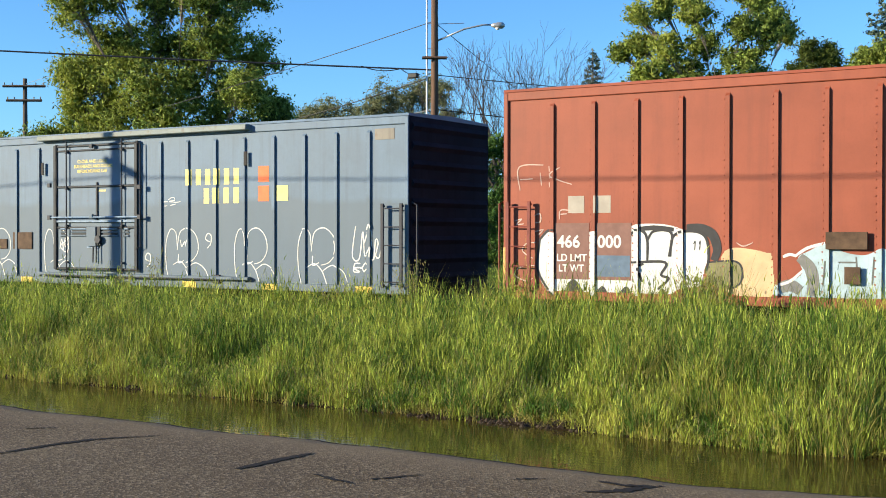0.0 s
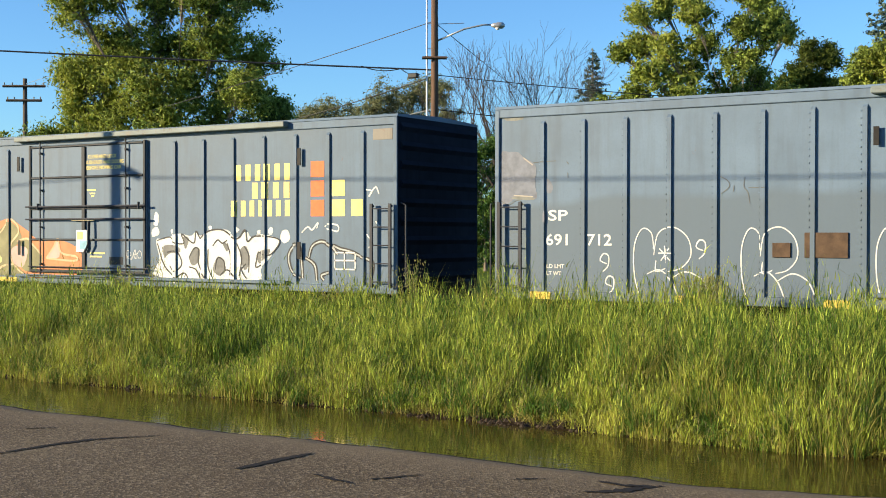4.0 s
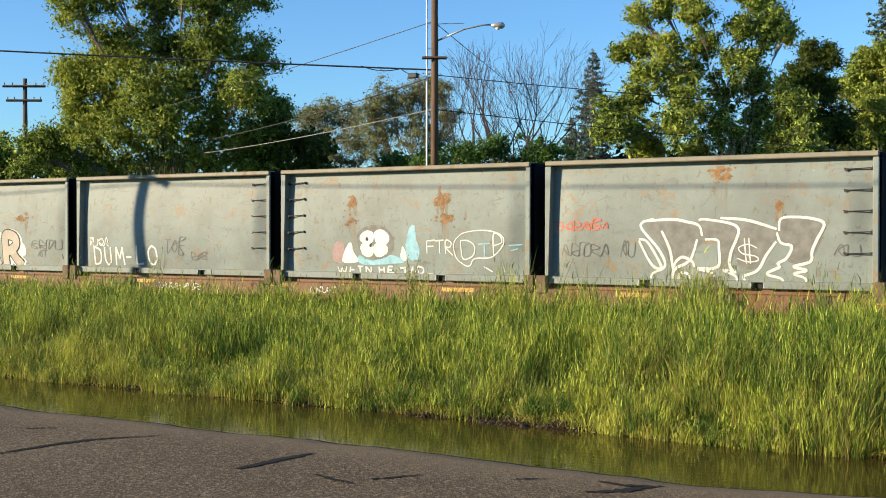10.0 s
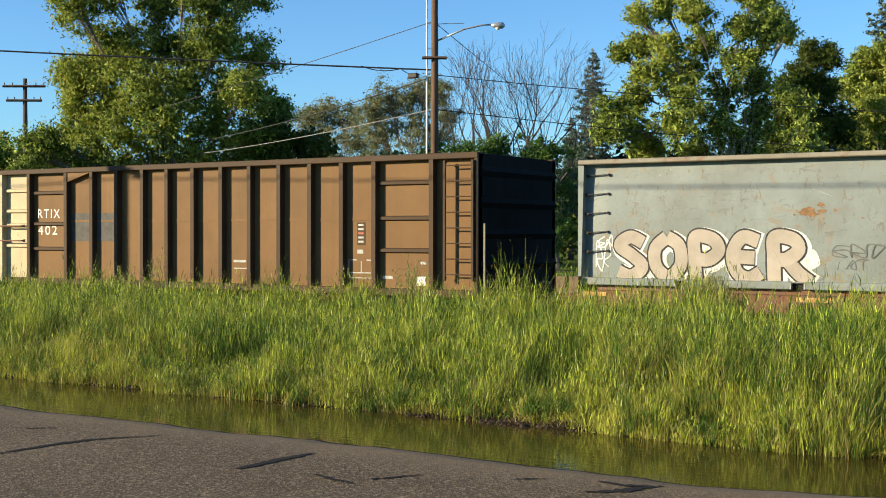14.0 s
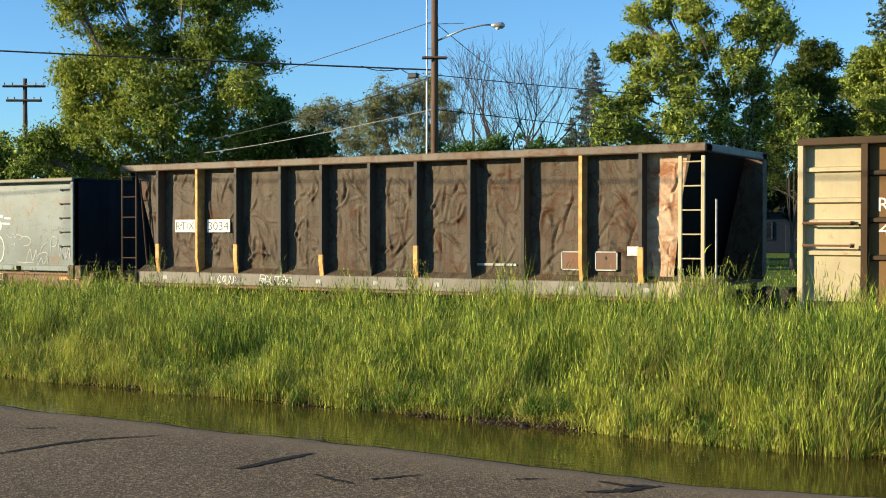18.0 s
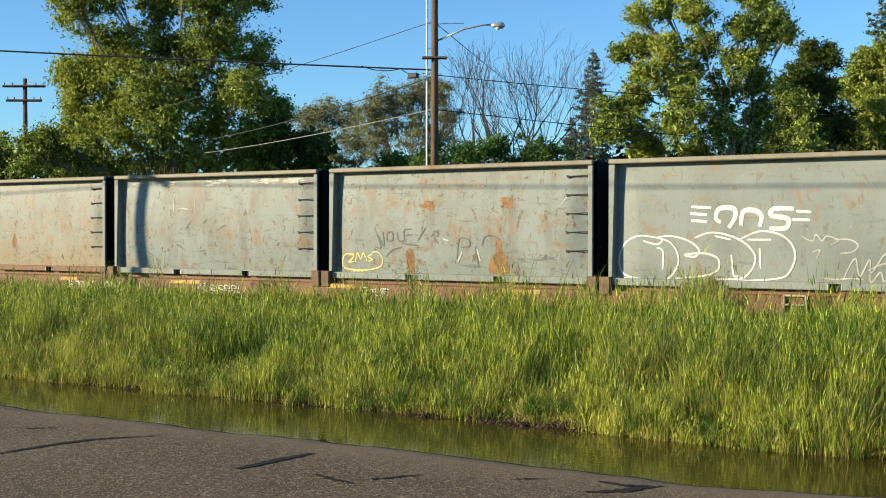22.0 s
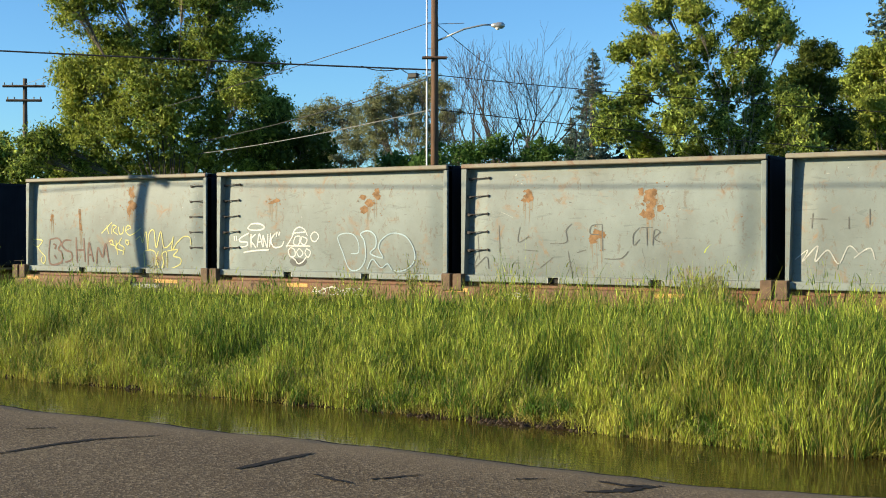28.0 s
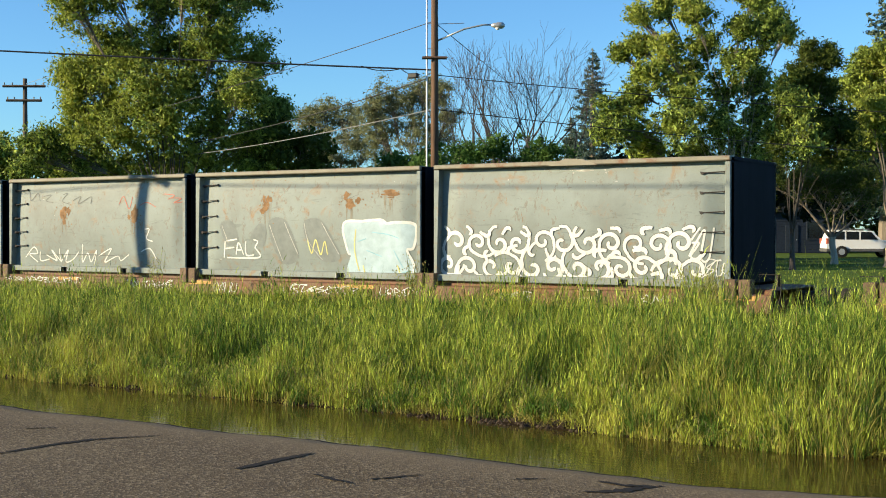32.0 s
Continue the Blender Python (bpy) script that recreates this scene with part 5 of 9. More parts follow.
# ---- spray paint ----
def scribble(g, side, x0, x1, z0, z1, width, seed, loops=5):
    """A quick one-line tag: upright loops run together."""
    r = random.Random(seed)
    pts = []
    for i in range(loops):
        a = x0 + (x1 - x0) * (i + 0.1) / loops
        b = x0 + (x1 - x0) * (i + 0.9) / loops
        style = r.randint(0, 6)
        lo, hi = z0 + (z1 - z0) * r.uniform(0, 0.15), z1 - (z1 - z0) * r.uniform(0, 0.2)
        mid = (lo + hi) / 2
        lean = 0.22 * (z1 - z0) * r.uniform(0.3, 1.0)
        new_pts = {0: [(a, lo), (a, hi), (b, mid), (a, mid * 0.6 + lo * 0.4), (b, lo)], 1: [(a, hi), (a, lo), (b, lo), (b, hi)],
                2: [(b, hi), (a, mid), (b, mid * 0.9 + lo * 0.1), (a, lo)], 3: [(a, lo), ((a + b) / 2, hi), (b, lo), (a + (b - a) * 0.3, mid)], 4: [(a, mid), ((a + b) / 2, hi), (b, mid), ((a + b) / 2, lo), (a, mid)],
                5: [(a, hi), (b, hi), (a + (b - a) * 0.45, hi), (a + (b - a) * 0.4, lo)], 6: [(b, hi), (a, hi), (a, lo), (b, lo), (a, mid), (b, mid)]}[style]
        j = 0.09
        pts += [(u + (v - z0) / (z1 - z0) * lean + r.uniform(-j, j) * (b - a), v + r.uniform(-j, j) * (z1 - z0)) for u, v in new_pts]
    ribbon(g, side, smooth_path(pts, 0.025), width)


def fat(car, side, paths, body, edge, inside_mat, edge_mat, label, shade=None, line=None):
    """Fat letters: each stroke laid wide in the edge colour, then narrower in the inside colour."""
    if shade:
        g = Geo()
        for k, p in enumerate(paths):
            ribbon(g, side, [(x + 0.04, z - 0.04) for x, z in p], body + edge * 2 + 0.08, 0.002 + 0.0003 * k, False)
        part("graffiti_shadow", g, shade, car)
    g = Geo()
    for k, p in enumerate(paths):
        ribbon(g, side, p, body + edge * 2, 0.0075 + 0.0003 * k, False)
    part("graffiti_edge", g, edge_mat, car)
    g = Geo()
    for k, p in enumerate(paths):
        ribbon(g, side, p, body, 0.013 + 0.0003 * k, False)
    ob = part("graffiti", g, inside_mat, car, label)
    if line:
        g = Geo()
        for k, p in enumerate(paths):
            ribbon(g, side, p[2:-2], edge * 0.5, 0.0185 + 0.0003 * k)
        part("graffiti_line", g, line, car)
    return ob


def tags(car, side, rows, material, label):
    for x0, x1, z0, z1, width, seed, loops in rows:
        g = Geo()
        scribble(g, side, x0, x1, z0, z1, width, seed, loops)
        part("graffiti", g, material, car, label)


def throw(g, side, x, z, w, h, width=0.022):
    """A hurried throw-up: a tall arch, a round head, two spread feet."""
    u = lambda pts: [(x + p * w, z + q * h) for p, q in pts]
    ribbon(g, side, smooth_path(u([(0.10, 0.0), (0.02, 0.35), (0.02, 0.75), (0.12, 0.98), (0.24, 0.92), (0.27, 0.70)]), 0.03), width)
    ribbon(g, side, smooth_path(u([(0.27, 0.62), (0.33, 0.92), (0.52, 1.0), (0.70, 0.86), (0.74, 0.62), (0.62, 0.45), (0.46, 0.40)]), 0.03), width)
    ribbon(g, side, smooth_path(u([(0.30, 0.55), (0.30, 0.40), (0.42, 0.44)]), 0.03), width)
    ribbon(g, side, smooth_path(u([(0.18, 0.36), (0.34, 0.42), (0.48, 0.30), (0.56, 0.12), (0.60, 0.0)]), 0.03), width)
    ribbon(g, side, smooth_path(u([(0.48, 0.30), (0.68, 0.40), (0.88, 0.30), (0.97, 0.12), (1.0, 0.0)]), 0.03), width)


def lines(car, side, material, width, label, paths, lift=0.005):
    """Sprayed strokes, each of its own."""
    for k, p in enumerate(paths):
        if len(p) == 2:
            p = [p[0], ((p[0][0] + p[1][0]) / 2, (p[0][1] + p[1][1]) / 2), p[1]]
        g = Geo()
        ribbon(g, side, smooth_path(p, 0.03), width, lift + 0.0002 * k)
        part("graffiti", g, material, car, label)


def fills(car, side, material, lift, label, outlines):
    """Sprayed areas, each of its own, with soft uneven corners."""
    for k, p in enumerate(outlines):
        g = Geo()
        fill(g, side, smooth_path(p, 0.06, True), lift + 0.00015 * k)
        part("graffiti_fill", g, material, car, label)


# ---- box cars ----
def boxcar(name, x0, x1, z0, z1, w, posts, door, track, paint, end_paint, label, roof_h=0.1, post_top=0.25, ladders=True, ladder_mat=None):
    """A steel box car with outside posts, corrugated ends, a sliding plug door and low roof."""
    xc = (x0 + x1) / 2
    car = rolling(name, xc, label, "box car", "cars of the train")
    a, b, hw = x0 - xc, x1 - xc, w / 2
    posts = [p - xc for p in posts]
    skin = hw - 0.045                     # side sheets lie behind the posts
    part("body", Geo().box(a + 0.02, b - 0.02, -skin, skin, z0, z1 - 0.02, 0.02), paint, car)
    for p in posts:
        g = Geo().prism_x([(-hw, z0 + 0.12), (-hw, z1 - post_top - 0.05), (-skin, z1 - post_top), (-skin, z0 + 0.12)], p - 0.038, p + 0.038)
        part("post", g, paint, car)
        r = Geo()
        for k in range(26):
            z = z0 + 0.25 + k * (z1 - z0 - post_top - 0.35) / 25
            r.box(p - 0.082, p - 0.058, -skin - 0.013, -skin, z - 0.011, z + 0.011)
        tagged(part("rivets", r, paint, car), kind="stuff")
    for x, s in ((a, 1), (b, -1)):
        part("corner_post", Geo().box(min(x, x + s * 0.10), max(x, x + s * 0.10), -hw, -skin + 0.01, z0, z1 - 0.01, 0.015), paint, car)
    part("side_sill", Geo().box(a, b, -hw + 0.005, -skin + 0.01, z0 - 0.02, z0 + 0.14, 0.012), paint, car)
    part("top_chord", Geo().box(a, b, -hw + 0.01, -skin + 0.01, z1 - 0.16, z1, 0.012), paint, car)
    part("far_side", Geo().box(a, b, skin - 0.01, hw, z0, z1, 0.02), paint, car)
    g = Geo().prism_x([(-hw, z1), (-hw + 0.02, z1 + 0.05), (0, z1 + roof_h), (hw - 0.02, z1 + 0.05), (hw, z1)], a, b)
    part("roof", g, paint, car)
    for k in range(13):
        x = a + 0.6 + k * (b - a - 1.2) / 12
        part("roof_rib", Geo().prism_x([(-hw + 0.05, z1 + 0.05), (0, z1 + roof_h + 0.03), (hw - 0.05, z1 + 0.05)], x - 0.03, x + 0.03), paint, car)
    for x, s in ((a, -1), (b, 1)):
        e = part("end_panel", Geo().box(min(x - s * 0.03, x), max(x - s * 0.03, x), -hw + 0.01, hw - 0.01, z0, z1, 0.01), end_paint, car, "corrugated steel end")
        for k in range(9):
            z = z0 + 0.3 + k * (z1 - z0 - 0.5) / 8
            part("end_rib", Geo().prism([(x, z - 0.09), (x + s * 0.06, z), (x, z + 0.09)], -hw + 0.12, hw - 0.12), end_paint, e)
    # door
    if door:
        d0, d1, dz0, dz1, rods = door[0] - xc, door[1] - xc, door[2], door[3], [q - xc for q in door[4]]
        yd = -hw - 0.015
        d = part("door", Geo().box(d0, d1, yd, -skin + 0.01, dz0, dz1, 0.02), paint, car, "sliding plug door with lock rods")
        for x in (d0 + 0.04, d1 - 0.04):
            part("door_edge", Geo().box(x - 0.035, x + 0.035, yd - 0.03, yd, dz0, dz1, 0.008), DOOR_FRAME, d)
        for k in range(door[5] + 1):
            z = dz0 + 0.05 + (dz1 - dz0 - 0.1) * k / door[5]
            part("door_rail", Geo().box(d0 + 0.08, d1 - 0.08, yd - 0.035, yd, z - 0.025, z + 0.025, 0.01), DOOR_FRAME, d)
        for x in rods:
            part("lock_rod", Geo().tube([(x, yd - 0.06, dz0 - 0.06), (x, yd - 0.06, dz1 + 0.06)], 0.017, 7), LADDER_DARK, d)
            for k in range(4):
                z = dz0 + 0.2 + (dz1 - dz0 - 0.4) * k / 3
                part("rod_bracket", Geo().box(x - 0.032, x + 0.032, yd - 0.08, yd, z - 0.022, z + 0.022, 0.008), LADDER_DARK, d)
        t0, t1, tz = track[0] - xc, track[1] - xc, track[2]
        part("door_track", Geo().box(t0, t1, -hw - 0.14, -skin, tz - 0.10, tz + 0.02, 0.015), GREY, car, "grey door track under the eaves")
        part("lower_track", Geo().box(t0, t1, -hw - 0.08, -skin, dz0 - 0.12, dz0 - 0.05, 0.01), paint, car)
    lm = ladder_mat or LADDER_DARK
    if ladders:
        ladder(car, a + 0.13, a + 0.58, -hw, z0 + 0.1, z0 + 1.78, 5, lm, "")
        ladder(car, b - 0.58, b - 0.13, -hw, z0 + 0.1, z0 + 1.78, 5, lm, "")
        for x, s in ((a, -1), (b, 1)):
            part("end_rail", Geo().tube([(x + s * 0.02, -hw + 0.1, z0 + 0.1), (x + s * 0.14, -hw + 0.1, z0 + 0.15), (x + s * 0.14, -hw + 0.1, z0 + 1.75), (x + s * 0.02, -hw + 0.1, z0 + 1.8)], 0.02, 6), lm, car)
    part("underframe", Geo().box(a + 0.1, b - 0.1, -0.5, 0.5, z0 - 0.25, z0, 0.03), BLACK, car)
    truck(car, a + 2.3)
    truck(car, b - 2.3)
    coupler(car, a, -1)
    coupler(car, b, 1)
    return car, Side(-skin, posts, 0.045, 0.045, [(d0 - 0.005, d1 + 0.005, dz0, dz1, -hw - 0.015)] if door else ()), -xc


def arange(a, step, n):
    return [a + step * k for k in range(n)]


W_BOX = 3.12
red, red_side, ro = boxcar("box_car", -11.49, 6.3, 0.62, 4.44, W_BOX, arange(-10.48, 0.83, 20), None, None, RED, RED,
                           "oxide-red high box car with white lettering and graffiti", ladder_mat=LADDER_RED)
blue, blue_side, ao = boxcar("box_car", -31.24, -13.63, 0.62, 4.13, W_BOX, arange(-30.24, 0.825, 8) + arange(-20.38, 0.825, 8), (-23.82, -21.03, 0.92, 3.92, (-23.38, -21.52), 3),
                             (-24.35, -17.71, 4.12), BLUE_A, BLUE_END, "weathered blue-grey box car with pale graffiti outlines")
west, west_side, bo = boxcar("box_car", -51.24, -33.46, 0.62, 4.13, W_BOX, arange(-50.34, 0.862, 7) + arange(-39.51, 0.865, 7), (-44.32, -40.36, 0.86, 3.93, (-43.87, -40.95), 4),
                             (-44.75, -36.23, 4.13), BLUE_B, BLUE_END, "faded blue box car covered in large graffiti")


# ---- brown gondola ----
def brown_gondola():
    x0, x1, z0, z1, w = -94.42, -80.60, 0.60, 3.36, 3.22
    xc = (x0 + x1) / 2
    car = rolling("gondola_car", xc, "tall brown steel gondola car, rib shade put into a darker brown", "gondola car", "cars of the train")
    a, b, hw = x0 - xc, x1 - xc, w / 2
    skin = hw - 0.15
    ribs = [-93.36, -92.04, -91.16, -90.33, -89.5, -88.73, -87.94, -87.11, -86.3, -85.48, -84.66, -83.84, -83.03, -81.66]
    edges = [x0] + ribs + [x1]
    for i, (p, q) in enumerate(zip(edges[:-1], edges[1:])):
        part("side_panel", Geo().box(p - xc + 0.004, q - xc - 0.004, -skin, -skin + 0.03, z0 + 0.1, z1 - 0.1, 0.004), CREAM if i == 0 else BROWN, car, "cream-painted end panel" if i == 0 else "")
    part("seam_strip", Geo().box(a + 2.4, b - 2.0, -skin - 0.008, -skin, 2.07, 2.12), BROWN, car)
    for x in ribs:
        x -= xc
        g = Geo().prism_x([(-skin, z0 + 0.02), (-hw + 0.02, z0 + 0.06), (-hw, z0 + 0.3), (-hw, z1 - 0.1), (-skin, z1 - 0.1)], x - 0.05, x + 0.05)
        part("rib", g, BROWN_RIB, car)
    for x in (a + 0.05, b - 0.05):
        part("corner_post", Geo().box(x - 0.05, x + 0.05, -hw, -skin + 0.02, z0, z1 - 0.08, 0.012), CREAM if x < 0 else BROWN_RIB, car)
    part("top_rail", Geo().box(a, b, -hw - 0.01, -skin + 0.06, z1 - 0.12, z1, 0.012), BROWN_RIB, car)
    part("bottom_rail", Geo().box(a, b, -hw + 0.05, -skin + 0.05, z0 - 0.02, z0 + 0.12, 0.012), BROWN_RIB, car)
    for p, q, zs in ((-94.3, -93.42, (1.5, 2.0, 2.85, 2.35)), (-93.3, -92.1, (1.43, 2.03, 2.78)), (-82.95, -81.74, (1.47, 2.11, 2.81))):
        for z in zs:
            part("horizontal_rib", Geo().prism_x([(-skin, z - 0.05), (-skin - 0.07, z - 0.03), (-skin - 0.07, z + 0.03), (-skin, z + 0.05)], p - xc, q - xc), CREAM if p < -94 else BROWN_RIB, car)
    part("gusset", Geo().prism([(-92.0 - xc, 3.02), (-91.1 - xc, 3.26), (-92.0 - xc, 3.26)], -hw + 0.02, -skin + 0.01), BROWN, car)
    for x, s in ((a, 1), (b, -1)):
        part("end_panel", Geo().box(min(x, x + s * 0.05), max(x, x + s * 0.05), -hw + 0.03, hw - 0.03, z0, z1 - 0.02, 0.01), SHADE_END, car)
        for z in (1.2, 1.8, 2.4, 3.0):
            part("end_rib", Geo().prism([(x, z - 0.1), (x - s * 0.08, z), (x, z + 0.1)], -hw + 0.1, hw - 0.1), SHADE_END, car)
    part("far_side", Geo().box(a, b, skin - 0.02, hw, z0, z1, 0.01), BROWN, car)
    part("floor_plate", Geo().box(a, b, -skin, skin, z0, z0 + 0.06), BROWN_RIB, car)
    ladder(car, -81.33 - xc, -80.70 - xc, -hw + 0.02, z0 + 0.3, z1 - 0.15, 8, BROWN_RIB, "", 0.028, 0.05)
    for z in (1.62, 1.98):
        grab(car, -94.32 - xc, -93.55 - xc, -hw + 0.05, z, RUST_SILL, 0.10, 0.02)
    part("side_rail", Geo().tube([(b + 0.12, -hw + 0.05, 0.7), (b + 0.12, -hw + 0.05, 2.0)], 0.02, 6), CREAM, car)
    y = -skin
    letters(car, "RTIX", -93.17 - xc, y, 2.17, 0.22, WHITE, 0.0, width=0.78, space=1.25)
    letters(car, "402", -93.17 - xc, y, 1.77, 0.22, WHITE, 0.0, width=0.68, space=1.25)
    for p, q in ((-91.99, -91.2), (-91.11, -90.38)):
        part("primer_patch", Geo().box(p - xc, q - xc, y - 0.003, y, 1.62, 2.28), PRIMER_DARK, car, "dark grey painted-out patch")
    part("placard", Geo().box(-82.10 - xc, -81.87 - xc, y - 0.006, y, 0.78, 0.96), WHITE, car, "white square placard")
    part("data_panel", Geo().box(-83.53 - xc, -83.33 - xc, y - 0.006, y, 1.57, 2.03, 0.002), BROWN_RIB, car)
    for k in range(5):
        part("data_line", Geo().box(-83.50 - xc, -83.37 - xc, y - 0.010, y - 0.006, 1.62 + k * 0.085, 1.66 + k * 0.085), (PALE, PALE, SPRAY_RED, PALE, PALE)[k], car)
    for p, q, u, v in ((-83.53, -83.38, 1.40, 1.48), (-83.75, -83.73, 0.95, 1.28), (-83.14, -83.12, 0.95, 1.28), (-83.75, -83.12, 1.00, 1.02), (-83.75, -83.12, 0.90, 0.915), (-83.44, -83.42, 1.03, 1.25),
                       (-83.7, -83.55, 1.26, 1.28), (-83.3, -83.16, 1.26, 1.28), (-82.9, -82.65, 0.90, 0.96), (-82.0, -81.86, 1.2, 1.25), (-86.85, -86.5, 1.18, 1.23), (-86.85, -86.4, 1.04, 1.06)):
        part("stencil", Geo().box(p - xc, q - xc, y - 0.004, y, u, v), PALE, car)
    part("underframe", Geo().box(a + 0.1, b - 0.1, -0.6, 0.6, z0 - 0.3, z0, 0.03), BLACK, car)
    truck(car, a + 2.0), truck(car, b - 2.0)
    coupler(car, a, -1), coupler(car, b, 1)
    return car


brown_gondola()


# ---- battered dark gondola ----
def crumple(g, x0, x1, z0, z1, y, depth, seed, nx=44, nz=76, slope=0.0, taper=0.0):
    """A steel sheet beaten out of shape: a slight bulge and long sharp creases."""
    b = len(g.v)
    r = random.Random(seed * 17 + 3)
    off = Vector((seed * 7.3, seed * 3.1, seed * 1.7))
    folds = []
    for k in range(26):
        cx, cz = r.uniform(x0 + 0.15, x1 - 0.15), z0 + (z1 - z0) * min(0.97, r.random() ** 1.35)
        a = r.choice((1.57, 1.2, 1.9, 1.0, 2.2, 2.5)) + r.uniform(-0.25, 0.25) if k % 5 else r.uniform(-0.3, 0.3)
        folds.append((cx, cz, math.cos(a), math.sin(a), r.uniform(0.10, 0.42) * (0.5 if k % 5 == 0 else 1.0), r.uniform(0.018, 0.04), r.choice((-1, 1, 1)) * r.uniform(0.5, 1.2), r.uniform(-1.6, 1.6)))
    for j in range(nz + 1):
        for i in range(nx + 1):
            u, v = i / nx, j / nz
            x, z = x0 + (x1 - x0) * u + slope * (1 - v) * (1 - u) - taper * (1 - v) * u, z0 + (z1 - z0) * v
            edge = min(1.0, 7 * u, 7 * (1 - u), 8 * v, 8 * (1 - v))
            h = 0.5 * noise.noise(Vector((x, 0, z * 0.8)) * 1.3 + off)
            for cx, cz, c, s, l, w, amp, bend in folds:
                dx, dz = x - cx, z - cz
                t = (dx * c + dz * s) / l
                if abs(t) < 1.0:
                    q = (dz * c - dx * s) / w - bend * t * t * 2
                    if abs(q) < 2.6:
                        h += amp * (1 - t * t) * math.exp(-q * q) * (0.55 - 0.9 * q)
            g.v.append((x, y - depth * edge * h, z))
    n = nx + 1
    for j in range(nz):
        for i in range(nx):
            g.f.append((b + j * n + i, b + j * n + i + 1, b + (j + 1) * n + i + 1, b + (j + 1) * n + i))
    return g


def dark_gondola():
    x0, x1, z0, z1, w = -110.02, -95.96, 0.95, 3.36, 3.26
    xc = (x0 + x1) / 2
    car = rolling("gondola_car", xc, "battered dark steel gondola car with crumpled side sheets", "gondola car", "cars of the train")
    a, b, hw = x0 - xc, x1 - xc, w / 2
    skin = hw - 0.23
    ribs = [-108.86, -107.67, -106.54, -105.31, -104.22, -103.01, -101.89, -100.67, -99.51, -98.33, -97.17]
    edges = [-109.75] + ribs + [-96.38]
    for i, (p, q) in enumerate(zip(edges[:-1], edges[1:])):
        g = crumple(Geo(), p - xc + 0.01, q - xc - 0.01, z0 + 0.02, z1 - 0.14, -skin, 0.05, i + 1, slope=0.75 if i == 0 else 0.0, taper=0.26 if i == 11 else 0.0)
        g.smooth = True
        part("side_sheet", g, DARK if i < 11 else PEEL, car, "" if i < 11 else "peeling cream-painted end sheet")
    for k, x in enumerate(ribs):
        x -= xc
        yellow = k in (1, 9)
        g = Geo().prism_x([(-skin + 0.02, z0 - 0.02), (-hw + 0.06, z0 - 0.02), (-hw, z0 + 0.3), (-hw, z1 - 0.12), (-skin + 0.02, z1 - 0.12)], x - 0.034, x + 0.034)
        part("rib", g, DARK_RIB if not yellow else AMBER, car, "amber-painted rib" if yellow else "")
        if k in (0, 2, 4, 6, 10):
            part("rib_foot", Geo().prism_x([(-hw + 0.055, z0 - 0.1), (-hw - 0.004, z0 + 0.28), (-hw - 0.004, z0 + 0.62 if k != 4 else z0 + 0.42), (-hw + 0.05, z0 + 0.62 if k != 4 else z0 + 0.42)], x - 0.05, x + 0.05), AMBER, car, "amber-painted rib foot")
    part("top_rail", Geo().box(a, b, -hw - 0.02, -skin + 0.05, z1 - 0.15, z1, 0.02), RAIL_RUST, car)
    part("side_sill", Geo().box(a + 0.45, b, -hw + 0.04, -skin + 0.02, 0.68, z0, 0.02), GREY_SILL, car)
    part("sill_ledge", Geo().prism_x([(-skin + 0.02, z0), (-hw + 0.05, z0), (-skin + 0.02, z0 + 0.12)], a + 0.5, b - 0.1), DARK, car)
    for k in range(9):
        x = a + 1.3 + k * 1.45
        part("reflector", Geo().box(x, x + 0.12, -hw + 0.036, -hw + 0.042, 0.78, 0.86), PALE, car)
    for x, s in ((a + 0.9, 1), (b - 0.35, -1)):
        part("end_sheet", Geo().poly([(x + (0.0 if s > 0 else -0.5), -skin, z0), (x + (0.0 if s > 0 else -0.5), skin, z0), (x - s * (0.85 if s > 0 else 0.0), skin, z1 - 0.1), (x - s * (0.85 if s > 0 else 0.0), -skin, z1 - 0.1)]), SHADE_END, car)
    part("end_rail", Geo().box(a, a + 0.12, -hw, hw, z1 - 0.15, z1 - 0.005, 0.02), GREY_SILL, car)
    part("end_rail", Geo().box(b - 0.12, b, -hw, hw, z1 - 0.15, z1 - 0.005, 0.02), GREY_SILL, car)
    part("far_side", Geo().box(a + 0.9, b, skin - 0.02, hw, z0, z1, 0.01), DARK, car)
    part("floor_plate", Geo().box(a + 0.9, b, -skin, skin, z0 - 0.05, z0), DARK, car)
    part("end_platform", Geo().box(a, b, -hw + 0.08, hw - 0.08, 0.62, 0.70, 0.01), RUST_SILL, car)
    # ladder at the white end, rusty ladder at the open end
    ladder(car, b - 0.46, b - 0.05, -hw + 0.02, 0.85, z1 - 0.22, 6, CREAM, "cream-painted ladder", 0.034, 0.04)
    ladder(car, a + 0.05, a + 0.50, -hw + 0.03, 0.66, z1 - 0.16, 6, BROWN_RIB, "rust-brown ladder", 0.018, 0.02)
    part("step_box", Geo().box(b - 0.9, b - 0.45, -hw + 0.01, -skin, 0.68, 0.98, 0.02), CREAM, car)
    part("brake_rod", Geo().tube([(a + 0.75, -hw + 0.1, 1.1), (a + 0.55, -hw + 0.08, 3.0)], 0.02, 6), BROWN_RIB, car)
    for x in (a + 0.2, b - 0.2):
        part("end_post", Geo().box(x - 0.05, x + 0.05, hw - 0.2, hw - 0.1, 0.66, z1 - 0.1), DARK_RIB, car)
    part("side_rail", Geo().tube([(b + 0.14, -hw + 0.1, 0.75), (b + 0.14, -hw + 0.1, 2.4)], 0.02, 6), PALE, car)
    y = -skin - 0.05
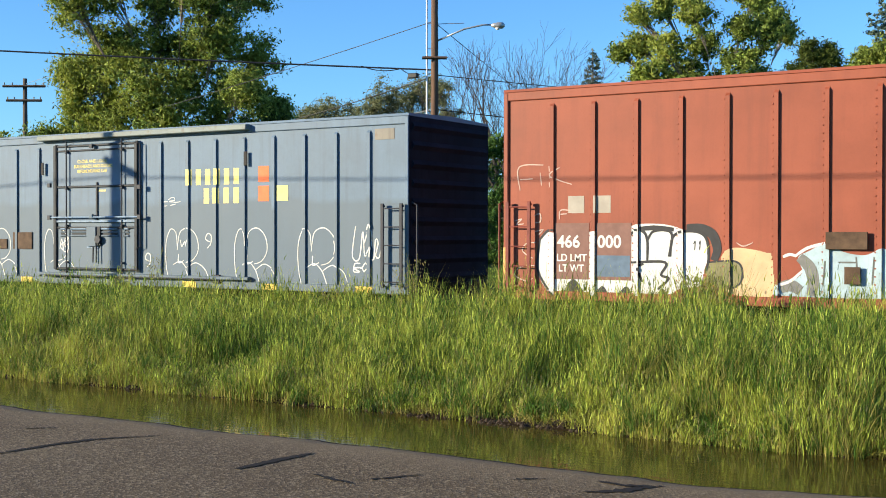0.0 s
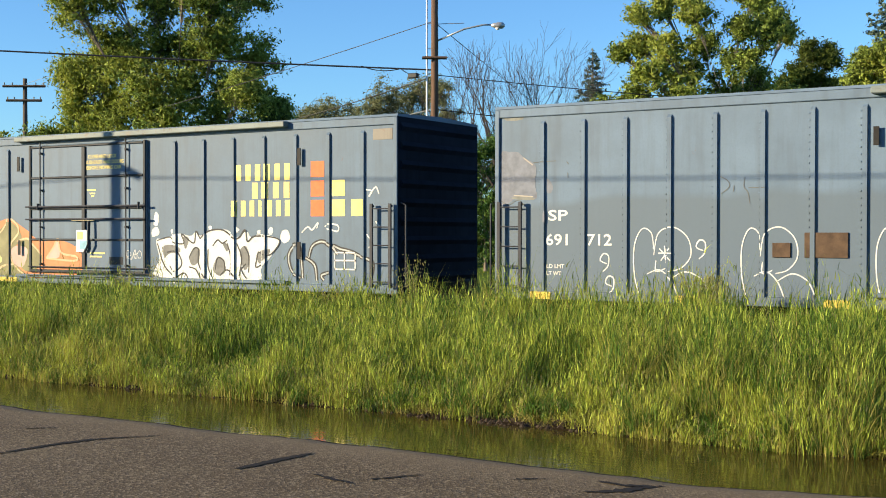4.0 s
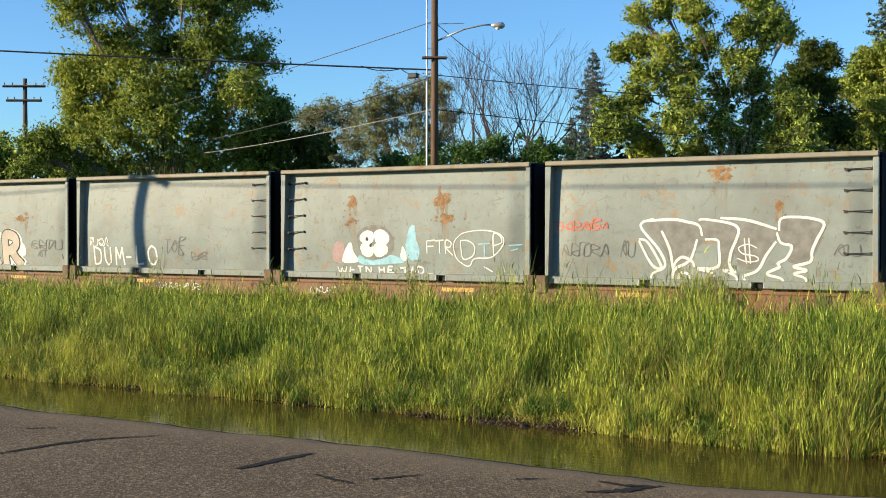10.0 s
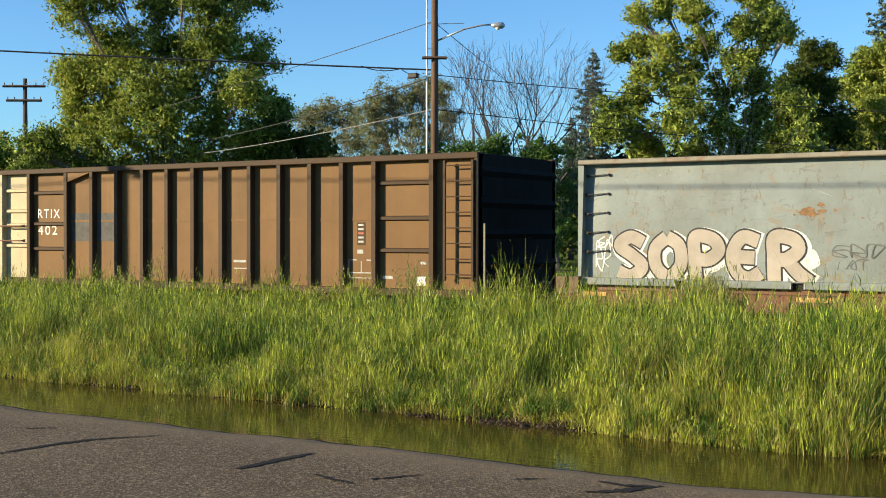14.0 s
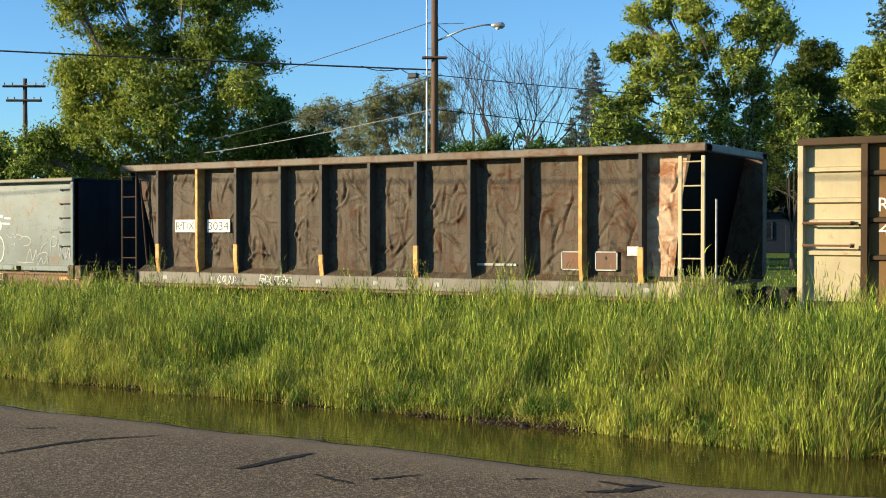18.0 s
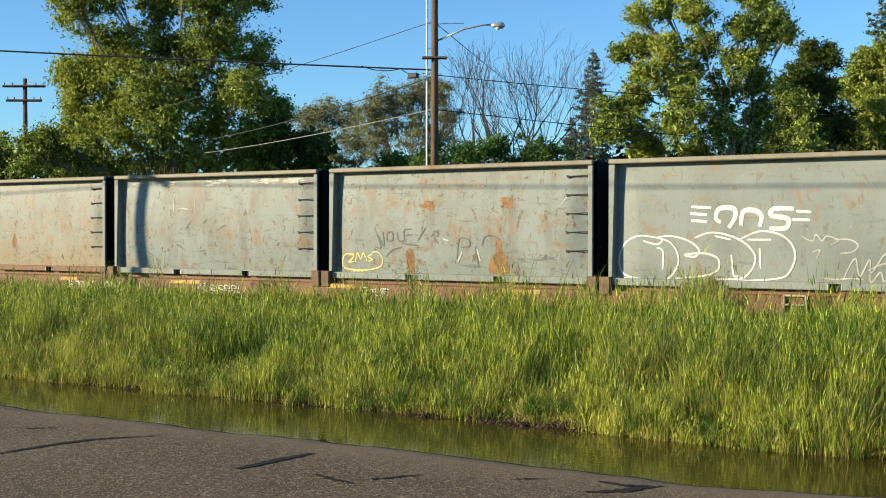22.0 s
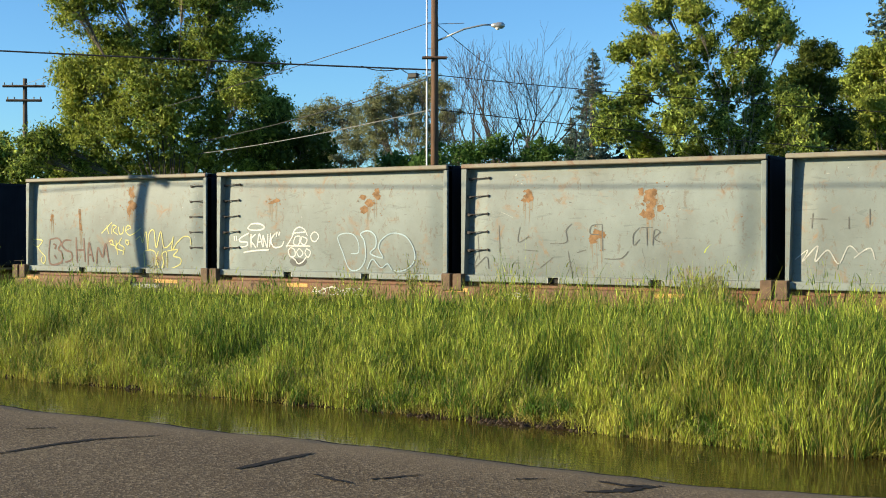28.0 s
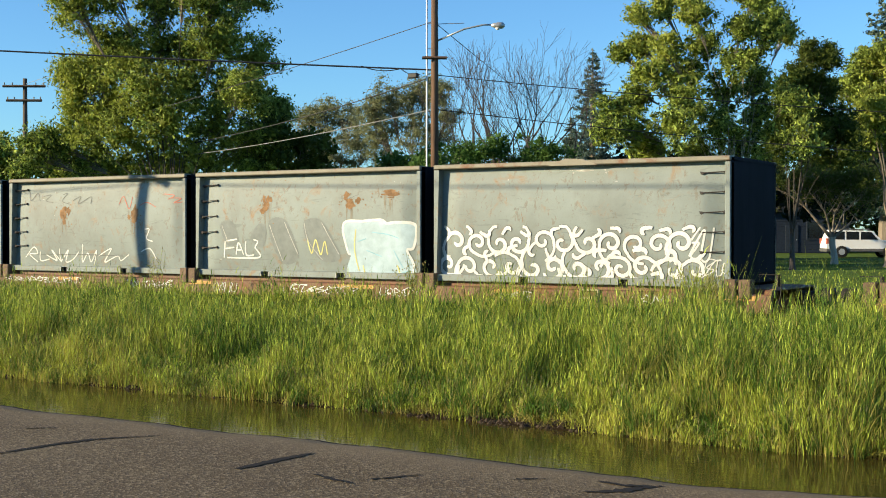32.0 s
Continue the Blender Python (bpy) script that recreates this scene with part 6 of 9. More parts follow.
    for p, q, words in ((-108.48, -107.86, "RTIX"), (-107.51, -106.85, "3034")):
        part("number_board", Geo().box(p - xc, q - xc, y - 0.004, y + 0.03, 1.83, 2.11), WHITE, car, "white number board, scuffed")
        letters(car, words, p - xc + 0.04, y - 0.002, 1.88, 0.18, SPRAY_BLACK, -0.004, width=q - p - 0.08)
    for p, q in ((-98.8, -98.4), (-98.12, -97.68)):
        f = Geo()
        for u0, u1, v0, v1 in ((p, q, 1.14, 1.165), (p, q, 1.465, 1.49), (p, p + 0.025, 1.14, 1.49), (q - 0.025, q, 1.14, 1.49)):
            f.box(u0 - xc, u1 - xc, y, y + 0.02, v0, v1)
        part("stencil_frame", f, PALE, car)
        part("rust_panel", Geo().box(p - xc + 0.025, q - xc - 0.025, y + 0.006, y + 0.02, 1.165, 1.465), RUST_SILL, car)
    part("stencil", Geo().box(-100.6 - xc, -99.75 - xc, y + 0.02, y + 0.024, 1.20, 1.245), PALE, car)
    part("paper_patch", Geo().box(-97.5 - xc, -97.25 - xc, y + 0.02, y + 0.024, 1.42, 1.58), WHITE, car)
    part("underframe", Geo().box(a + 0.1, b - 0.1, -0.6, 0.6, 0.35, 0.66, 0.03), BLACK, car)
    truck(car, a + 2.0), truck(car, b - 2.0)
    coupler(car, a, -1), coupler(car, b, 1)
    tags(car, Side(-hw + 0.04), [(-107.1 - xc, -106.5 - xc, 0.73, 0.90, 0.018, 5, 5), (-105.9 - xc, -105.0 - xc, 0.72, 0.92, 0.022, 6, 6)], SPRAY, "white tags on the sill")
    return car


dark_gondola()


# ---- flat cars with waste containers ----


def flat_car(x0, x1, label, seams, marks):
    xc = (x0 + x1) / 2
    car = rolling("flat_car", xc, label, "flat car", "cars of the train")
    a, b = x0 - xc, x1 - xc
    part("deck", Geo().box(a, b, -1.12, 1.12, 0.70, 0.875, 0.01), RUST_SILL, car)
    for s in (-1, 1):
        part("side_sill", Geo().box(a, b, min(s * 1.34, s * 1.22), max(s * 1.34, s * 1.10), 0.46, 0.785, 0.02), RUST_SILL, car, "rust-red side sill")
    r = random.Random(int(-x0))
    for k in range(7):
        x = a + 0.5 + k * (b - a - 1.6) / 6 + r.uniform(-0.3, 0.3)
        part("reflector_stripe", Geo().box(x, x + r.uniform(0.5, 0.95), -1.346, -1.338, 0.68, 0.755), AMBER, car, "orange-yellow reflective stripe")
    for x in seams:
        for dx in (-0.24, 0.02):
            part("corner_bracket", Geo().box(x - xc + dx, x - xc + dx + 0.21, -1.38, -1.16, 0.70, 1.03, 0.015), BRACKET, car, "brown steel container bracket")
    sx = b - 3.55                                       # pale foot step hung on the sill
    g = Geo()
    for u0, u1, v0, v1 in ((0.0, 0.03, 0.47, 0.80), (0.36, 0.39, 0.47, 0.80), (0.03, 0.36, 0.77, 0.80), (0.03, 0.36, 0.62, 0.65), (0.03, 0.36, 0.47, 0.50)):
        g.box(sx + u0, sx + u1, -1.40, -1.345, v0, v1, 0.006)
    part("foot_step", g, CREAM, car, "cream-painted foot step")
    g = Geo()
    for x0m, x1m, z0m, z1m, sd, n in marks:
        scribble(g, Side(-1.34), x0m - xc, x1m - xc, z0m, z1m, 0.02, sd, n)
    part("graffiti", g, SPRAY, car, "small white tags on the sill")
    part("centre_sill", Geo().box(a + 0.1, b - 0.1, -0.4, 0.4, 0.3, 0.8, 0.03), BLACK, car)
    for s, x in ((-1, a), (1, b)):
        part("end_sill", Geo().box(min(x, x - s * 0.15), max(x, x - s * 0.15), -1.3, 1.3, 0.5, 0.86, 0.02), RUST_SILL, car)
        g = Geo().tube([(x + s * 0.05, -1.25, 0.5), (x + s * 0.12, -1.25, 0.8), (x + s * 0.12, -1.25, 1.12), (x - s * 0.25, -1.25, 1.12), (x - s * 0.25, -1.25, 0.86)], 0.010, 6)
        part("end_handrail", g, BLACK, car)
        part("hand_brake", Geo().tube([(x - s * 0.1, -0.7, 0.9), (x - s * 0.1, -0.7, 1.1)], 0.04, 6), BLACK, car)
    truck(car, a + 2.2), truck(car, b - 2.2)
    coupler(car, a, -1), coupler(car, b, 1)
    return car


def container(x1, rungs="right", label="", length=6.02, z1=3.15, skin_paint=None, bulge=0.12, rail_paint=None):
    """An open steel waste container: frame of posts and rails, recessed side sheet, five foot rungs, fork pockets."""
    x0 = x1 - length
    xc = (x0 + x1) / 2
    box = rolling("waste_container", xc, label, "container", "waste containers on the train")
    a, b, z0, hw = -length / 2, length / 2, 0.88, 1.25
    skin = hw - 0.085
    side = Side(-hw + 0.145, bow=(bulge, b - 0.06, z0 + 0.06, z1 - 0.15))
    g = Geo()
    g.smooth = True
    nx, nz = 120, 34
    for j in range(nz + 1):
        for i in range(nx + 1):
            x, z = a + 0.04 + (b - a - 0.08) * i / nx, z0 + 0.06 + (z1 - z0 - 0.10) * j / nz
            g.v.append((x, side.at(x, z), z))
    g.f = [(j * (nx + 1) + i, j * (nx + 1) + i + 1, (j + 1) * (nx + 1) + i + 1, (j + 1) * (nx + 1) + i) for j in range(nz) for i in range(nx)]
    part("side_sheet", g, skin_paint or GREY, box, "bulging steel side sheet")
    part("far_sheet", Geo().box(a, b, skin, hw, z0, z1 - 0.02, 0.01), GREY, box)
    part("top_rail", Geo().box(a, b, -hw - 0.045, -hw + 0.17, z1 - 0.085, z1, 0.015), GREY_RIM, box, "scuffed grey top rim")
    part("far_rail", Geo().box(a, b, skin - 0.03, hw + 0.035, z1 - 0.10, z1, 0.018), GREY_RIM, box)
    for p, q in ((a, -1.12), (-0.92, 0.92), (1.12, b)):
        part("bottom_rail", Geo().box(p, q, -hw - 0.005, -hw + 0.16, z0, z0 + 0.13, 0.012), rail_paint or GREY, box)
    part("rail_lip", Geo().box(a + 0.1, b - 0.1, -hw + 0.002, -hw + 0.155, z0 + 0.108, z0 + 0.128), rail_paint or GREY, box)
    g = Geo().prism([(a, z0), (a + 0.06, z0), (a + 0.115, z1 - 0.1), (a, z1 - 0.1)], -hw - 0.02, -hw + 0.16)
    part("left_post", g, GREY, box)
    part("right_post", Geo().box(b - 0.10, b, -hw - 0.02, -hw + 0.16, z0, z1 - 0.1, 0.012), GREY, box)
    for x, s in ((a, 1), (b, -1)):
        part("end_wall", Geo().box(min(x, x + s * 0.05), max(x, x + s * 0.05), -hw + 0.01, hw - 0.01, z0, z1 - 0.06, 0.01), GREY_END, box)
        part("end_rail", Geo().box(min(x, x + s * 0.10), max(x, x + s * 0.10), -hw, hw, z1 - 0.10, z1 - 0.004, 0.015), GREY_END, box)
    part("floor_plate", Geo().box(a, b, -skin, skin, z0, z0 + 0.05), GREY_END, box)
    for fx in (-1.02, 1.02):
        # black plate behind the rail gap paints the shade inside the opening
        part("fork_pocket", Geo().box(fx - 0.10, fx + 0.10, -skin - 0.004, -skin + 0.03, z0 + 0.0, z0 + 0.105), BLACK, box, "fork pocket opening, its dark inside painted as a black plate")
        for e in (-0.125, 0.105):
            part("pocket_mark", Geo().box(fx + e, fx + e + 0.02, -hw - 0.012, -hw - 0.004, z0 + 0.005, z0 + 0.1), PALE, box)
    if rungs:
        for k in range(5):
            z = 1.50 + k * 0.345
            x = b - 0.55 if rungs == "right" else a + 0.14
            g = Geo()
            y = side.at(x + 0.25, z)
            g.tube([(x + 0.02, y - 0.05, z - 0.015), (x + 0.42, y - 0.05, z)], 0.011, 6)
            g.prism([(x - 0.035, z + 0.012), (x + 0.05, z - 0.002), (x + 0.05, z - 0.022), (x + 0.01, z - 0.05), (x - 0.02, z - 0.04)], y - 0.056, y + 0.06)
            g.prism([(x + 0.385, z - 0.008), (x + 0.425, z + 0.022), (x + 0.44, z + 0.01), (x + 0.435, z - 0.025), (x + 0.41, z - 0.03)], y - 0.056, y + 0.06)
            part("rung", g, SHADOW_STEEL, box)
    return box, side, -xc


PITCH = 6.336
SETS = []
for right, rungs in ((-53.64, ("right", "left", "right", "left")), (-112.03, ("right", "right", "right", "right")),
                     (-139.45, ("right", "left", "left", "right")), (-167.11, ("right", "left", "left", "right"))):
    row = []
    for k in range(4):
        row.append(container(right - PITCH * k, rungs[k], "open grey steel waste container, " + ("rust-stained and tagged" if right == -112.03 and k else "scuffed and tagged"), skin_paint=(None, GREY_WORN, GREY_WORN, GREY_TAN)[k] if right == -112.03 else None, rail_paint=RUST_SILL if right == -112.03 and k == 3 else None, bulge=(0.09, 0.08, 0.11, 0.07, 0.10)[(k + len(SETS) * 3) % 5]))
    SETS.append(row)
    end = right - PITCH * 3 - 6.02
    n = len(SETS)
    fc = flat_car(end - 0.35, right + 0.75, "long flat car with rust-red sills carrying four containers", [right - PITCH * k + 0.16 for k in range(5)],
             ((right - 11.5, right - 10.8, 0.56, 0.70, n, 4), (right - 16.0, right - 14.6, 0.54, 0.70, n + 9, 7)) if n != 4 else
             ((-168.9, -168.2, 0.56, 0.72, 1, 4), (-171.6, -170.9, 0.56, 0.72, 2, 4), (-174.4, -173.4, 0.56, 0.72, 3, 6), (-176.9, -174.9, 0.56, 0.72, 4, 9), (-178.9, -178.2, 0.54, 0.74, 5, 4), (-181.6, -180.1, 0.54, 0.72, 6, 8), (-185.9, -183.0, 0.62, 0.74, 7, 12)))
    fx = -(end - 0.35 + right + 0.75) / 2
    if n == 2:
        letters(fc, "RTIX 1001", -132.2 + fx, -1.342, 0.50, 0.17, WHITE, 0.004, width=1.75)
    if n == 3:
        part("number_board", Geo().box(-160.85 + fx, -159.75 + fx, -1.352, -1.341, 0.50, 0.68), SPRAY_BLACK, fc, "black number board")
        part("number_bar", Geo().box(-160.75 + fx, -159.85 + fx, -1.356, -1.352, 0.55, 0.64), PALE, fc)


# ---- markings and spray paint on the box cars ----
PANEL_BLUE = plain("blue_grey_patch", (0.10, 0.145, 0.20), 0.7, vary=0.2)
SPRAY_FADED = plain("faded_cream_spray", (0.34, 0.30, 0.25), 0.6, vary=0.2, scale=2.0)
SPRAY_CREAM = plain("cream_spray_paint", (0.52, 0.37, 0.21), 0.6, vary=0.2, scale=2.0)
RUST_PATCH = plain("rust_bloom", (0.215, 0.125, 0.065), 0.85, vary=0.4, scale=9.0)
RUST_HALO = plain("faint_rust_stain", (0.205, 0.185, 0.145), 0.8, vary=0.2, scale=5.0)
SCRUBBED = plain("scrubbed_grey_spray", (0.165, 0.185, 0.178), 0.7, vary=0.15)
PINK_HAZE = plain("pink_spray_haze", (0.155, 0.168, 0.198), 0.6, vary=0.25)
TAN_SMUDGE = plain("tan_smudge", (0.18, 0.185, 0.165), 0.6, vary=0.25)
SCUFF = plain("bare_scuffed_paint", (0.35, 0.35, 0.325), 0.6, vary=0.3)


def shifted(rows, o):
    return [(a + o, b + o, *rest) for a, b, *rest in rows]


def rect(car, side, x0, x1, z0, z1, material, name, label="", lift=0.005, cell=0.04):
    g = Geo()
    fill(g, side, [(x0, z0), (x1, z0), (x1, z1), (x0, z1)], lift, cell)
    return part(name, g, material, car, label)


def plate(car, x0, x1, y, z0, z1, material, name, label="", thick=0.02):
    return part(name, Geo().box(x0, x1, y - thick, y, z0, z1, 0.004), material, car, label)


# red car
rs = red_side
fills(red, rs, SPRAY, 0.0034, "fat white letters outlined in black", [[(-8.14, 1.71), (-8.0, 1.84), (-7.56, 1.78), (-7.13, 1.84), (-6.36, 1.94), (-6.16, 1.98), (-5.69, 1.97), (-5.3, 1.87), (-5.04, 1.84), (-4.91, 1.69), (-4.91, 1.41), (-4.98, 1.17), (-5.04, 0.92), (-5.43, 0.85), (-5.69, 0.71), (-6.16, 0.72), (-6.84, 0.7), (-7.77, 0.68), (-8.07, 0.86), (-8.18, 1.18), (-8.18, 1.51)]])
lines(red, rs, SPRAY_BLACK, 0.05, "black outline of fat white letters", [[(-8.14, 1.7), (-8.19, 1.18), (-8.03, 0.86), (-7.85, 0.68)], [(-8.14, 1.7), (-7.98, 1.86), (-7.85, 1.87)], [(-6.33, 1.78), (-6.26, 1.87), (-6.09, 1.84), (-6.02, 1.68), (-6.02, 1.34)], [(-6.02, 1.68), (-5.92, 1.84), (-5.69, 1.87), (-5.56, 1.78), (-5.62, 1.41)], [(-5.59, 1.41), (-5.56, 1.72), (-5.4, 1.84), (-5.1, 1.84), (-4.94, 1.72), (-4.9, 1.41), (-4.94, 1.17)], [(-6.33, 1.3), (-5.69, 1.31), (-5.76, 1.09), (-5.62, 1.03), (-5.82, 0.84)], [(-6.12, 0.96), (-6.19, 1.21), (-6.09, 1.28)]], 0.006)
lines(red, rs, SPRAY_BLACK, 0.17, "black shade beside the letters", [[(-5.3, 1.91), (-5.04, 1.9), (-4.85, 1.81), (-4.77, 1.66), (-4.75, 1.51), (-4.81, 1.35)]], 0.0052)
lines(red, rs, SPRAY_BLACK, 0.09, "black shade above the letters", [[(-6.19, 1.89), (-5.89, 1.91), (-5.53, 1.88)]], 0.0045)
fills(red, rs, SPRAY_BLACK, 0.0052, "black wedge under the letters", [[(-7.66, 0.68), (-7.46, 0.99), (-7.25, 0.69)], [(-7.02, 0.7), (-6.88, 0.88), (-6.77, 0.71)], [(-6.57, 0.71), (-6.42, 0.88), (-6.31, 0.72)], [(-5.83, 0.73), (-5.74, 0.86), (-5.64, 0.74)]])
lines(red, rs, SPRAY_BLACK, 0.018, "thin black tag", [[(-5.17, 1.63), (-5.14, 1.69), (-5.15, 1.53)], [(-5.07, 1.63), (-5.05, 1.69), (-5.06, 1.53)], [(-5.39, 0.91), (-5.3, 1.1), (-5.2, 0.98), (-5.1, 1.07), (-5.04, 0.98), (-4.78, 1.17)]], 0.0064)
fills(red, rs, SPRAY_CREAM, 0.0038, "cream spray shape", [[(-4.69, 1.17), (-4.66, 1.45), (-4.47, 1.57), (-4.16, 1.55), (-3.89, 1.49), (-3.8, 1.42), (-3.8, 0.78), (-4.41, 0.77), (-4.66, 0.93)]])
fills(red, rs, SPRAY_OLIVE, 0.0044, "olive spray patch", [[(-4.9, 1.3), (-4.47, 1.35), (-4.32, 1.23), (-4.35, 0.94), (-4.66, 0.87), (-4.9, 1.05)]])
lines(red, rs, SPRAY_BLACK, 0.035, "black outline of an olive patch", [[(-4.91, 1.32), (-4.47, 1.35), (-4.32, 1.24), (-4.33, 1.0), (-4.47, 0.89)]], 0.006)
fills(red, rs, SPRAY_SKY, 0.0036, "pale blue letters with grey shading", [[(-3.73, 0.79), (-3.73, 0.95), (-3.5, 1.03), (-3.3, 1.17), (-3.37, 1.42), (-3.21, 1.52), (-2.89, 1.66), (-2.64, 1.52), (-2.3, 1.47), (-2.02, 1.58), (-1.81, 1.44), (-1.54, 1.56), (-1.22, 1.45), (-1.22, 0.85)]])
lines(red, rs, GREY_PATCH, 0.2, "grey shade of pale letters", [[(-3.35, 1.43), (-3.18, 1.26), (-3.12, 1.02), (-3.16, 0.8)], [(-3.71, 0.89), (-3.5, 0.96), (-3.32, 0.87)]], 0.0046)
lines(red, rs, SPRAY, 0.05, "white edge of pale letters", [[(-3.41, 1.45), (-3.21, 1.58), (-2.92, 1.66)], [(-3.73, 0.95), (-3.5, 1.03), (-3.3, 1.2)], [(-3.62, 1.43), (-3.5, 1.47), (-3.4, 1.44)]], 0.006)
lines(red, rs, SPRAY_DIM, 0.03, "dark line in pale letters", [[(-2.92, 1.37), (-2.95, 0.97)], [(-2.72, 1.35), (-2.44, 1.35)], [(-2.44, 1.44), (-2.41, 0.98)], [(-2.16, 1.44), (-2.19, 0.99)], [(-1.97, 1.44), (-1.81, 1.22), (-1.86, 0.88)]], 0.006)
lines(red, rs, SPRAY_PINK, 0.022, "thin pinkish-white tag", [[(-8.56, 2.61), (-8.58, 3.04), (-8.07, 3.07)], [(-8.56, 2.81), (-8.29, 2.82)], [(-8.14, 2.93), (-8.11, 2.69)], [(-7.96, 3.06), (-7.92, 2.66)], [(-7.74, 3.02), (-7.92, 2.86), (-7.49, 2.7)], [(-8.23, 1.65), (-8.44, 1.61), (-8.5, 1.48), (-8.29, 1.35)], [(-8.25, 1.22), (-8.56, 1.18), (-8.67, 1.04), (-8.44, 0.93), (-8.29, 0.98)], [(-8.67, 2.04), (-8.52, 2.08), (-8.63, 1.98), (-8.48, 1.99)], [(-8.26, 2.14), (-8.14, 2.17), (-8.13, 2.03), (-8.24, 2.01)], [(-8.25, 1.84), (-8.07, 1.88), (-8.18, 1.78)], [(-7.74, 2.07), (-7.72, 2.23), (-7.52, 2.23)], [(-7.72, 2.16), (-7.59, 2.17)], [(-4.41, 1.66), (-4.29, 1.6), (-4.13, 1.66)]], 0.006)
for k, (p, q) in enumerate(((-10.43, -9.74), (-9.60, -8.92))):
    rect(red, rs, p + ro, q + ro, 0.98, 2.0, PANEL_RED, "repaint_panel", "dull red repainted panel", 0.009)
rect(red, rs, -9.58 + ro, -8.94 + ro, 1.04, 1.42, PANEL_BLUE, "repaint_panel", "blue-grey painted-out data", 0.011)
for p in (-10.18, -9.66):
    blocks(red, rs, p + ro, p + 0.36 + ro, 2.18, 2.49, 1, SPRAY_FADED, "faded white mark", gap=0.1)
letters(red, "466", -10.38 + ro, rs.y - 0.008, 1.56, 0.22, WHITE, 0.006, width=0.46)
letters(red, "000", -9.57 + ro, rs.y - 0.008, 1.56, 0.22, WHITE, 0.006, width=0.46)
letters(red, "LD LMT", -10.38 + ro, rs.y - 0.008, 1.31, 0.13, WHITE, 0.003, width=0.60)
letters(red, "LT WT", -10.34 + ro, rs.y - 0.008, 1.12, 0.13, WHITE, 0.003, width=0.50)
plate(red, -5.5 + ro, -4.84 + ro, rs.y - 0.06, 1.56, 1.84, BOARD, "route_board", "brown wooden route board", 0.03)
plate(red, -5.2 + ro, -4.95 + ro, rs.y - 0.06, 1.0, 1.28, BOARD, "route_board", "small brown board", 0.03)
plate(red, -11.49 + ro, -11.41 + ro, -1.56, 0.75, 1.55, AMBER, "corner_stripe", "", 0.004)

# blue car
s = blue_side
for x, w in ((-28.45, 1.45), (-26.5, 1.3), (-24.3, 1.25), (-20.25, 1.35), (-18.2, 1.25), (-16.45, 1.35)):
    g = Geo()
    throw(g, s, x + ao, 0.64, w, 1.28, 0.023)
    part("graffiti", g, SPRAY, blue, "thin white outlines of a hurried throw-up letter")
for x, z in ((-20.85, 1.15), (-29.05, 1.25), (-28.95, 0.85), (-19.0, 1.6), (-27.25, 1.5)):
    g = Geo()
    ribbon(g, s, smooth_path([(x + ao + 0.02, z - 0.12), (x + ao + 0.12, z - 0.02), (x + ao + 0.13, z + 0.16), (x + ao + 0.03, z + 0.2), (x + ao - 0.03, z + 0.08), (x + ao + 0.1, z + 0.02)], 0.03), 0.026)
    part("graffiti", g, SPRAY, blue, "small white spray curl")
tags(blue, s, shifted([(-15.05, -14.6, 1.25, 1.95, 0.03, 21, 2), (-14.6, -14.35, 1.3, 1.7, 0.03, 22, 2), (-15.0, -14.65, 1.0, 1.25, 0.03, 23, 2), (-23.7, -23.4, 1.4, 1.7, 0.025, 25, 2)], ao), SPRAY, "small white tags")
fills(blue, s, PINK_HAZE, 0.003, "faded pinkish spray cloud", [[(-8.71, 3.28), (-8.51, 3.33), (-8.32, 3.32), (-8.19, 3.2), (-8.04, 3.14), (-7.94, 3.02), (-7.97, 2.75), (-7.95, 2.45), (-8.31, 2.5), (-8.51, 2.38), (-8.71, 2.39)], [(-7.75, 2.81), (-7.67, 2.79), (-7.6, 2.67), (-7.64, 2.55), (-7.75, 2.59)], [(-7.78, 2.19), (-7.74, 2.24), (-7.75, 2.03), (-7.79, 2.04)]])
fills(blue, s, TAN_SMUDGE, 0.003, "tan stain by the roof corner", [[(-8.63, 4.09), (-8.24, 4.09), (-8.23, 3.93), (-8.61, 3.93)], [(-8.44, 2.49), (-8.19, 2.51), (-8.0, 2.47), (-8.01, 2.43), (-8.42, 2.45)]])
lines(blue, s, SPRAY_FADED, 0.022, "faint pale stroke", [[(-8.22, 3.22), (-8.01, 3.07)], [(-8.42, 2.52), (-8.01, 2.49)]])
lines(blue, s, SPRAY_DIM, 0.014, "faint dark tag", [[(-8.75, 2.46), (-8.54, 2.35), (-8.33, 2.43), (-8.19, 2.33)], [(-8.01, 3.12), (-7.54, 3.14)], [(-4.43, 2.78), (-4.31, 2.72), (-4.26, 2.61), (-4.41, 2.48)], [(-4.18, 2.62), (-4.19, 2.52)], [(-3.99, 2.76), (-4.01, 2.6), (-3.94, 2.5), (-3.91, 2.32)], [(-3.94, 2.58), (-3.64, 2.58)], [(-7.32, 3.12), (-7.28, 3.07)], [(-7.3, 2.92), (-7.29, 2.82)]])
lines(blue, s, SPRAY, 0.026, "white star scribble", [[(-5.42, 1.6), (-5.4, 1.31)], [(-5.54, 1.47), (-5.26, 1.47)], [(-5.52, 1.55), (-5.3, 1.34)], [(-5.49, 1.34), (-5.32, 1.56)]])
lines(blue, s, SPRAY, 0.018, "small white tag", [[(2.13, 2.51), (2.26, 2.52)], [(2.28, 2.56), (2.39, 2.61), (2.46, 2.6), (2.48, 2.55), (2.31, 2.52), (2.54, 2.5), (2.65, 2.52)], [(2.33, 2.43), (2.51, 2.46)], [(2.16, 2.42), (2.24, 2.42)]])
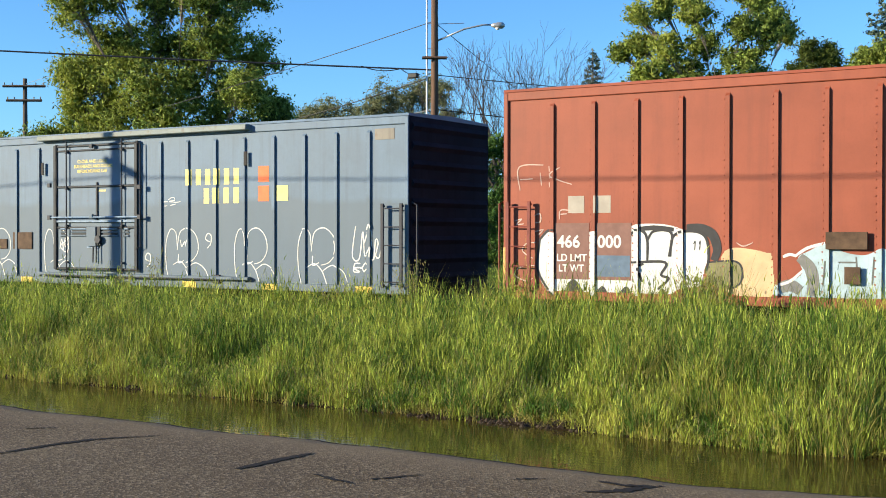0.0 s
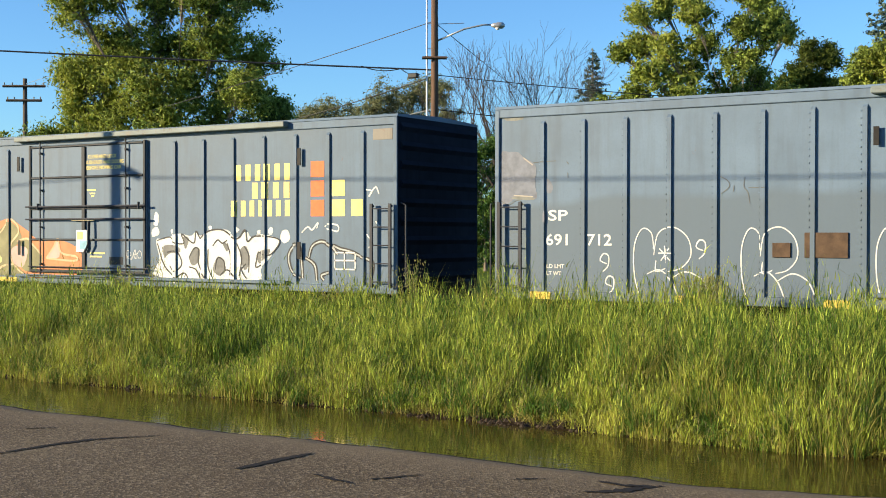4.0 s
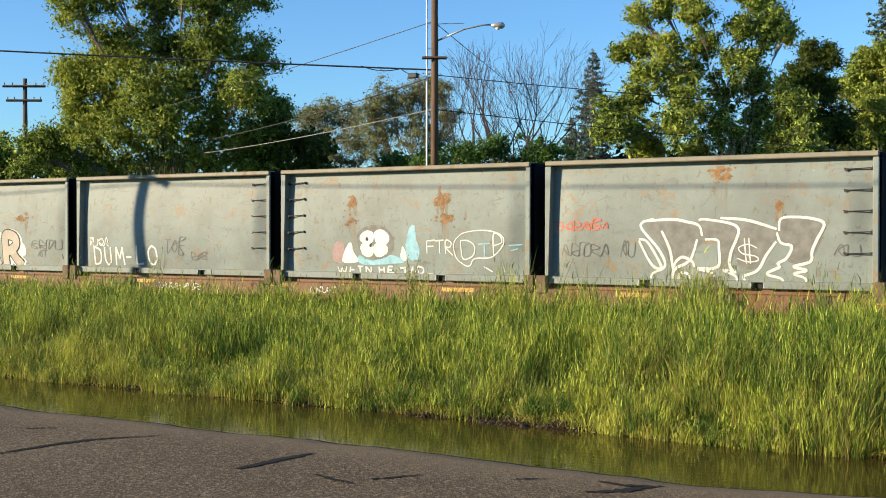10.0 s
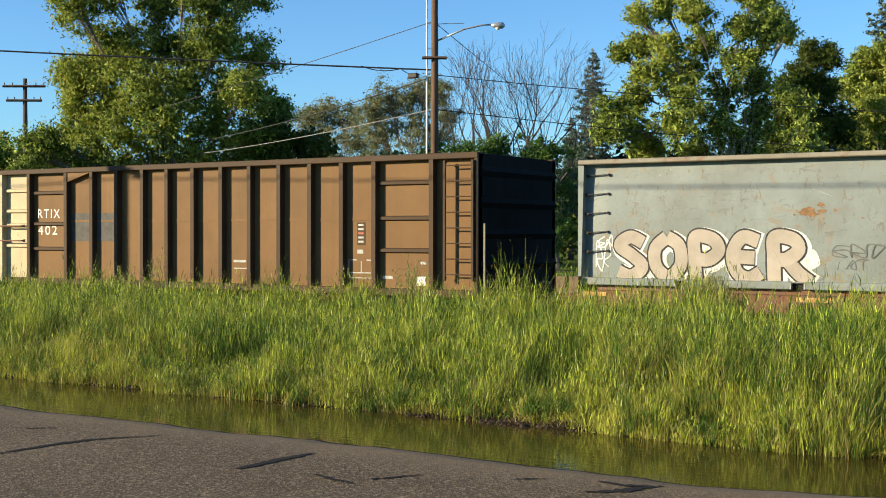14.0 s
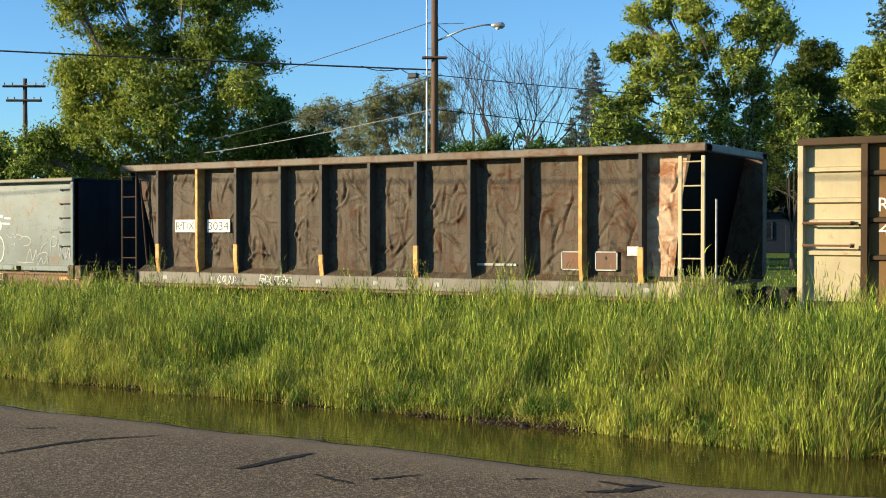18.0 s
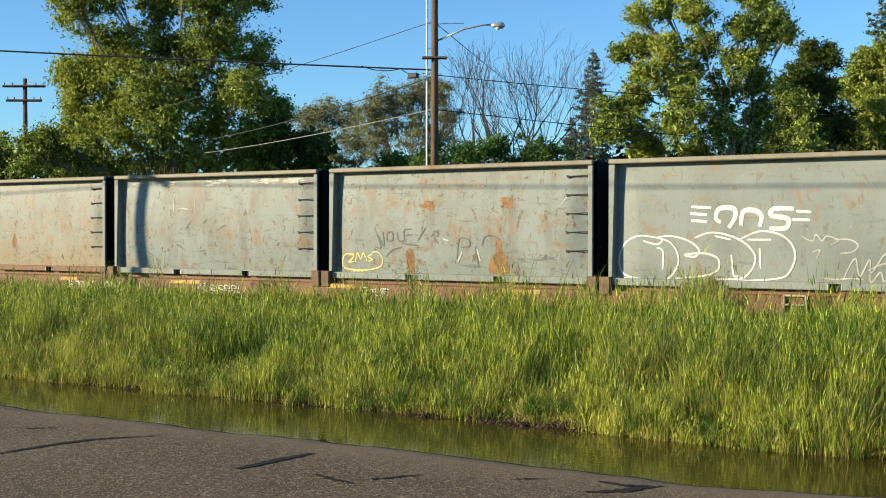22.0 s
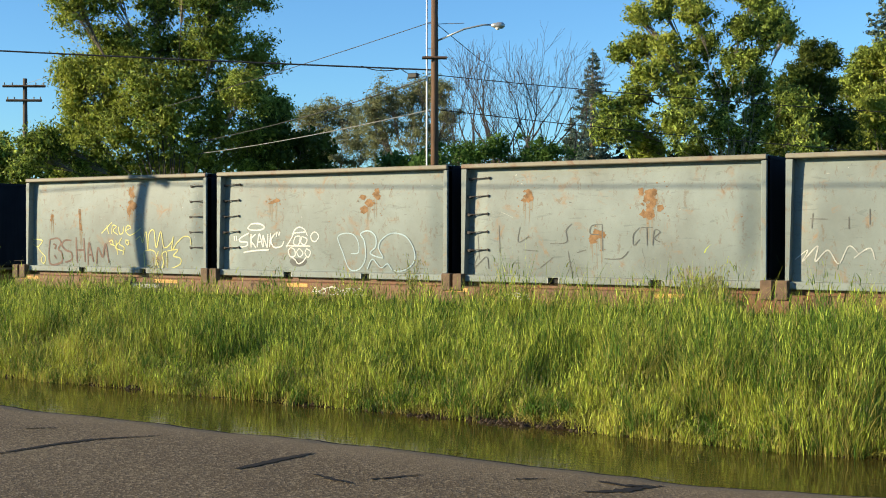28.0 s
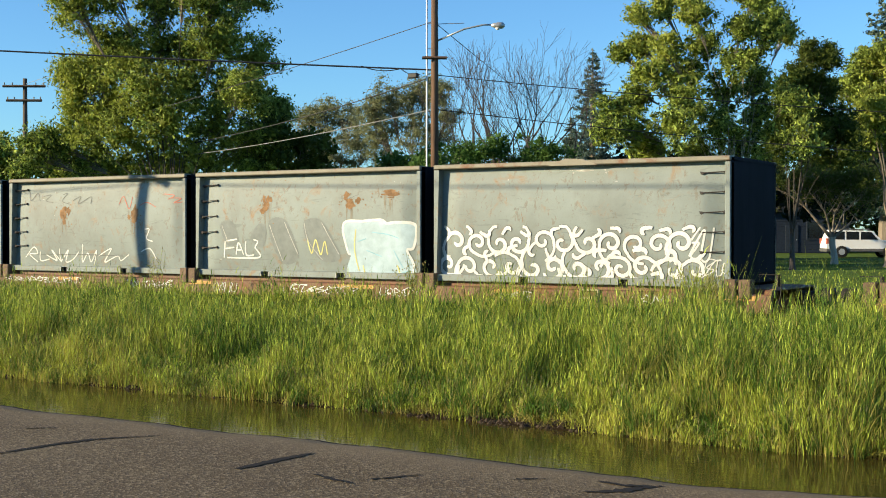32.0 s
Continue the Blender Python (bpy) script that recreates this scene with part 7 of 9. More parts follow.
lines(blue, s, SPRAY, 0.026, "white letters inside the head", [[(2.65, 1.66), (2.69, 1.51), (2.78, 1.62), (2.82, 1.5), (2.88, 1.66)]])
blocks(blue, s, -19.66 + ao, -18.0 + ao, 2.87, 3.22, 6, LETTER_YELLOW, "pale yellow name")
blocks(blue, s, -19.15 + ao, -18.0 + ao, 2.46, 2.80, 4, LETTER_YELLOW, "pale yellow name")
for p, q, u, v, m in ((-17.52, -17.22, 2.90, 3.24, ORANGE), (-17.52, -17.22, 2.49, 2.82, ORANGE), (-17.02, -16.70, 2.49, 2.82, LETTER_YELLOW)):
    rect(blue, s, p + ao, q + ao, u, v, m, "emblem_square", "painted square")
letters(blue, "SP", -30.13 + ao, s.y, 2.05, 0.19, WHITE, 0.004, width=0.40)
letters(blue, "691", -30.18 + ao, s.y, 1.60, 0.20, WHITE, 0.004, width=0.45)
letters(blue, "712", -29.34 + ao, s.y, 1.60, 0.20, WHITE, 0.004, width=0.48)
letters(blue, "LD LMT", -30.16 + ao, s.y, 1.18, 0.07, WHITE, 0.001, width=0.36)
letters(blue, "LT WT", -30.16 + ao, s.y, 1.05, 0.07, WHITE, 0.001, width=0.30)
for x in (-30.48, -27.65, -25.1, -19.7, -17.4, -14.92):
    plate(blue, x + ao, x + ao + 0.42, -1.557, 0.61, 0.74, YELLOW, "reflector", "yellow reflective plate", 0.006)
for p, q, u, v in ((-25.95, -25.65, 1.42, 1.66), (-25.42, -24.72, 1.42, 1.83)):
    plate(blue, p + ao, q + ao, s.y, u, v, BOARD, "route_board", "rusty brown board", 0.03)
plate(blue, -14.47 + ao, -13.99 + ao, s.y, 3.68, 3.90, GREY_SILL, "data_plate", "weathered grey plate", 0.006)
for x, z in ((-24.28, 3.35), (-17.82, 3.4)):
    plate(blue, x + ao - 0.045, x + ao + 0.045, s.y - 0.06, z - 0.14, z + 0.16, BLACK, "track_stop", "black track stop", 0.02)
yd = -W_BOX / 2 - 0.015
for k, words in enumerate(("CLOSE AND LOCK", "BULKHEADS AND DOORS", "BEFORE MOVING CAR")):
    letters(blue, words, -23.05 + ao - (0.12 if k == 1 else 0), yd - 0.002, 3.46 - k * 0.115, 0.075, LETTER_YELLOW, 0.001, width=1.0 if k != 1 else 1.3)
letters(west, "CLOSE AND LOCK", -42.25 + bo, yd - 0.002, 3.56, 0.085, LETTER_YELLOW, 0.001, width=0.95)
letters(west, "BULKHEADS AND DOORS", -42.42 + bo, yd - 0.002, 3.43, 0.085, LETTER_YELLOW, 0.001, width=1.35)
letters(west, "BEFORE MOVING CAR", -42.3 + bo, yd - 0.002, 3.30, 0.085, LETTER_YELLOW, 0.001, width=1.15)
for k, (p, q, z) in enumerate(((-42.3, -42.0, 2.80), (-42.2, -42.02, 2.72), (-42.15, -42.05, 2.66), (-42.2, -41.7, 1.32), (-42.2, -41.8, 1.24))):
    plate(west, p + bo, q + bo, yd - 0.001, z, z + 0.035, LETTER_YELLOW, "stencil", "", 0.003)
plate(blue, -22.35 + ao, -22.1 + ao, yd - 0.001, 2.78, 2.82, LETTER_YELLOW, "stencil", "", 0.003)
# door gear of the blue car: worn bright rod, pressed pockets round the gear box, rails, keepers
part("door_bar", Geo().tube([(-24.0 + ao, yd - 0.08, 2.18), (-20.9 + ao, yd - 0.08, 2.18)], 0.02, 8), WORN_BLUE, blue, "worn blue-white lock bar")
part("door_rail", Geo().box(-23.74 + ao, -21.11 + ao, yd - 0.05, yd - 0.001, 2.06, 2.11, 0.008), WORN_BLUE, blue, "door rail with paint worn off")
part("door_rail", Geo().box(-23.74 + ao, -21.11 + ao, yd - 0.03, yd - 0.001, 3.74, 3.78, 0.008), DOOR_FRAME, blue)
for p, q, tip in ((-23.28, -22.72, 0.0), (-22.28, -21.68, 0.0), (-21.5, -21.3, 0.1), (-23.66, -23.44, -0.1)):
    for z, h in ((1.91, 0.028), (1.83, 0.018), (1.745, 0.024)):
        part("pressed_rib", Geo().tube([(p + ao - min(tip, 0), yd, z), (p + ao + 0.04, yd - 0.012, z), (q + ao - 0.04, yd - 0.012, z), (q + ao - max(tip, 0), yd, z)], h, 8), WORN_BLUE if h > 0.027 else BLUE_A, blue)
    # flat dark strip: shade between the ribs put into its paint
    part("pocket", Geo().box(p + ao + 0.03, q + ao - 0.03, yd - 0.004, yd + 0.01, 1.765, 1.885, 0.003), DOOR_FRAME, blue, "dark strip painted for the shade between pressed ribs")
plate(blue, -22.72 + ao, -22.33 + ao, yd - 0.005, 1.46, 1.96, WORN_BLUE, "gear_plate", "plate with worn bright edge", 0.02)
plate(blue, -22.68 + ao, -22.37 + ao, yd - 0.026, 1.50, 1.955, BLUE_A, "gear_box", "", 0.05)
plate(blue, -22.36 + ao, -22.24 + ao, yd - 0.01, 1.52, 1.96, DOOR_FRAME, "gear_guard", "", 0.04)
part("gear_wheel", Geo().tube([(-22.29 + ao, yd - 0.03, 1.66), (-22.29 + ao, yd - 0.10, 1.66)], 0.09, 14), LADDER_DARK, blue)
for x, z0, z1 in ((-22.44, 1.12, 1.5), (-22.33, 1.12, 1.6)):
    part("crank", Geo().tube([(x + ao, yd - 0.08, z1), (x + ao, yd - 0.09, z0)], 0.016, 6), LADDER_DARK, blue)
part("door_stile", Geo().box(-22.41 + ao, -22.35 + ao, yd - 0.03, yd - 0.001, 2.115, 3.0, 0.008), DOOR_FRAME, blue)
part("door_handle", Geo().tube([(-21.1 + ao, yd - 0.05, 3.88), (-20.95 + ao, yd - 0.04, 3.85), (-20.94 + ao, yd - 0.04, 1.5), (-21.08 + ao, yd - 0.05, 1.45)], 0.016, 7), LADDER_DARK, blue, "long dark keeper rod")
for x in (-23.81, -21.09):
    part("door_edge", Geo().box(x + ao - 0.045, x + ao + 0.045, yd - 0.045, yd - 0.032, 0.95, 3.9, 0.006), DOOR_FRAME, blue)
for x, z in ((-23.95, 2.18), (-20.93, 2.18), (-20.93, 2.86), (-23.95, 2.95), (-22.5, 3.84), (-22.5, 2.2)):
    plate(blue, x + ao - 0.05, x + ao + 0.05, yd - 0.05, z - 0.05, z + 0.05, LADDER_DARK if z != 2.2 else BLUE_A, "keeper", "", 0.06)
part("door_rod", Geo().tube([(-24.1 + ao, yd - 0.09, 0.80), (-18.6 + ao, yd - 0.05, 0.80)], 0.022, 6), LADDER_DARK, blue)
for x in (-18.75, -23.6):
    plate(blue, x + ao, x + ao + 0.2, yd + 0.02, 0.72, 0.9, LADDER_DARK, "rod_stop", "", 0.06)

# faded blue car
s = west_side
rect(west, s, -50.35 + bo, -48.66 + bo, 0.95, 2.06, PANEL_PINK, "repaint_panel", "faded pink repainted panel", 0.003)
fills(west, s, SPRAY_ORANGE, 0.0032, "orange ground of a large piece", [[(-5.41, 2.07), (-5.02, 2.1), (-4.36, 2.16), (-3.89, 2.09), (-3.35, 2.06), (-2.81, 2.16), (-2.29, 1.95), (-1.86, 1.74), (-1.53, 1.61), (-0.95, 1.64), (-0.47, 1.54), (-0.15, 1.35), (-0.15, 0.89), (-0.95, 0.74), (-2.03, 0.71), (-3.89, 0.67), (-4.93, 0.94), (-5.41, 1.52)]])
fills(west, s, SPRAY_OLIVE, 0.0042, "olive body of a letter", [[(-6.36, 1.89), (-6.1, 2.07), (-5.7, 2.05), (-5.46, 1.81), (-5.41, 1.52), (-5.51, 1.37), (-5.02, 1.15), (-4.45, 0.94), (-4.27, 0.67), (-5.12, 0.65), (-6.01, 0.69), (-6.31, 1.21), (-6.41, 1.59)], [(-5.31, 1.59), (-5.12, 1.81), (-4.73, 2.1), (-4.45, 2.13), (-4.26, 1.81), (-3.89, 1.88), (-3.71, 1.6), (-3.8, 1.1), (-4.27, 0.95), (-5.02, 1.08)], [(-3.71, 1.88), (-3.35, 1.74), (-3.17, 1.88), (-2.81, 2.09), (-2.51, 1.95), (-2.33, 1.67), (-2.64, 1.39), (-2.46, 0.98), (-2.12, 0.72), (-3.17, 0.7), (-3.53, 0.96), (-3.62, 1.53)], [(-2.46, 1.57), (-2.12, 1.66), (-1.78, 1.47), (-1.53, 1.27), (-1.61, 0.99), (-2.29, 0.91)]])
fills(west, s, SPRAY_PINK, 0.0052, "pinkish spray patch", [[(-5.36, 1.59), (-5.22, 1.77), (-4.97, 1.81), (-5.12, 1.52), (-5.27, 1.37)], [(-2.73, 1.39), (-2.46, 1.5), (-2.12, 1.4), (-2.29, 0.98), (-2.64, 1.08)], [(-1.36, 1.21), (-1.11, 1.47), (-0.97, 1.61), (-0.91, 1.24)], [(-3.62, 1.81), (-3.44, 1.95), (-3.35, 1.74), (-3.53, 1.6)]])
fills(west, s, SPRAY_LIME, 0.0052, "yellow-green spray patch", [[(-3.53, 1.17), (-3.17, 1.25), (-3.08, 1.11), (-3.44, 0.96)], [(-4.64, 0.66), (-4.27, 0.84), (-3.94, 0.87), (-3.99, 0.68)], [(-6.16, 1.21), (-5.91, 1.22), (-5.71, 1.03), (-6.01, 0.99)]])
lines(west, s, SPRAY_CREAM, 0.05, "cream outline on the orange piece", [[(-6.41, 1.59), (-6.36, 1.92), (-6.05, 2.09), (-5.66, 2.03), (-5.46, 1.81), (-5.46, 1.44)], [(-6.11, 1.51), (-5.61, 1.44), (-5.02, 1.23), (-4.45, 0.94), (-3.99, 0.68)], [(-5.41, 1.81), (-5.02, 1.88), (-4.83, 2.1), (-4.54, 2.16), (-4.26, 2.03), (-3.89, 2.06), (-3.71, 1.88)], [(-3.62, 1.85), (-3.3, 2.09), (-3.17, 1.81), (-2.86, 2.09), (-2.77, 2.16), (-2.51, 2.02), (-2.46, 1.81), (-2.73, 1.53), (-2.73, 1.18), (-2.46, 0.91), (-2.08, 0.72)], [(-2.51, 1.6), (-2.12, 1.67), (-1.78, 1.47), (-1.53, 1.27)], [(-1.36, 1.2), (-1.11, 1.47), (-0.95, 1.67), (-0.83, 1.34), (-0.31, 1.25), (-0.39, 1.15), (-1.36, 1.2)], [(-6.31, 1.29), (-5.91, 1.14), (-5.41, 0.93), (-5.22, 0.65)]], 0.007)
lines(west, s, SPRAY_CREAM, 0.05, "cream outline on the orange piece", [[(-5.12, 1.08), (-4.64, 1.05), (-4.27, 0.87), (-3.94, 0.81)], [(-3.44, 0.69), (-3.08, 0.97), (-2.64, 1.04)], [(-6.21, 0.69), (-5.96, 0.95), (-5.61, 0.92)], [(-4.26, 1.81), (-4.31, 1.45), (-4.13, 1.16)], [(-5.17, 1.52), (-4.74, 1.45), (-4.64, 1.16)]], 0.007)
g = Geo()
fill(g, s, [(-51.0 + bo, 0.64), (-49.9 + bo, 0.64), (-50.1 + bo, 0.86), (-50.8 + bo, 0.9)], 0.0034)
part("graffiti_fill", g, SPRAY_ORANGE, west)
for p, q in ((-47.6, -47.2), (-49.6, -49.1), (-45.6, -44.8)):
    plate(west, p + bo, q + bo, -1.557, 0.61, 0.72, YELLOW, "reflector", "yellow reflective plate", 0.006)
fills(west, s, SPRAY, 0.0035, "white ground of a wild-style piece", [[(2.25, 1.65), (2.51, 1.68), (2.89, 1.79), (3.04, 1.79), (3.33, 1.75), (3.47, 1.85), (3.62, 1.75), (3.97, 1.88), (4.39, 1.88), (4.66, 1.72), (4.93, 1.85), (5.07, 1.72), (5.33, 1.79), (5.85, 1.69), (5.82, 1.54), (5.59, 1.29), (5.33, 1.03), (5.14, 0.79), (2.33, 0.72), (2.35, 1.24)], [(2.22, 2.29), (2.32, 2.22), (2.3, 1.99), (2.17, 2.0)], [(2.13, 1.89), (2.29, 1.95), (2.35, 1.79), (2.13, 1.73)], [(5.92, 1.85), (6.07, 1.88), (6.14, 1.69), (5.98, 1.6), (5.88, 1.69)], [(2.7, 1.87), (2.8, 1.89), (2.78, 1.73)], [(3.83, 1.95), (3.94, 1.97), (3.9, 1.85)], [(4.63, 1.95), (4.74, 1.88), (4.65, 1.82)]])
fills(west, s, SPRAY, 0.0035, "white ground of a wild-style piece", [[(5.23, 1.85), (5.33, 1.88), (5.3, 1.75)], [(5.56, 1.91), (5.66, 1.94), (5.66, 1.79), (5.56, 1.79)]])
fills(west, s, GREY_PATCH, 0.0045, "grey shade inside a white piece", [[(2.48, 1.52), (2.89, 1.53), (3.0, 1.39), (2.66, 1.35), (2.51, 1.25)], [(3.26, 1.26), (3.4, 1.47), (3.58, 1.46), (3.55, 1.19), (3.37, 1.09)], [(3.97, 1.01), (4.08, 1.25), (4.29, 1.21), (4.34, 0.98), (4.15, 0.88)], [(4.77, 1.47), (4.93, 1.53), (5.03, 1.28), (4.93, 1.02), (4.8, 1.15)], [(5.23, 1.38), (5.59, 1.47), (5.53, 1.32), (5.3, 1.16)], [(3.07, 1.72), (3.26, 1.69), (3.15, 1.45)], [(4.25, 1.59), (4.42, 1.56), (4.39, 1.4)]])
lines(west, s, SPRAY_BLACK, 0.036, "black line of a white wild-style piece", [[(2.27, 1.64), (2.66, 1.72), (2.85, 1.59), (3.11, 1.59), (3.04, 1.79), (3.4, 1.59), (3.47, 1.85), (3.62, 1.69), (3.83, 1.85), (4.25, 1.88), (4.66, 1.69), (4.9, 1.88), (4.97, 1.63), (5.2, 1.75), (5.85, 1.67), (5.59, 1.35), (5.27, 1.41)], [(2.29, 1.58), (2.51, 1.08), (2.89, 0.78)], [(2.59, 1.38), (2.89, 1.39), (3.04, 1.12), (2.81, 0.95), (2.67, 1.08)], [(3.26, 1.26), (3.4, 1.46), (3.54, 1.46), (3.55, 1.13), (3.76, 0.81)], [(3.83, 1.46), (3.83, 1.07), (3.97, 0.81)], [(4.04, 1.01), (4.11, 1.27), (4.29, 1.21), (4.32, 1.01)], [(4.39, 1.59), (4.49, 1.27), (4.46, 0.89)], [(4.66, 1.59), (4.8, 1.28), (4.73, 0.89)]], 0.006)
lines(west, s, SPRAY_BLACK, 0.036, "black line of a white wild-style piece", [[(4.87, 1.53), (5.0, 1.34), (5.0, 0.96)], [(5.27, 1.41), (5.2, 1.09), (5.4, 1.16)], [(3.97, 1.53), (4.11, 1.66), (4.25, 1.59), (4.39, 1.66)], [(4.18, 0.88), (4.39, 1.01), (4.67, 0.83)], [(3.26, 1.06), (3.47, 1.0), (3.62, 0.77)], [(2.81, 0.78), (3.11, 0.92), (3.26, 0.76)], [(4.93, 1.15), (4.8, 1.02), (4.94, 0.83)]], 0.006)
lines(west, s, SPRAY_BLACK, 0.1, "black backing of grey loops", [[(6.48, 0.87), (6.42, 1.42), (6.3, 1.57), (6.11, 1.36), (6.17, 1.05), (6.42, 0.87)], [(6.64, 1.3), (6.73, 1.54), (6.97, 1.64), (7.21, 1.55), (7.39, 1.37)], [(6.55, 1.3), (6.79, 1.15), (6.85, 0.83)], [(7.39, 1.37), (7.27, 1.55), (7.45, 1.49), (7.74, 1.43), (8.03, 1.32)], [(8.03, 1.32), (8.26, 1.21), (8.21, 0.87)], [(7.22, 1.01), (6.97, 0.94), (7.04, 0.84)]], 0.003)
lines(west, s, PALE, 0.034, "pale grey loop", [[(6.48, 0.87), (6.42, 1.42), (6.3, 1.57), (6.11, 1.36), (6.17, 1.05), (6.42, 0.87)], [(6.64, 1.3), (6.73, 1.54), (6.97, 1.64), (7.21, 1.55), (7.39, 1.37)], [(6.55, 1.3), (6.79, 1.15), (6.85, 0.83)], [(7.39, 1.37), (7.27, 1.55), (7.45, 1.49), (7.74, 1.43), (8.03, 1.32)], [(8.03, 1.32), (8.26, 1.21), (8.21, 0.87)], [(7.22, 1.01), (6.97, 0.94), (7.04, 0.84)]], 0.0065)
lines(west, s, SPRAY, 0.034, "white tag", [[(6.45, 1.82), (6.61, 1.94), (6.73, 1.88), (6.88, 2.03), (6.85, 1.91)], [(7.06, 1.94), (7.15, 2.0), (7.39, 1.97), (7.39, 1.85), (7.12, 1.91)], [(8.08, 2.69), (8.25, 2.66), (8.17, 2.55), (8.34, 2.74), (8.42, 2.6)], [(8.12, 1.79), (8.26, 1.61), (8.17, 1.52)], [(8.34, 2.05), (8.43, 1.96)]], 0.0065)
f = Geo()
for u0, u1, v0, v1 in ((-35.05, -34.5, 1.06, 1.09), (-35.05, -34.5, 1.40, 1.43), (-35.05, -35.02, 1.06, 1.43), (-34.53, -34.5, 1.06, 1.43), (-34.8, -34.77, 1.06, 1.43), (-35.05, -34.5, 1.24, 1.27)):
    fill(f, s, [(u0 + bo, v0), (u1 + bo, v0), (u1 + bo, v1), (u0 + bo, v1)], 0.009)
part("graffiti", f, SPRAY, west, "white window-like square")
tags(west, s, shifted([(-51.2, -49.8, 2.35, 2.85, 0.035, 55, 5), (-51.1, -50.8, 1.7, 2.1, 0.04, 56, 2), (-41.0, -40.5, 1.2, 1.45, 0.015, 57, 3)], bo), SPRAY, "white tags")
g = Geo()
ribbon(g, s, smooth_path([(-50.6 + bo, 2.3), (-50.35 + bo, 2.15), (-50.6 + bo, 1.95), (-50.4 + bo, 1.8), (-50.6 + bo, 1.6), (-50.42 + bo, 1.4), (-50.6 + bo, 1.2)], 0.03), 0.04)
part("graffiti", g, SPRAY, west, "zigzag of white spray")
letters(west, "DR", -50.2 + bo, s.y, 2.16, 0.18, WHITE, 0.004, width=0.42)
letters(west, "GW", -49.3 + bo, s.y, 2.16, 0.18, WHITE, 0.004, width=0.45)
letters(west, "5083", -50.28 + bo, s.y - 0.004, 1.72, 0.22, SPRAY_RED, 0.004, width=0.78)
letters(west, "4", -49.3 + bo, s.y - 0.004, 1.72, 0.22, SPRAY_RED, 0.004, width=0.18)
tags(west, s, shifted([(-50.3, -49.5, 1.36, 1.62, 0.02, 58, 5)], bo), SPRAY_BLACK, "black tag")
blocks(west, s, -37.77 + bo, -36.16 + bo, 2.93, 3.28, 6, LETTER_YELLOW, "pale yellow name")
blocks(west, s, -37.32 + bo, -36.16 + bo, 2.55, 2.89, 4, LETTER_YELLOW, "pale yellow name")
blocks(west, s, -37.87 + bo, -36.16 + bo, 2.17, 2.51, 7, LETTER_YELLOW, "pale yellow name")
for p, q, u, v, m in ((-35.66, -35.31, 2.97, 3.30, ORANGE), (-35.66, -35.31, 2.57, 2.90, ORANGE), (-35.66, -35.31, 2.16, 2.50, ORANGE), (-35.11, -34.78, 2.57, 2.90, LETTER_YELLOW), (-35.11, -34.78, 2.16, 2.50, LETTER_YELLOW), (-34.62, -34.30, 2.16, 2.50, LETTER_YELLOW)):
    rect(west, s, p + bo, q + bo, u, v, m, "emblem_square", "painted square")
plate(west, -34.08 + bo, -33.6 + bo, s.y, 3.68, 3.90, GREY_SILL, "data_plate", "weathered grey plate", 0.006)
for x, z in ((-44.72, 3.5), (-35.92, 3.4), (-44.7, 1.45), (-35.92, 1.45)):
    plate(west, x + bo - 0.045, x + bo + 0.045, s.y - 0.06, z - 0.18, z + 0.18, BLACK, "track_stop", "black track stop", 0.02)
for p, q, u, v in ((-47.0, -46.72, 1.24, 1.42), (-46.35, -45.75, 1.24, 1.5)):
    plate(west, p + bo, q + bo, s.y, u, v, BOARD, "route_board", "rusty brown board", 0.03)
# door gear: middle stile, cross bars, white label over the lock
part("door_stile", Geo().box(-42.45 + bo, -42.33 + bo, yd - 0.04, yd, 0.97, 3.84, 0.01), DOOR_FRAME, west)
for z in (2.44, 2.14):
    part("door_bar", Geo().tube([(-44.35 + bo, yd - 0.09, z), (-40.3 + bo, yd - 0.09, z)], 0.024, 6), LADDER_DARK, west)
for z in (0.78, 0.88, 1.0):
    part("door_bar", Geo().tube([(-44.3 + bo, yd - 0.07, z), (-40.2 + bo, yd - 0.07, z)], 0.014, 6), LADDER_DARK, west)
plate(west, -42.75 + bo, -41.98 + bo, yd - 0.04, 2.10, 2.16, CREAM, "lock_cover", "cream-edged lock cover", 0.05)
plate(west, -42.62 + bo, -42.25 + bo, yd - 0.04, 1.36, 1.88, WHITE, "label_plate", "white label plate", 0.01)
plate(west, -42.58 + bo, -42.38 + bo, yd - 0.05, 1.66, 1.84, LETTER_YELLOW, "sticker", "yellow sticker", 0.004)
plate(west, -42.50 + bo, -42.22 + bo, yd - 0.05, 1.42, 1.64, SPRAY_BLUE, "sticker", "light blue sticker", 0.004)
part("crank", Geo().tube([(-42.12 + bo, yd - 0.1, 2.1), (-42.12 + bo, yd - 0.12, 1.55), (-42.25 + bo, yd - 0.12, 1.35)], 0.035, 6), LADDER_DARK, west)
plate(west, -41.55 + bo, -41.1 + bo, yd - 0.002, 1.08, 1.26, SPRAY_BLACK, "data_plate", "black data plate", 0.006)
for x in (-43.9, -40.5):
    part("stile_pin", Geo().tube([(x + bo, yd - 0.1, 2.36), (x + bo, yd - 0.1, 2.52)], 0.03, 6), LADDER_DARK, west)


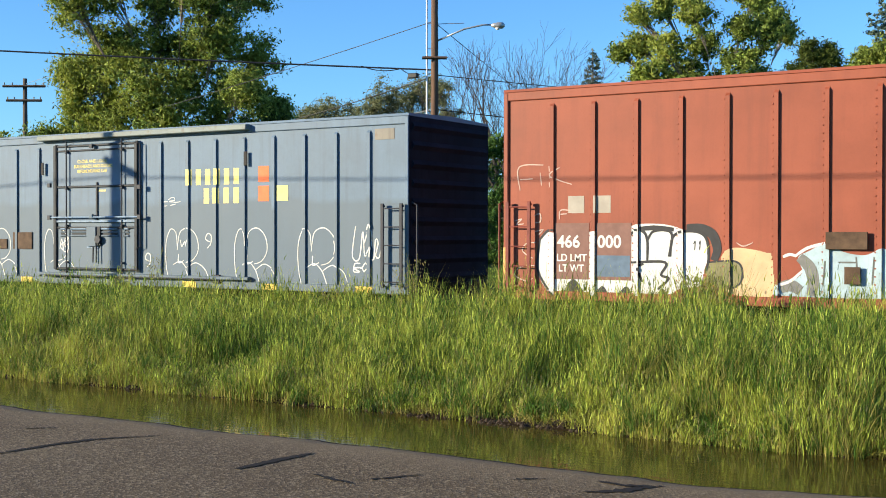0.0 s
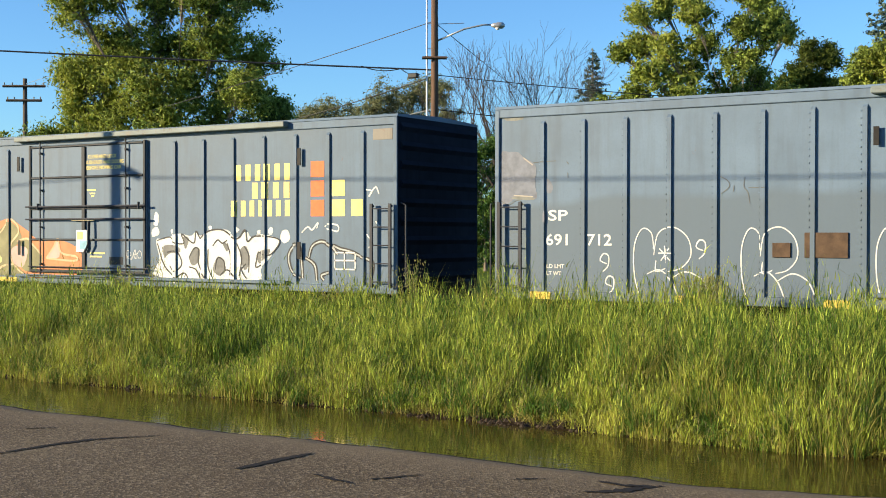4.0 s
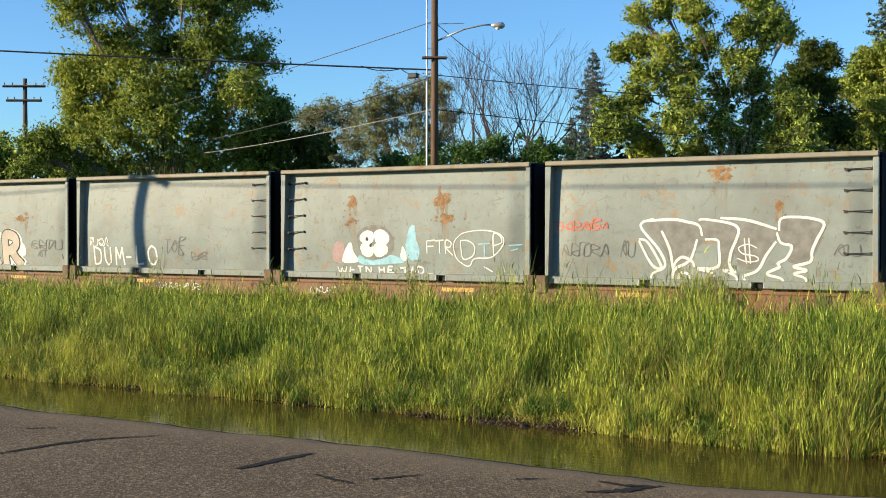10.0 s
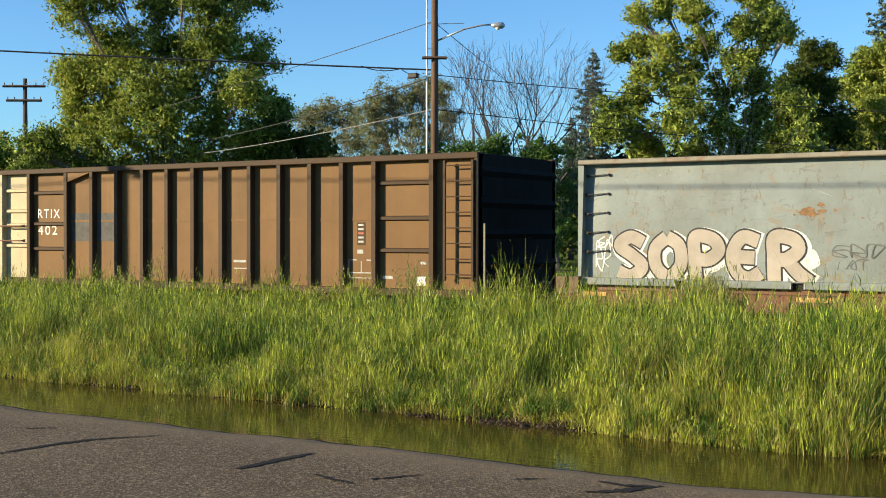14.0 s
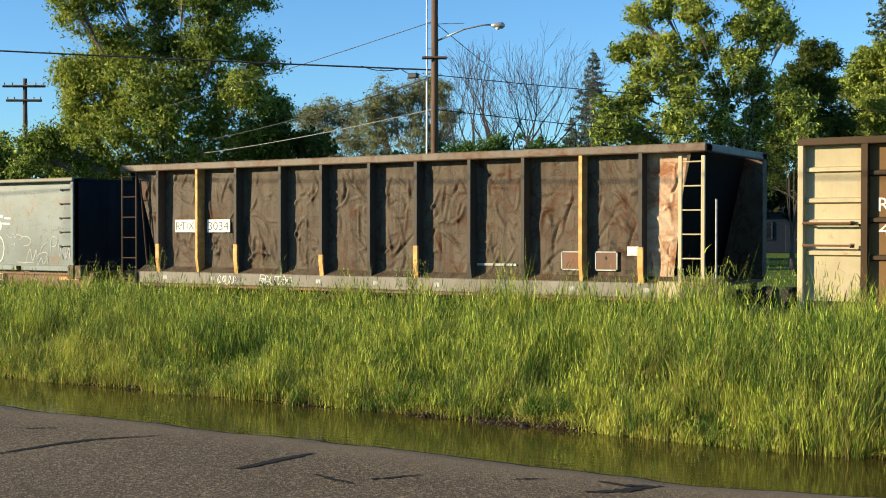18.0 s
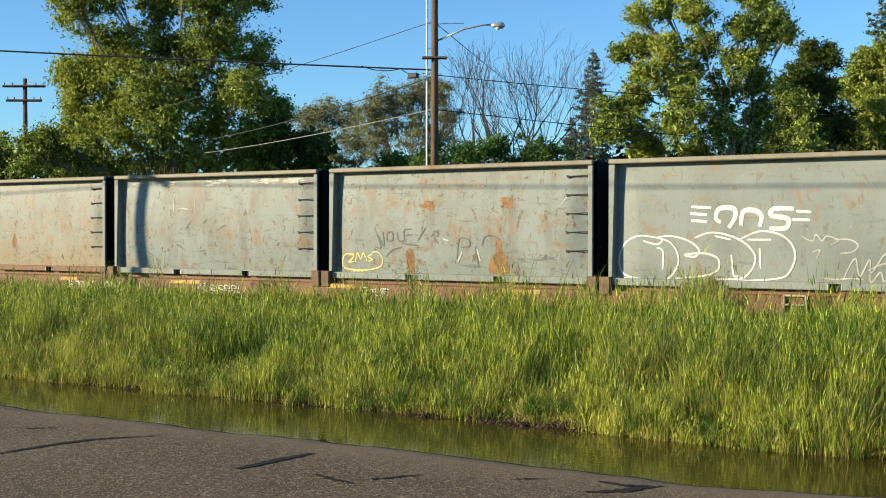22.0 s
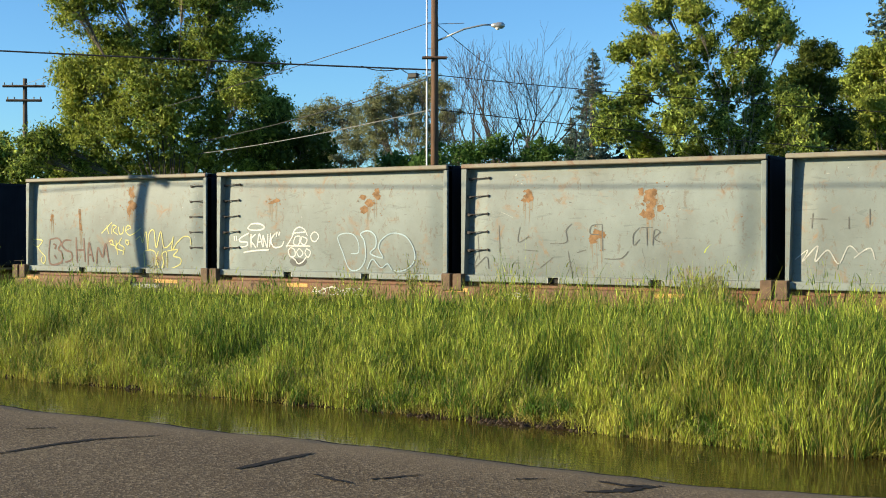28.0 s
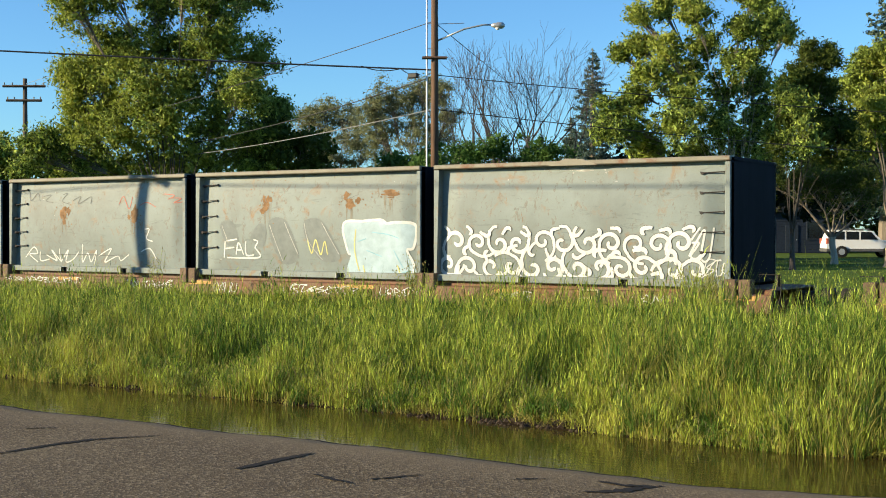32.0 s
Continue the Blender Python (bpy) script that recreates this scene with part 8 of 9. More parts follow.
# ---- wear and spray paint on the containers ----
def rust_patch(box, side, x, z, w, h, seed, material=None):
    """A ragged bloom of small overlapping blisters, flecks round it and thin stains running down."""
    r = random.Random(seed)
    g, halo = Geo(), Geo()
    for k in range(9):
        cx, cz = x + r.gauss(0, 0.26) * w, z + r.gauss(0, 0.26) * h
        bw, bh = w * r.uniform(0.12, 0.36), h * r.uniform(0.12, 0.34)
        pts = [(cx + math.cos(0.42 * i) * bw * r.uniform(0.55, 1.15), cz + math.sin(0.42 * i) * bh * r.uniform(0.55, 1.15)) for i in range(15)]
        fill(g, side, pts, 0.0024 + 0.0002 * k, 0.012)
    for k in range(7):                                   # run-down stains
        u, l, t = x + r.uniform(-0.42, 0.42) * w, r.uniform(0.12, 0.55), r.uniform(0.012, 0.04)
        fill(halo, side, [(u, z), (u + t, z + 0.02), (u + t * 0.9, z - h * 0.4 - l * 0.6), (u + t * 0.5, z - h * 0.4 - l)], 0.0009 + 0.0001 * k, 0.008)
    if material is None:
        tagged(part("rust_stain", halo, RUST_HALO, box, "faint rust stain"), kind="stuff")
    for _ in range(16):                                  # flecks round the bloom
        u, v, q = x + r.gauss(0, 0.55) * w, z + r.gauss(-0.1, 0.5) * h, r.uniform(0.006, 0.024)
        fill(g, side, [(u - q, v), (u - q * 0.2, v + q * 0.8), (u + q, v + q * 0.2), (u + q * 0.3, v - q)], 0.0046, 0.006)
    return tagged(part("rust_patch", g, material or RUST_PATCH, box, "orange rust bloom" if material is None else "bare scuffed paint"), kind="stuff")


def scuffs(box, side, n, seed, top=True):
    """Chips and scrapes: pale on the rim and the upper sheet, dark lower down."""
    r = random.Random(seed)
    pale, dark, rusty = Geo(), Geo(), Geo()
    for i in range(n):
        x, z = r.uniform(-2.8, 2.8), r.uniform(1.05, 3.0)
        if top and i % 3 == 0:
            z = r.uniform(2.75, 3.02)
        w, h = r.uniform(0.005, 0.014) * r.choice((1, 1, 3)), r.uniform(0.005, 0.014)
        k = r.randint(5, 8)
        pts = [(x + math.cos(6.283 * j / k) * w * r.uniform(0.4, 1.2), z + math.sin(6.283 * j / k) * h * r.uniform(0.4, 1.2)) for j in range(k)]
        g = (pale, dark, rusty)[r.choice((0, 0, 1, 2, 2))]
        fill(g, side, pts, 0.0016, 0.012)
    for i in range(n // 5):
        x, z = r.uniform(-2.7, 2.7), r.uniform(1.2, 3.0)
        l, a = r.uniform(0.08, 0.5), r.choice((1.57, 1.57, 0.3, 0.8, 2.6))
        ribbon(r.choice((dark, rusty, pale)), side, [(x + math.cos(a) * l * t + 0.06 * l * math.sin(t * 5), z + math.sin(a) * l * t * 0.8) for t in (0, 0.2, 0.4, 0.6, 0.8, 1)], r.uniform(0.004, 0.009), 0.0018)
    for g, m, nm in ((pale, SCUFF, "pale_scuff"), (dark, SPRAY_DIM, "dark_scuff"), (rusty, RUST_PATCH, "rust_scuff")):
        if g.f:
            tagged(part(nm, g, m, box), kind="stuff")


def strokes(g, side, x, z, h, words, width, slant=0.0):
    """Hand-drawn capitals as single strokes."""
    shape = {"D": ([(0, 0), (0, 1)], [(0, 1), (0.5, 0.85), (0.6, 0.5), (0.45, 0.12), (0, 0)]), "U": ([(0, 1), (0.02, 0.3), (0.25, 0), (0.5, 0.25), (0.52, 1)],),
             "M": ([(0, 0), (0.08, 1)], [(0.08, 1), (0.35, 0.35)], [(0.35, 0.35), (0.62, 1)], [(0.62, 1), (0.72, 0)]), "-": ([(0.05, 0.45), (0.5, 0.45)],),
             "L": ([(0.05, 1), (0, 0.0)], [(0, 0.0), (0.55, 0.05)]), "O": ([(0.35, 1), (0.05, 0.7), (0.1, 0.2), (0.4, 0), (0.7, 0.3), (0.65, 0.8), (0.35, 1)],),
             "F": ([(0, 0), (0.05, 1)], [(0.05, 1), (0.55, 0.95)], [(0.03, 0.55), (0.4, 0.55)]), "T": ([(0, 1), (0.6, 1)], [(0.3, 1), (0.3, 0)]),
             "R": ([(0, 0), (0.02, 1)], [(0.02, 1), (0.5, 0.85), (0.45, 0.55), (0.02, 0.5)], [(0.2, 0.5), (0.6, 0)]), "P": ([(0, 0), (0.02, 1)], [(0.02, 1), (0.5, 0.85), (0.45, 0.55), (0.02, 0.5)]),
             "K": ([(0, 0), (0.03, 1)], [(0.5, 1), (0.05, 0.45)], [(0.05, 0.45), (0.6, 0.05)]), "I": ([(0.25, 0), (0.25, 1)], [(0.05, 1), (0.45, 1)], [(0.05, 0), (0.45, 0)]), "N": ([(0, 0), (0.02, 1)], [(0.02, 1), (0.5, 0.05)], [(0.5, 0.05), (0.52, 1)]), "S": ([(0.5, 0.9), (0.15, 1.0), (0.02, 0.75), (0.3, 0.52), (0.5, 0.25), (0.25, 0), (0, 0.12)],), "H": ([(0, 0), (0, 1)], [(0.5, 0), (0.5, 1)], [(0, 0.5), (0.5, 0.5)]),
             "E": ([(0.5, 1), (0.02, 1)], [(0.02, 1), (0, 0)], [(0, 0), (0.5, 0)], [(0, 0.5), (0.4, 0.5)]), "A": ([(0, 0), (0.3, 1)], [(0.3, 1), (0.6, 0)], [(0.12, 0.4), (0.48, 0.4)])}
    for c in words:
        for st in shape.get(c, ()):
            pts = [(x + p * h * 0.9 + q * h * slant, z + q * h) for p, q in st]
            ribbon(g, side, smooth_path(pts, 0.02) if len(pts) > 2 else [(pts[0][0] + (pts[1][0] - pts[0][0]) * e / 8, pts[0][1] + (pts[1][1] - pts[0][1]) * e / 8) for e in range(9)], width, 0.004, False)
        x += h * (0.85 if c != " " else 0.5)
    return x


for n, row in enumerate(SETS):
    for k, (box, side, o) in enumerate(row):
        scuffs(box, side, 16 + 16 * ((n * 4 + k) in (5, 6, 7, 8)), n * 10 + k)

(A, As, Ao), (B, Bs, Bo), (C, Cs, Co), (Dd, Ds, Do) = SETS[0]
fills(A, As, GREY_PATCH, 0.0022, "dark grey spray inside the letters", [[(-1.02, 2.0), (-0.07, 2.01), (0.06, 1.71), (-0.27, 1.41), (-0.51, 1.17), (-0.71, 1.56)], [(-0.01, 2.02), (0.64, 1.92), (0.53, 1.3), (0.29, 1.24), (0.29, 1.68), (0.06, 1.71)], [(0.71, 2.0), (1.33, 1.86), (1.27, 1.63), (1.02, 1.25), (0.67, 1.24), (0.64, 1.65)], [(1.4, 2.05), (2.09, 1.97), (1.89, 1.37), (1.52, 1.34), (1.58, 1.6), (1.4, 1.68)]])
lines(A, As, SPRAY, 0.05, "white outline of a tall blocky letter", [[(-0.88, 2.07), (-1.09, 2.01), (-1.1, 1.89), (-0.81, 1.56), (-0.68, 1.32), (-0.71, 1.2), (-0.92, 1.1), (-0.95, 1.01)], [(-1.09, 2.03), (-0.54, 2.06), (-0.27, 2.02), (-0.04, 1.95), (0.02, 1.77)], [(-0.73, 1.86), (-0.58, 1.53), (-0.53, 1.17)], [(-0.04, 2.04), (0.06, 2.06), (0.51, 1.99), (0.67, 1.89), (0.63, 1.71), (0.53, 1.48), (0.51, 1.24), (0.61, 1.15), (0.39, 1.18), (0.61, 1.07), (0.59, 0.86)], [(0.07, 1.71), (0.29, 1.7), (0.32, 1.56), (0.29, 1.24), (-0.07, 1.2), (0.19, 1.12), (0.22, 0.88)], [(-0.07, 1.71), (-0.21, 1.35), (-0.51, 1.17), (-0.51, 0.93), (-0.34, 0.9), (-0.24, 0.99), (-0.27, 1.11), (-0.41, 1.11), (-0.44, 0.99)]])
lines(A, As, SPRAY, 0.05, "white outline of a tall blocky letter", [[(-0.14, 1.23), (-0.17, 1.32), (-0.34, 1.4), (-0.47, 1.32), (-0.51, 1.23)], [(0.35, 2.08), (0.77, 2.05), (1.08, 1.97), (1.33, 1.89)], [(1.37, 1.86), (1.4, 2.06), (1.64, 2.09), (1.94, 2.06), (2.12, 1.97), (2.0, 1.71), (1.92, 1.52), (1.89, 1.35), (1.61, 1.26), (1.83, 1.2), (1.61, 1.14), (1.8, 1.06), (1.8, 0.89)], [(1.33, 1.83), (1.4, 1.66), (1.58, 1.6), (1.49, 1.4), (1.34, 1.31), (1.37, 1.25), (1.15, 1.13), (1.4, 1.05), (1.43, 0.91)], [(1.32, 1.68), (1.15, 1.45), (0.99, 1.19), (0.74, 1.08), (0.77, 1.01)], [(-1.16, 1.71), (-0.99, 1.65), (-0.75, 1.23), (-0.92, 1.25), (-1.16, 1.68)]])
lines(A, As, SPRAY, 0.022, "thin white spray sign", [[(0.99, 1.57), (0.83, 1.63), (0.67, 1.57), (0.74, 1.47), (0.96, 1.43), (1.01, 1.36), (0.83, 1.33), (0.64, 1.39)], [(0.77, 1.74), (0.8, 1.3)], [(0.85, 1.74), (0.87, 1.3)]])
tags(A, As, shifted([(-59.5, -58.4, 1.86, 2.06, 0.025, 62, 6)], Ao), SPRAY_RED, "red tag")
tags(A, As, shifted([(-59.4, -58.4, 1.4, 1.65, 0.02, 63, 5), (-58.2, -57.9, 1.4, 1.7, 0.02, 64, 2), (-54.4, -53.95, 1.45, 1.65, 0.025, 65, 2)], Ao), SPRAY_DIM, "faint dark tags")
rust_patch(A, As, -56.3 + Ao, 2.85, 0.3, 0.25, 3), rust_patch(A, As, -55.3 + Ao, 2.3, 0.12, 0.3, 4)
for x, z, w, h in ((-64.2, 2.45, 0.28, 0.3), (-64.2, 2.05, 0.2, 0.2), (-62.0, 2.5, 0.3, 0.35), (-61.9, 2.08, 0.35, 0.18)):
    rust_patch(B, Bs, x + Bo, z, w, h, int(-x * 7 + z * 10))
fills(B, Bs, PANEL_PINK, 0.0018, "faint pinkish smear", [[(-1.7, 1.25), (-1.65, 1.59), (-1.43, 1.62), (-1.43, 1.22)]])
fills(B, Bs, SPRAY_BLUE, 0.0026, "light blue flame shape", [[(0.23, 1.92), (0.35, 1.97), (0.38, 1.73), (0.46, 1.47), (0.39, 1.27), (0.19, 1.31), (0.13, 1.53)], [(-1.04, 1.36), (-0.7, 1.25), (-0.27, 1.37), (0.02, 1.3), (0.06, 1.22), (-0.95, 1.17)]])
fills(B, Bs, SPRAY, 0.0036, "white flame shape", [[(-1.46, 1.22), (-1.35, 1.52), (-1.23, 1.63), (-1.17, 1.43), (-1.06, 1.23)], [(0.0, 1.32), (0.06, 1.56), (0.14, 1.4), (0.13, 1.26)]])
fills(B, Bs, GREY_PATCH, 0.003, "grey halo round a white blob", [[(-1.04, 1.53), (-1.06, 1.79), (-0.87, 1.94), (-0.57, 1.98), (-0.31, 1.89), (-0.15, 1.66), (-0.23, 1.4), (-0.53, 1.28), (-0.87, 1.33)]])
fills(B, Bs, SPRAY, 0.0042, "white cloud-like blob", [[(-0.97, 1.79), (-0.82, 1.87), (-0.65, 1.81), (-0.68, 1.63), (-0.87, 1.59), (-0.99, 1.67)], [(-0.63, 1.83), (-0.44, 1.89), (-0.27, 1.76), (-0.31, 1.6), (-0.57, 1.59)], [(-0.97, 1.58), (-0.74, 1.63), (-0.65, 1.43), (-0.78, 1.32), (-0.95, 1.39)], [(-0.63, 1.59), (-0.36, 1.6), (-0.31, 1.43), (-0.53, 1.32), (-0.65, 1.4)]])
fills(B, Bs, SPRAY_BLACK, 0.0056, "small black dot", [[(-0.85, 1.71), (-0.8, 1.74), (-0.78, 1.67), (-0.83, 1.65)], [(-0.76, 1.58), (-0.7, 1.61), (-0.7, 1.54), (-0.75, 1.53)]])
lines(B, Bs, SPRAY, 0.034, "white lettering stroke", [[(-1.59, 1.12), (-1.54, 0.98), (-1.48, 1.09), (-1.42, 0.99), (-1.36, 1.12)], [(-1.26, 1.12), (-1.29, 0.99)], [(-1.29, 0.99), (-1.15, 0.99)], [(-1.28, 1.06), (-1.17, 1.06)], [(-1.08, 1.13), (-0.94, 1.13)], [(-1.02, 1.13), (-1.02, 0.99)], [(-0.87, 1.0), (-0.87, 1.13)], [(-0.87, 1.13), (-0.74, 1.0)], [(-0.74, 1.0), (-0.74, 1.13)], [(-0.54, 1.13), (-0.54, 1.0)], [(-0.42, 1.13), (-0.42, 1.0)], [(-0.54, 1.07), (-0.42, 1.07)], [(-0.31, 1.14), (-0.33, 1.0)], [(-0.33, 1.0), (-0.17, 1.01)], [(-0.32, 1.07), (-0.21, 1.07)], [(-0.31, 1.14), (-0.19, 1.14)], [(-0.02, 1.11), (0.1, 1.11)], [(0.1, 1.14), (0.09, 1.01)], [(0.23, 1.01), (0.29, 1.14)], [(0.29, 1.14), (0.35, 1.02)]])
lines(B, Bs, SPRAY, 0.034, "white lettering stroke", [[(0.41, 1.02), (0.41, 1.15), (0.54, 1.1), (0.51, 1.02), (0.41, 1.02)], [(0.59, 1.01), (0.76, 1.0)]])
lines(B, Bs, SPRAY, 0.026, "thin white tag", [[(0.64, 1.66), (0.64, 1.41)], [(0.64, 1.66), (0.84, 1.68)], [(0.64, 1.55), (0.8, 1.56)], [(0.84, 1.66), (1.04, 1.68)], [(0.94, 1.67), (0.94, 1.42)], [(1.08, 1.41), (1.08, 1.67), (1.21, 1.63), (1.18, 1.54), (1.09, 1.53), (1.24, 1.38)], [(1.43, 1.79), (1.28, 1.63), (1.31, 1.35), (1.51, 1.19), (1.63, 1.19), (1.74, 1.32), (2.13, 1.36), (2.39, 1.61), (2.32, 1.79), (1.97, 1.87), (1.59, 1.84), (1.43, 1.79)], [(1.43, 1.67), (1.47, 1.32), (1.7, 1.38), (1.74, 1.57), (1.59, 1.67), (1.43, 1.67)], [(2.17, 1.33), (2.17, 1.79), (2.32, 1.76), (2.35, 1.64), (2.19, 1.58)], [(1.94, 1.17), (2.13, 1.07)]])
lines(B, Bs, SPRAY_BLUE, 0.026, "thin blue tag", [[(1.82, 1.6), (2.09, 1.62)], [(1.96, 1.61), (1.96, 1.35)], [(2.5, 1.58), (2.77, 1.6)], [(2.54, 1.48), (2.69, 1.52)]])
g = Geo()
strokes(g, Cs, -71.82 + Co, 1.06, 0.42, "DUM", 0.045)
strokes(g, Cs, -70.78 + Co, 1.06, 0.42, "-", 0.045)
strokes(g, Cs, -70.42 + Co, 1.08, 0.44, "LO", 0.045)
scribble(g, Cs, -72.05 + Co, -71.3 + Co, 1.5, 1.72, 0.026, 68, 4)
part("graffiti", g, SPRAY, C, "white hand-painted words")
tags(C, Cs, shifted([(-69.5, -68.9, 1.35, 1.7, 0.02, 69, 3), (-68.7, -68.2, 1.2, 1.4, 0.02, 70, 3)], Co), SPRAY_DIM, "faint dark tags")
g = []
for k, st in enumerate(([(0.75, 0.85), (0.4, 1.0), (0.1, 0.78), (0.45, 0.52), (0.72, 0.25), (0.4, 0.0), (0.05, 0.12)], [(0.4, 1.0), (0.08, 0.7), (0.1, 0.25), (0.42, 0.0), (0.75, 0.3), (0.72, 0.78), (0.4, 1.0)],
                        [(0.15, -0.05), (0.12, 0.5), (0.15, 1.0), (0.6, 0.95), (0.75, 0.68), (0.5, 0.45), (0.2, 0.45)], [(0.75, 0.9), (0.35, 1.0), (0.1, 0.6), (0.2, 0.15), (0.5, 0.0), (0.8, 0.15)], [(0.25, 0.52), (0.65, 0.5)],
                        [(0.12, -0.05), (0.12, 0.55), (0.15, 1.0), (0.6, 0.95), (0.72, 0.7), (0.45, 0.48), (0.2, 0.46)], [(0.45, 0.45), (0.7, 0.15), (1.0, -0.08)])):
    col = (0, 1, 2, 3, 3, 4, 4)[k]
    g.append(smooth_path([(-77.95 + Do + (col + p) * 0.70, 1.05 + q * 0.70) for p, q in st], 0.035))
fat(Dd, Ds, g, 0.23, 0.03, SPRAY_FADED, SPRAY_BLACK, "fat pinkish letters, white edge and black line", SPRAY)
g = Geo()
r = random.Random(9)
fill(g, Ds, smooth_path([(-74.7 + Do, 1.4), (-74.4 + Do, 1.55), (-74.3 + Do, 1.3), (-74.55 + Do, 1.2)], 0.05, True), 0.0042)
part("graffiti_fill", g, SPRAY, Dd)
tags(Dd, Ds, shifted([(-78.4, -78.1, 1.1, 1.75, 0.025, 72, 2), (-78.35, -78.0, 1.55, 1.8, 0.025, 73, 2)], Do), SPRAY, "white tags")
tags(Dd, Ds, shifted([(-74.1, -73.0, 1.42, 1.66, 0.022, 74, 4), (-73.9, -73.5, 1.2, 1.38, 0.02, 75, 2)], Do), SPRAY_DIM, "dark loose tag")
rust_patch(Dd, Ds, -74.4 + Do, 2.2, 0.4, 0.15, 5)

(E0, Es, Eo), (F0, Fs, Fo), (G0, Gs, Go), (H0, Hs, Ho) = SETS[1]
lines(E0, Es, SPRAY, 0.085, "heavy off-white letters", [[(-0.94, 2.01), (-1.03, 2.07), (-0.97, 2.24), (-0.72, 2.24), (-0.69, 2.09), (-0.8, 1.91)], [(-0.58, 1.95), (-0.55, 2.18), (-0.37, 2.21), (-0.23, 2.12), (-0.26, 1.93)], [(0.32, 2.23), (-0.02, 2.23), (-0.06, 2.12), (0.22, 2.06), (0.19, 1.91), (-0.09, 1.9)]])
lines(E0, Es, SPRAY, 0.05, "off-white dash", [[(-1.48, 2.28), (-1.12, 2.26)], [(-1.5, 2.16), (-1.19, 2.14)], [(-1.48, 2.04), (-1.19, 2.02)], [(0.36, 2.19), (0.61, 2.17)], [(0.29, 2.05), (0.59, 2.04)]])
lines(E0, Es, SPRAY, 0.034, "rounded white outline letter", [[(-2.12, 1.74), (-2.46, 1.77), (-2.73, 1.65), (-2.86, 1.4), (-2.81, 1.12), (-2.54, 1.01), (-2.01, 0.98), (-1.78, 1.17), (-1.72, 1.41), (-1.86, 1.65), (-2.12, 1.74)], [(-2.12, 1.74), (-1.86, 1.77), (-1.52, 1.68), (-1.34, 1.53), (-1.41, 1.41), (-1.6, 1.44), (-1.26, 1.47), (-1.01, 1.39), (-0.99, 1.21), (-1.19, 1.09), (-1.78, 1.02)], [(-1.41, 1.74), (-1.12, 1.83), (-0.76, 1.77), (-0.48, 1.62), (-0.34, 1.42), (-0.41, 1.19), (-0.62, 1.04), (-1.12, 1.03)], [(-0.62, 1.71), (-0.26, 1.85), (0.08, 1.8), (0.29, 1.63), (0.34, 1.4), (0.22, 1.14), (0.01, 1.05), (-0.48, 1.01)], [(-2.12, 1.56), (-2.01, 1.5), (-2.02, 1.17)], [(-0.76, 1.45), (-0.72, 1.09), (-0.62, 1.1)]])
lines(E0, Es, SPRAY, 0.034, "rounded white outline letter", [[(-0.26, 1.57), (-0.25, 1.22)], [(-2.38, 1.68), (-2.12, 1.62), (-2.01, 1.69)], [(-1.05, 1.77), (-0.76, 1.71)], [(-0.48, 1.71), (-0.06, 1.71)], [(-2.77, 1.01), (-2.31, 0.98), (-1.93, 1.0)], [(-1.12, 1.02), (-0.48, 1.01)]])
lines(E0, Es, PALE, 0.024, "thin white tag", [[(0.44, 1.77), (0.63, 1.69), (0.69, 1.8), (0.79, 1.69), (0.86, 1.77), (1.06, 1.71), (0.93, 1.63)], [(0.99, 1.71), (1.22, 1.72), (1.37, 1.63), (1.29, 1.52), (1.09, 1.49)], [(0.63, 1.51), (0.76, 1.54), (0.69, 1.4)]])
lines(E0, Es, PALE, 0.026, "thin white tag", [[(1.12, 1.06), (1.32, 1.41), (1.39, 1.12), (1.55, 1.39), (1.58, 1.18), (1.78, 1.47), (1.98, 1.59)], [(1.52, 1.21), (1.78, 1.33), (1.95, 1.3), (1.88, 1.19)], [(2.08, 1.36), (2.14, 1.7), (2.33, 1.67), (2.27, 1.5), (2.11, 1.48)], [(2.36, 1.65), (2.4, 1.25), (2.46, 1.45), (2.59, 1.48), (2.59, 1.17), (2.71, 1.45), (2.74, 1.2), (2.88, 1.48), (2.87, 1.17)], [(0.78, 1.09), (0.98, 1.06), (1.25, 1.08), (1.45, 1.07)], [(1.55, 1.18), (1.57, 1.02), (1.72, 1.19), (1.78, 1.04), (1.95, 1.19), (1.93, 1.05)]])
lines(F0, Fs, SPRAY_DIM, 0.03, "dark spray tag", [[(-1.89, 1.54), (-1.75, 1.52), (-1.84, 1.79), (-1.67, 1.55), (-1.7, 1.84)], [(-1.59, 1.81), (-1.59, 1.66), (-1.45, 1.68), (-1.47, 1.84), (-1.59, 1.81)], [(-1.34, 1.84), (-1.31, 1.66), (-1.14, 1.68)], [(-0.98, 1.89), (-1.17, 1.87), (-1.17, 1.66), (-1.23, 1.61), (-0.85, 1.57)], [(-1.17, 1.76), (-0.98, 1.79)], [(-0.66, 1.92), (-0.85, 1.66)], [(-0.53, 1.74), (-0.42, 1.86), (-0.37, 1.76), (-0.5, 1.77)], [(-1.64, 1.34), (-1.47, 1.47), (-1.25, 1.53)], [(0.05, 1.31), (0.12, 1.69), (0.33, 1.69), (0.35, 1.56), (0.15, 1.54)], [(0.63, 1.56), (0.7, 1.74), (0.9, 1.76), (1.03, 1.67)], [(0.48, 1.56), (0.53, 1.16)]])
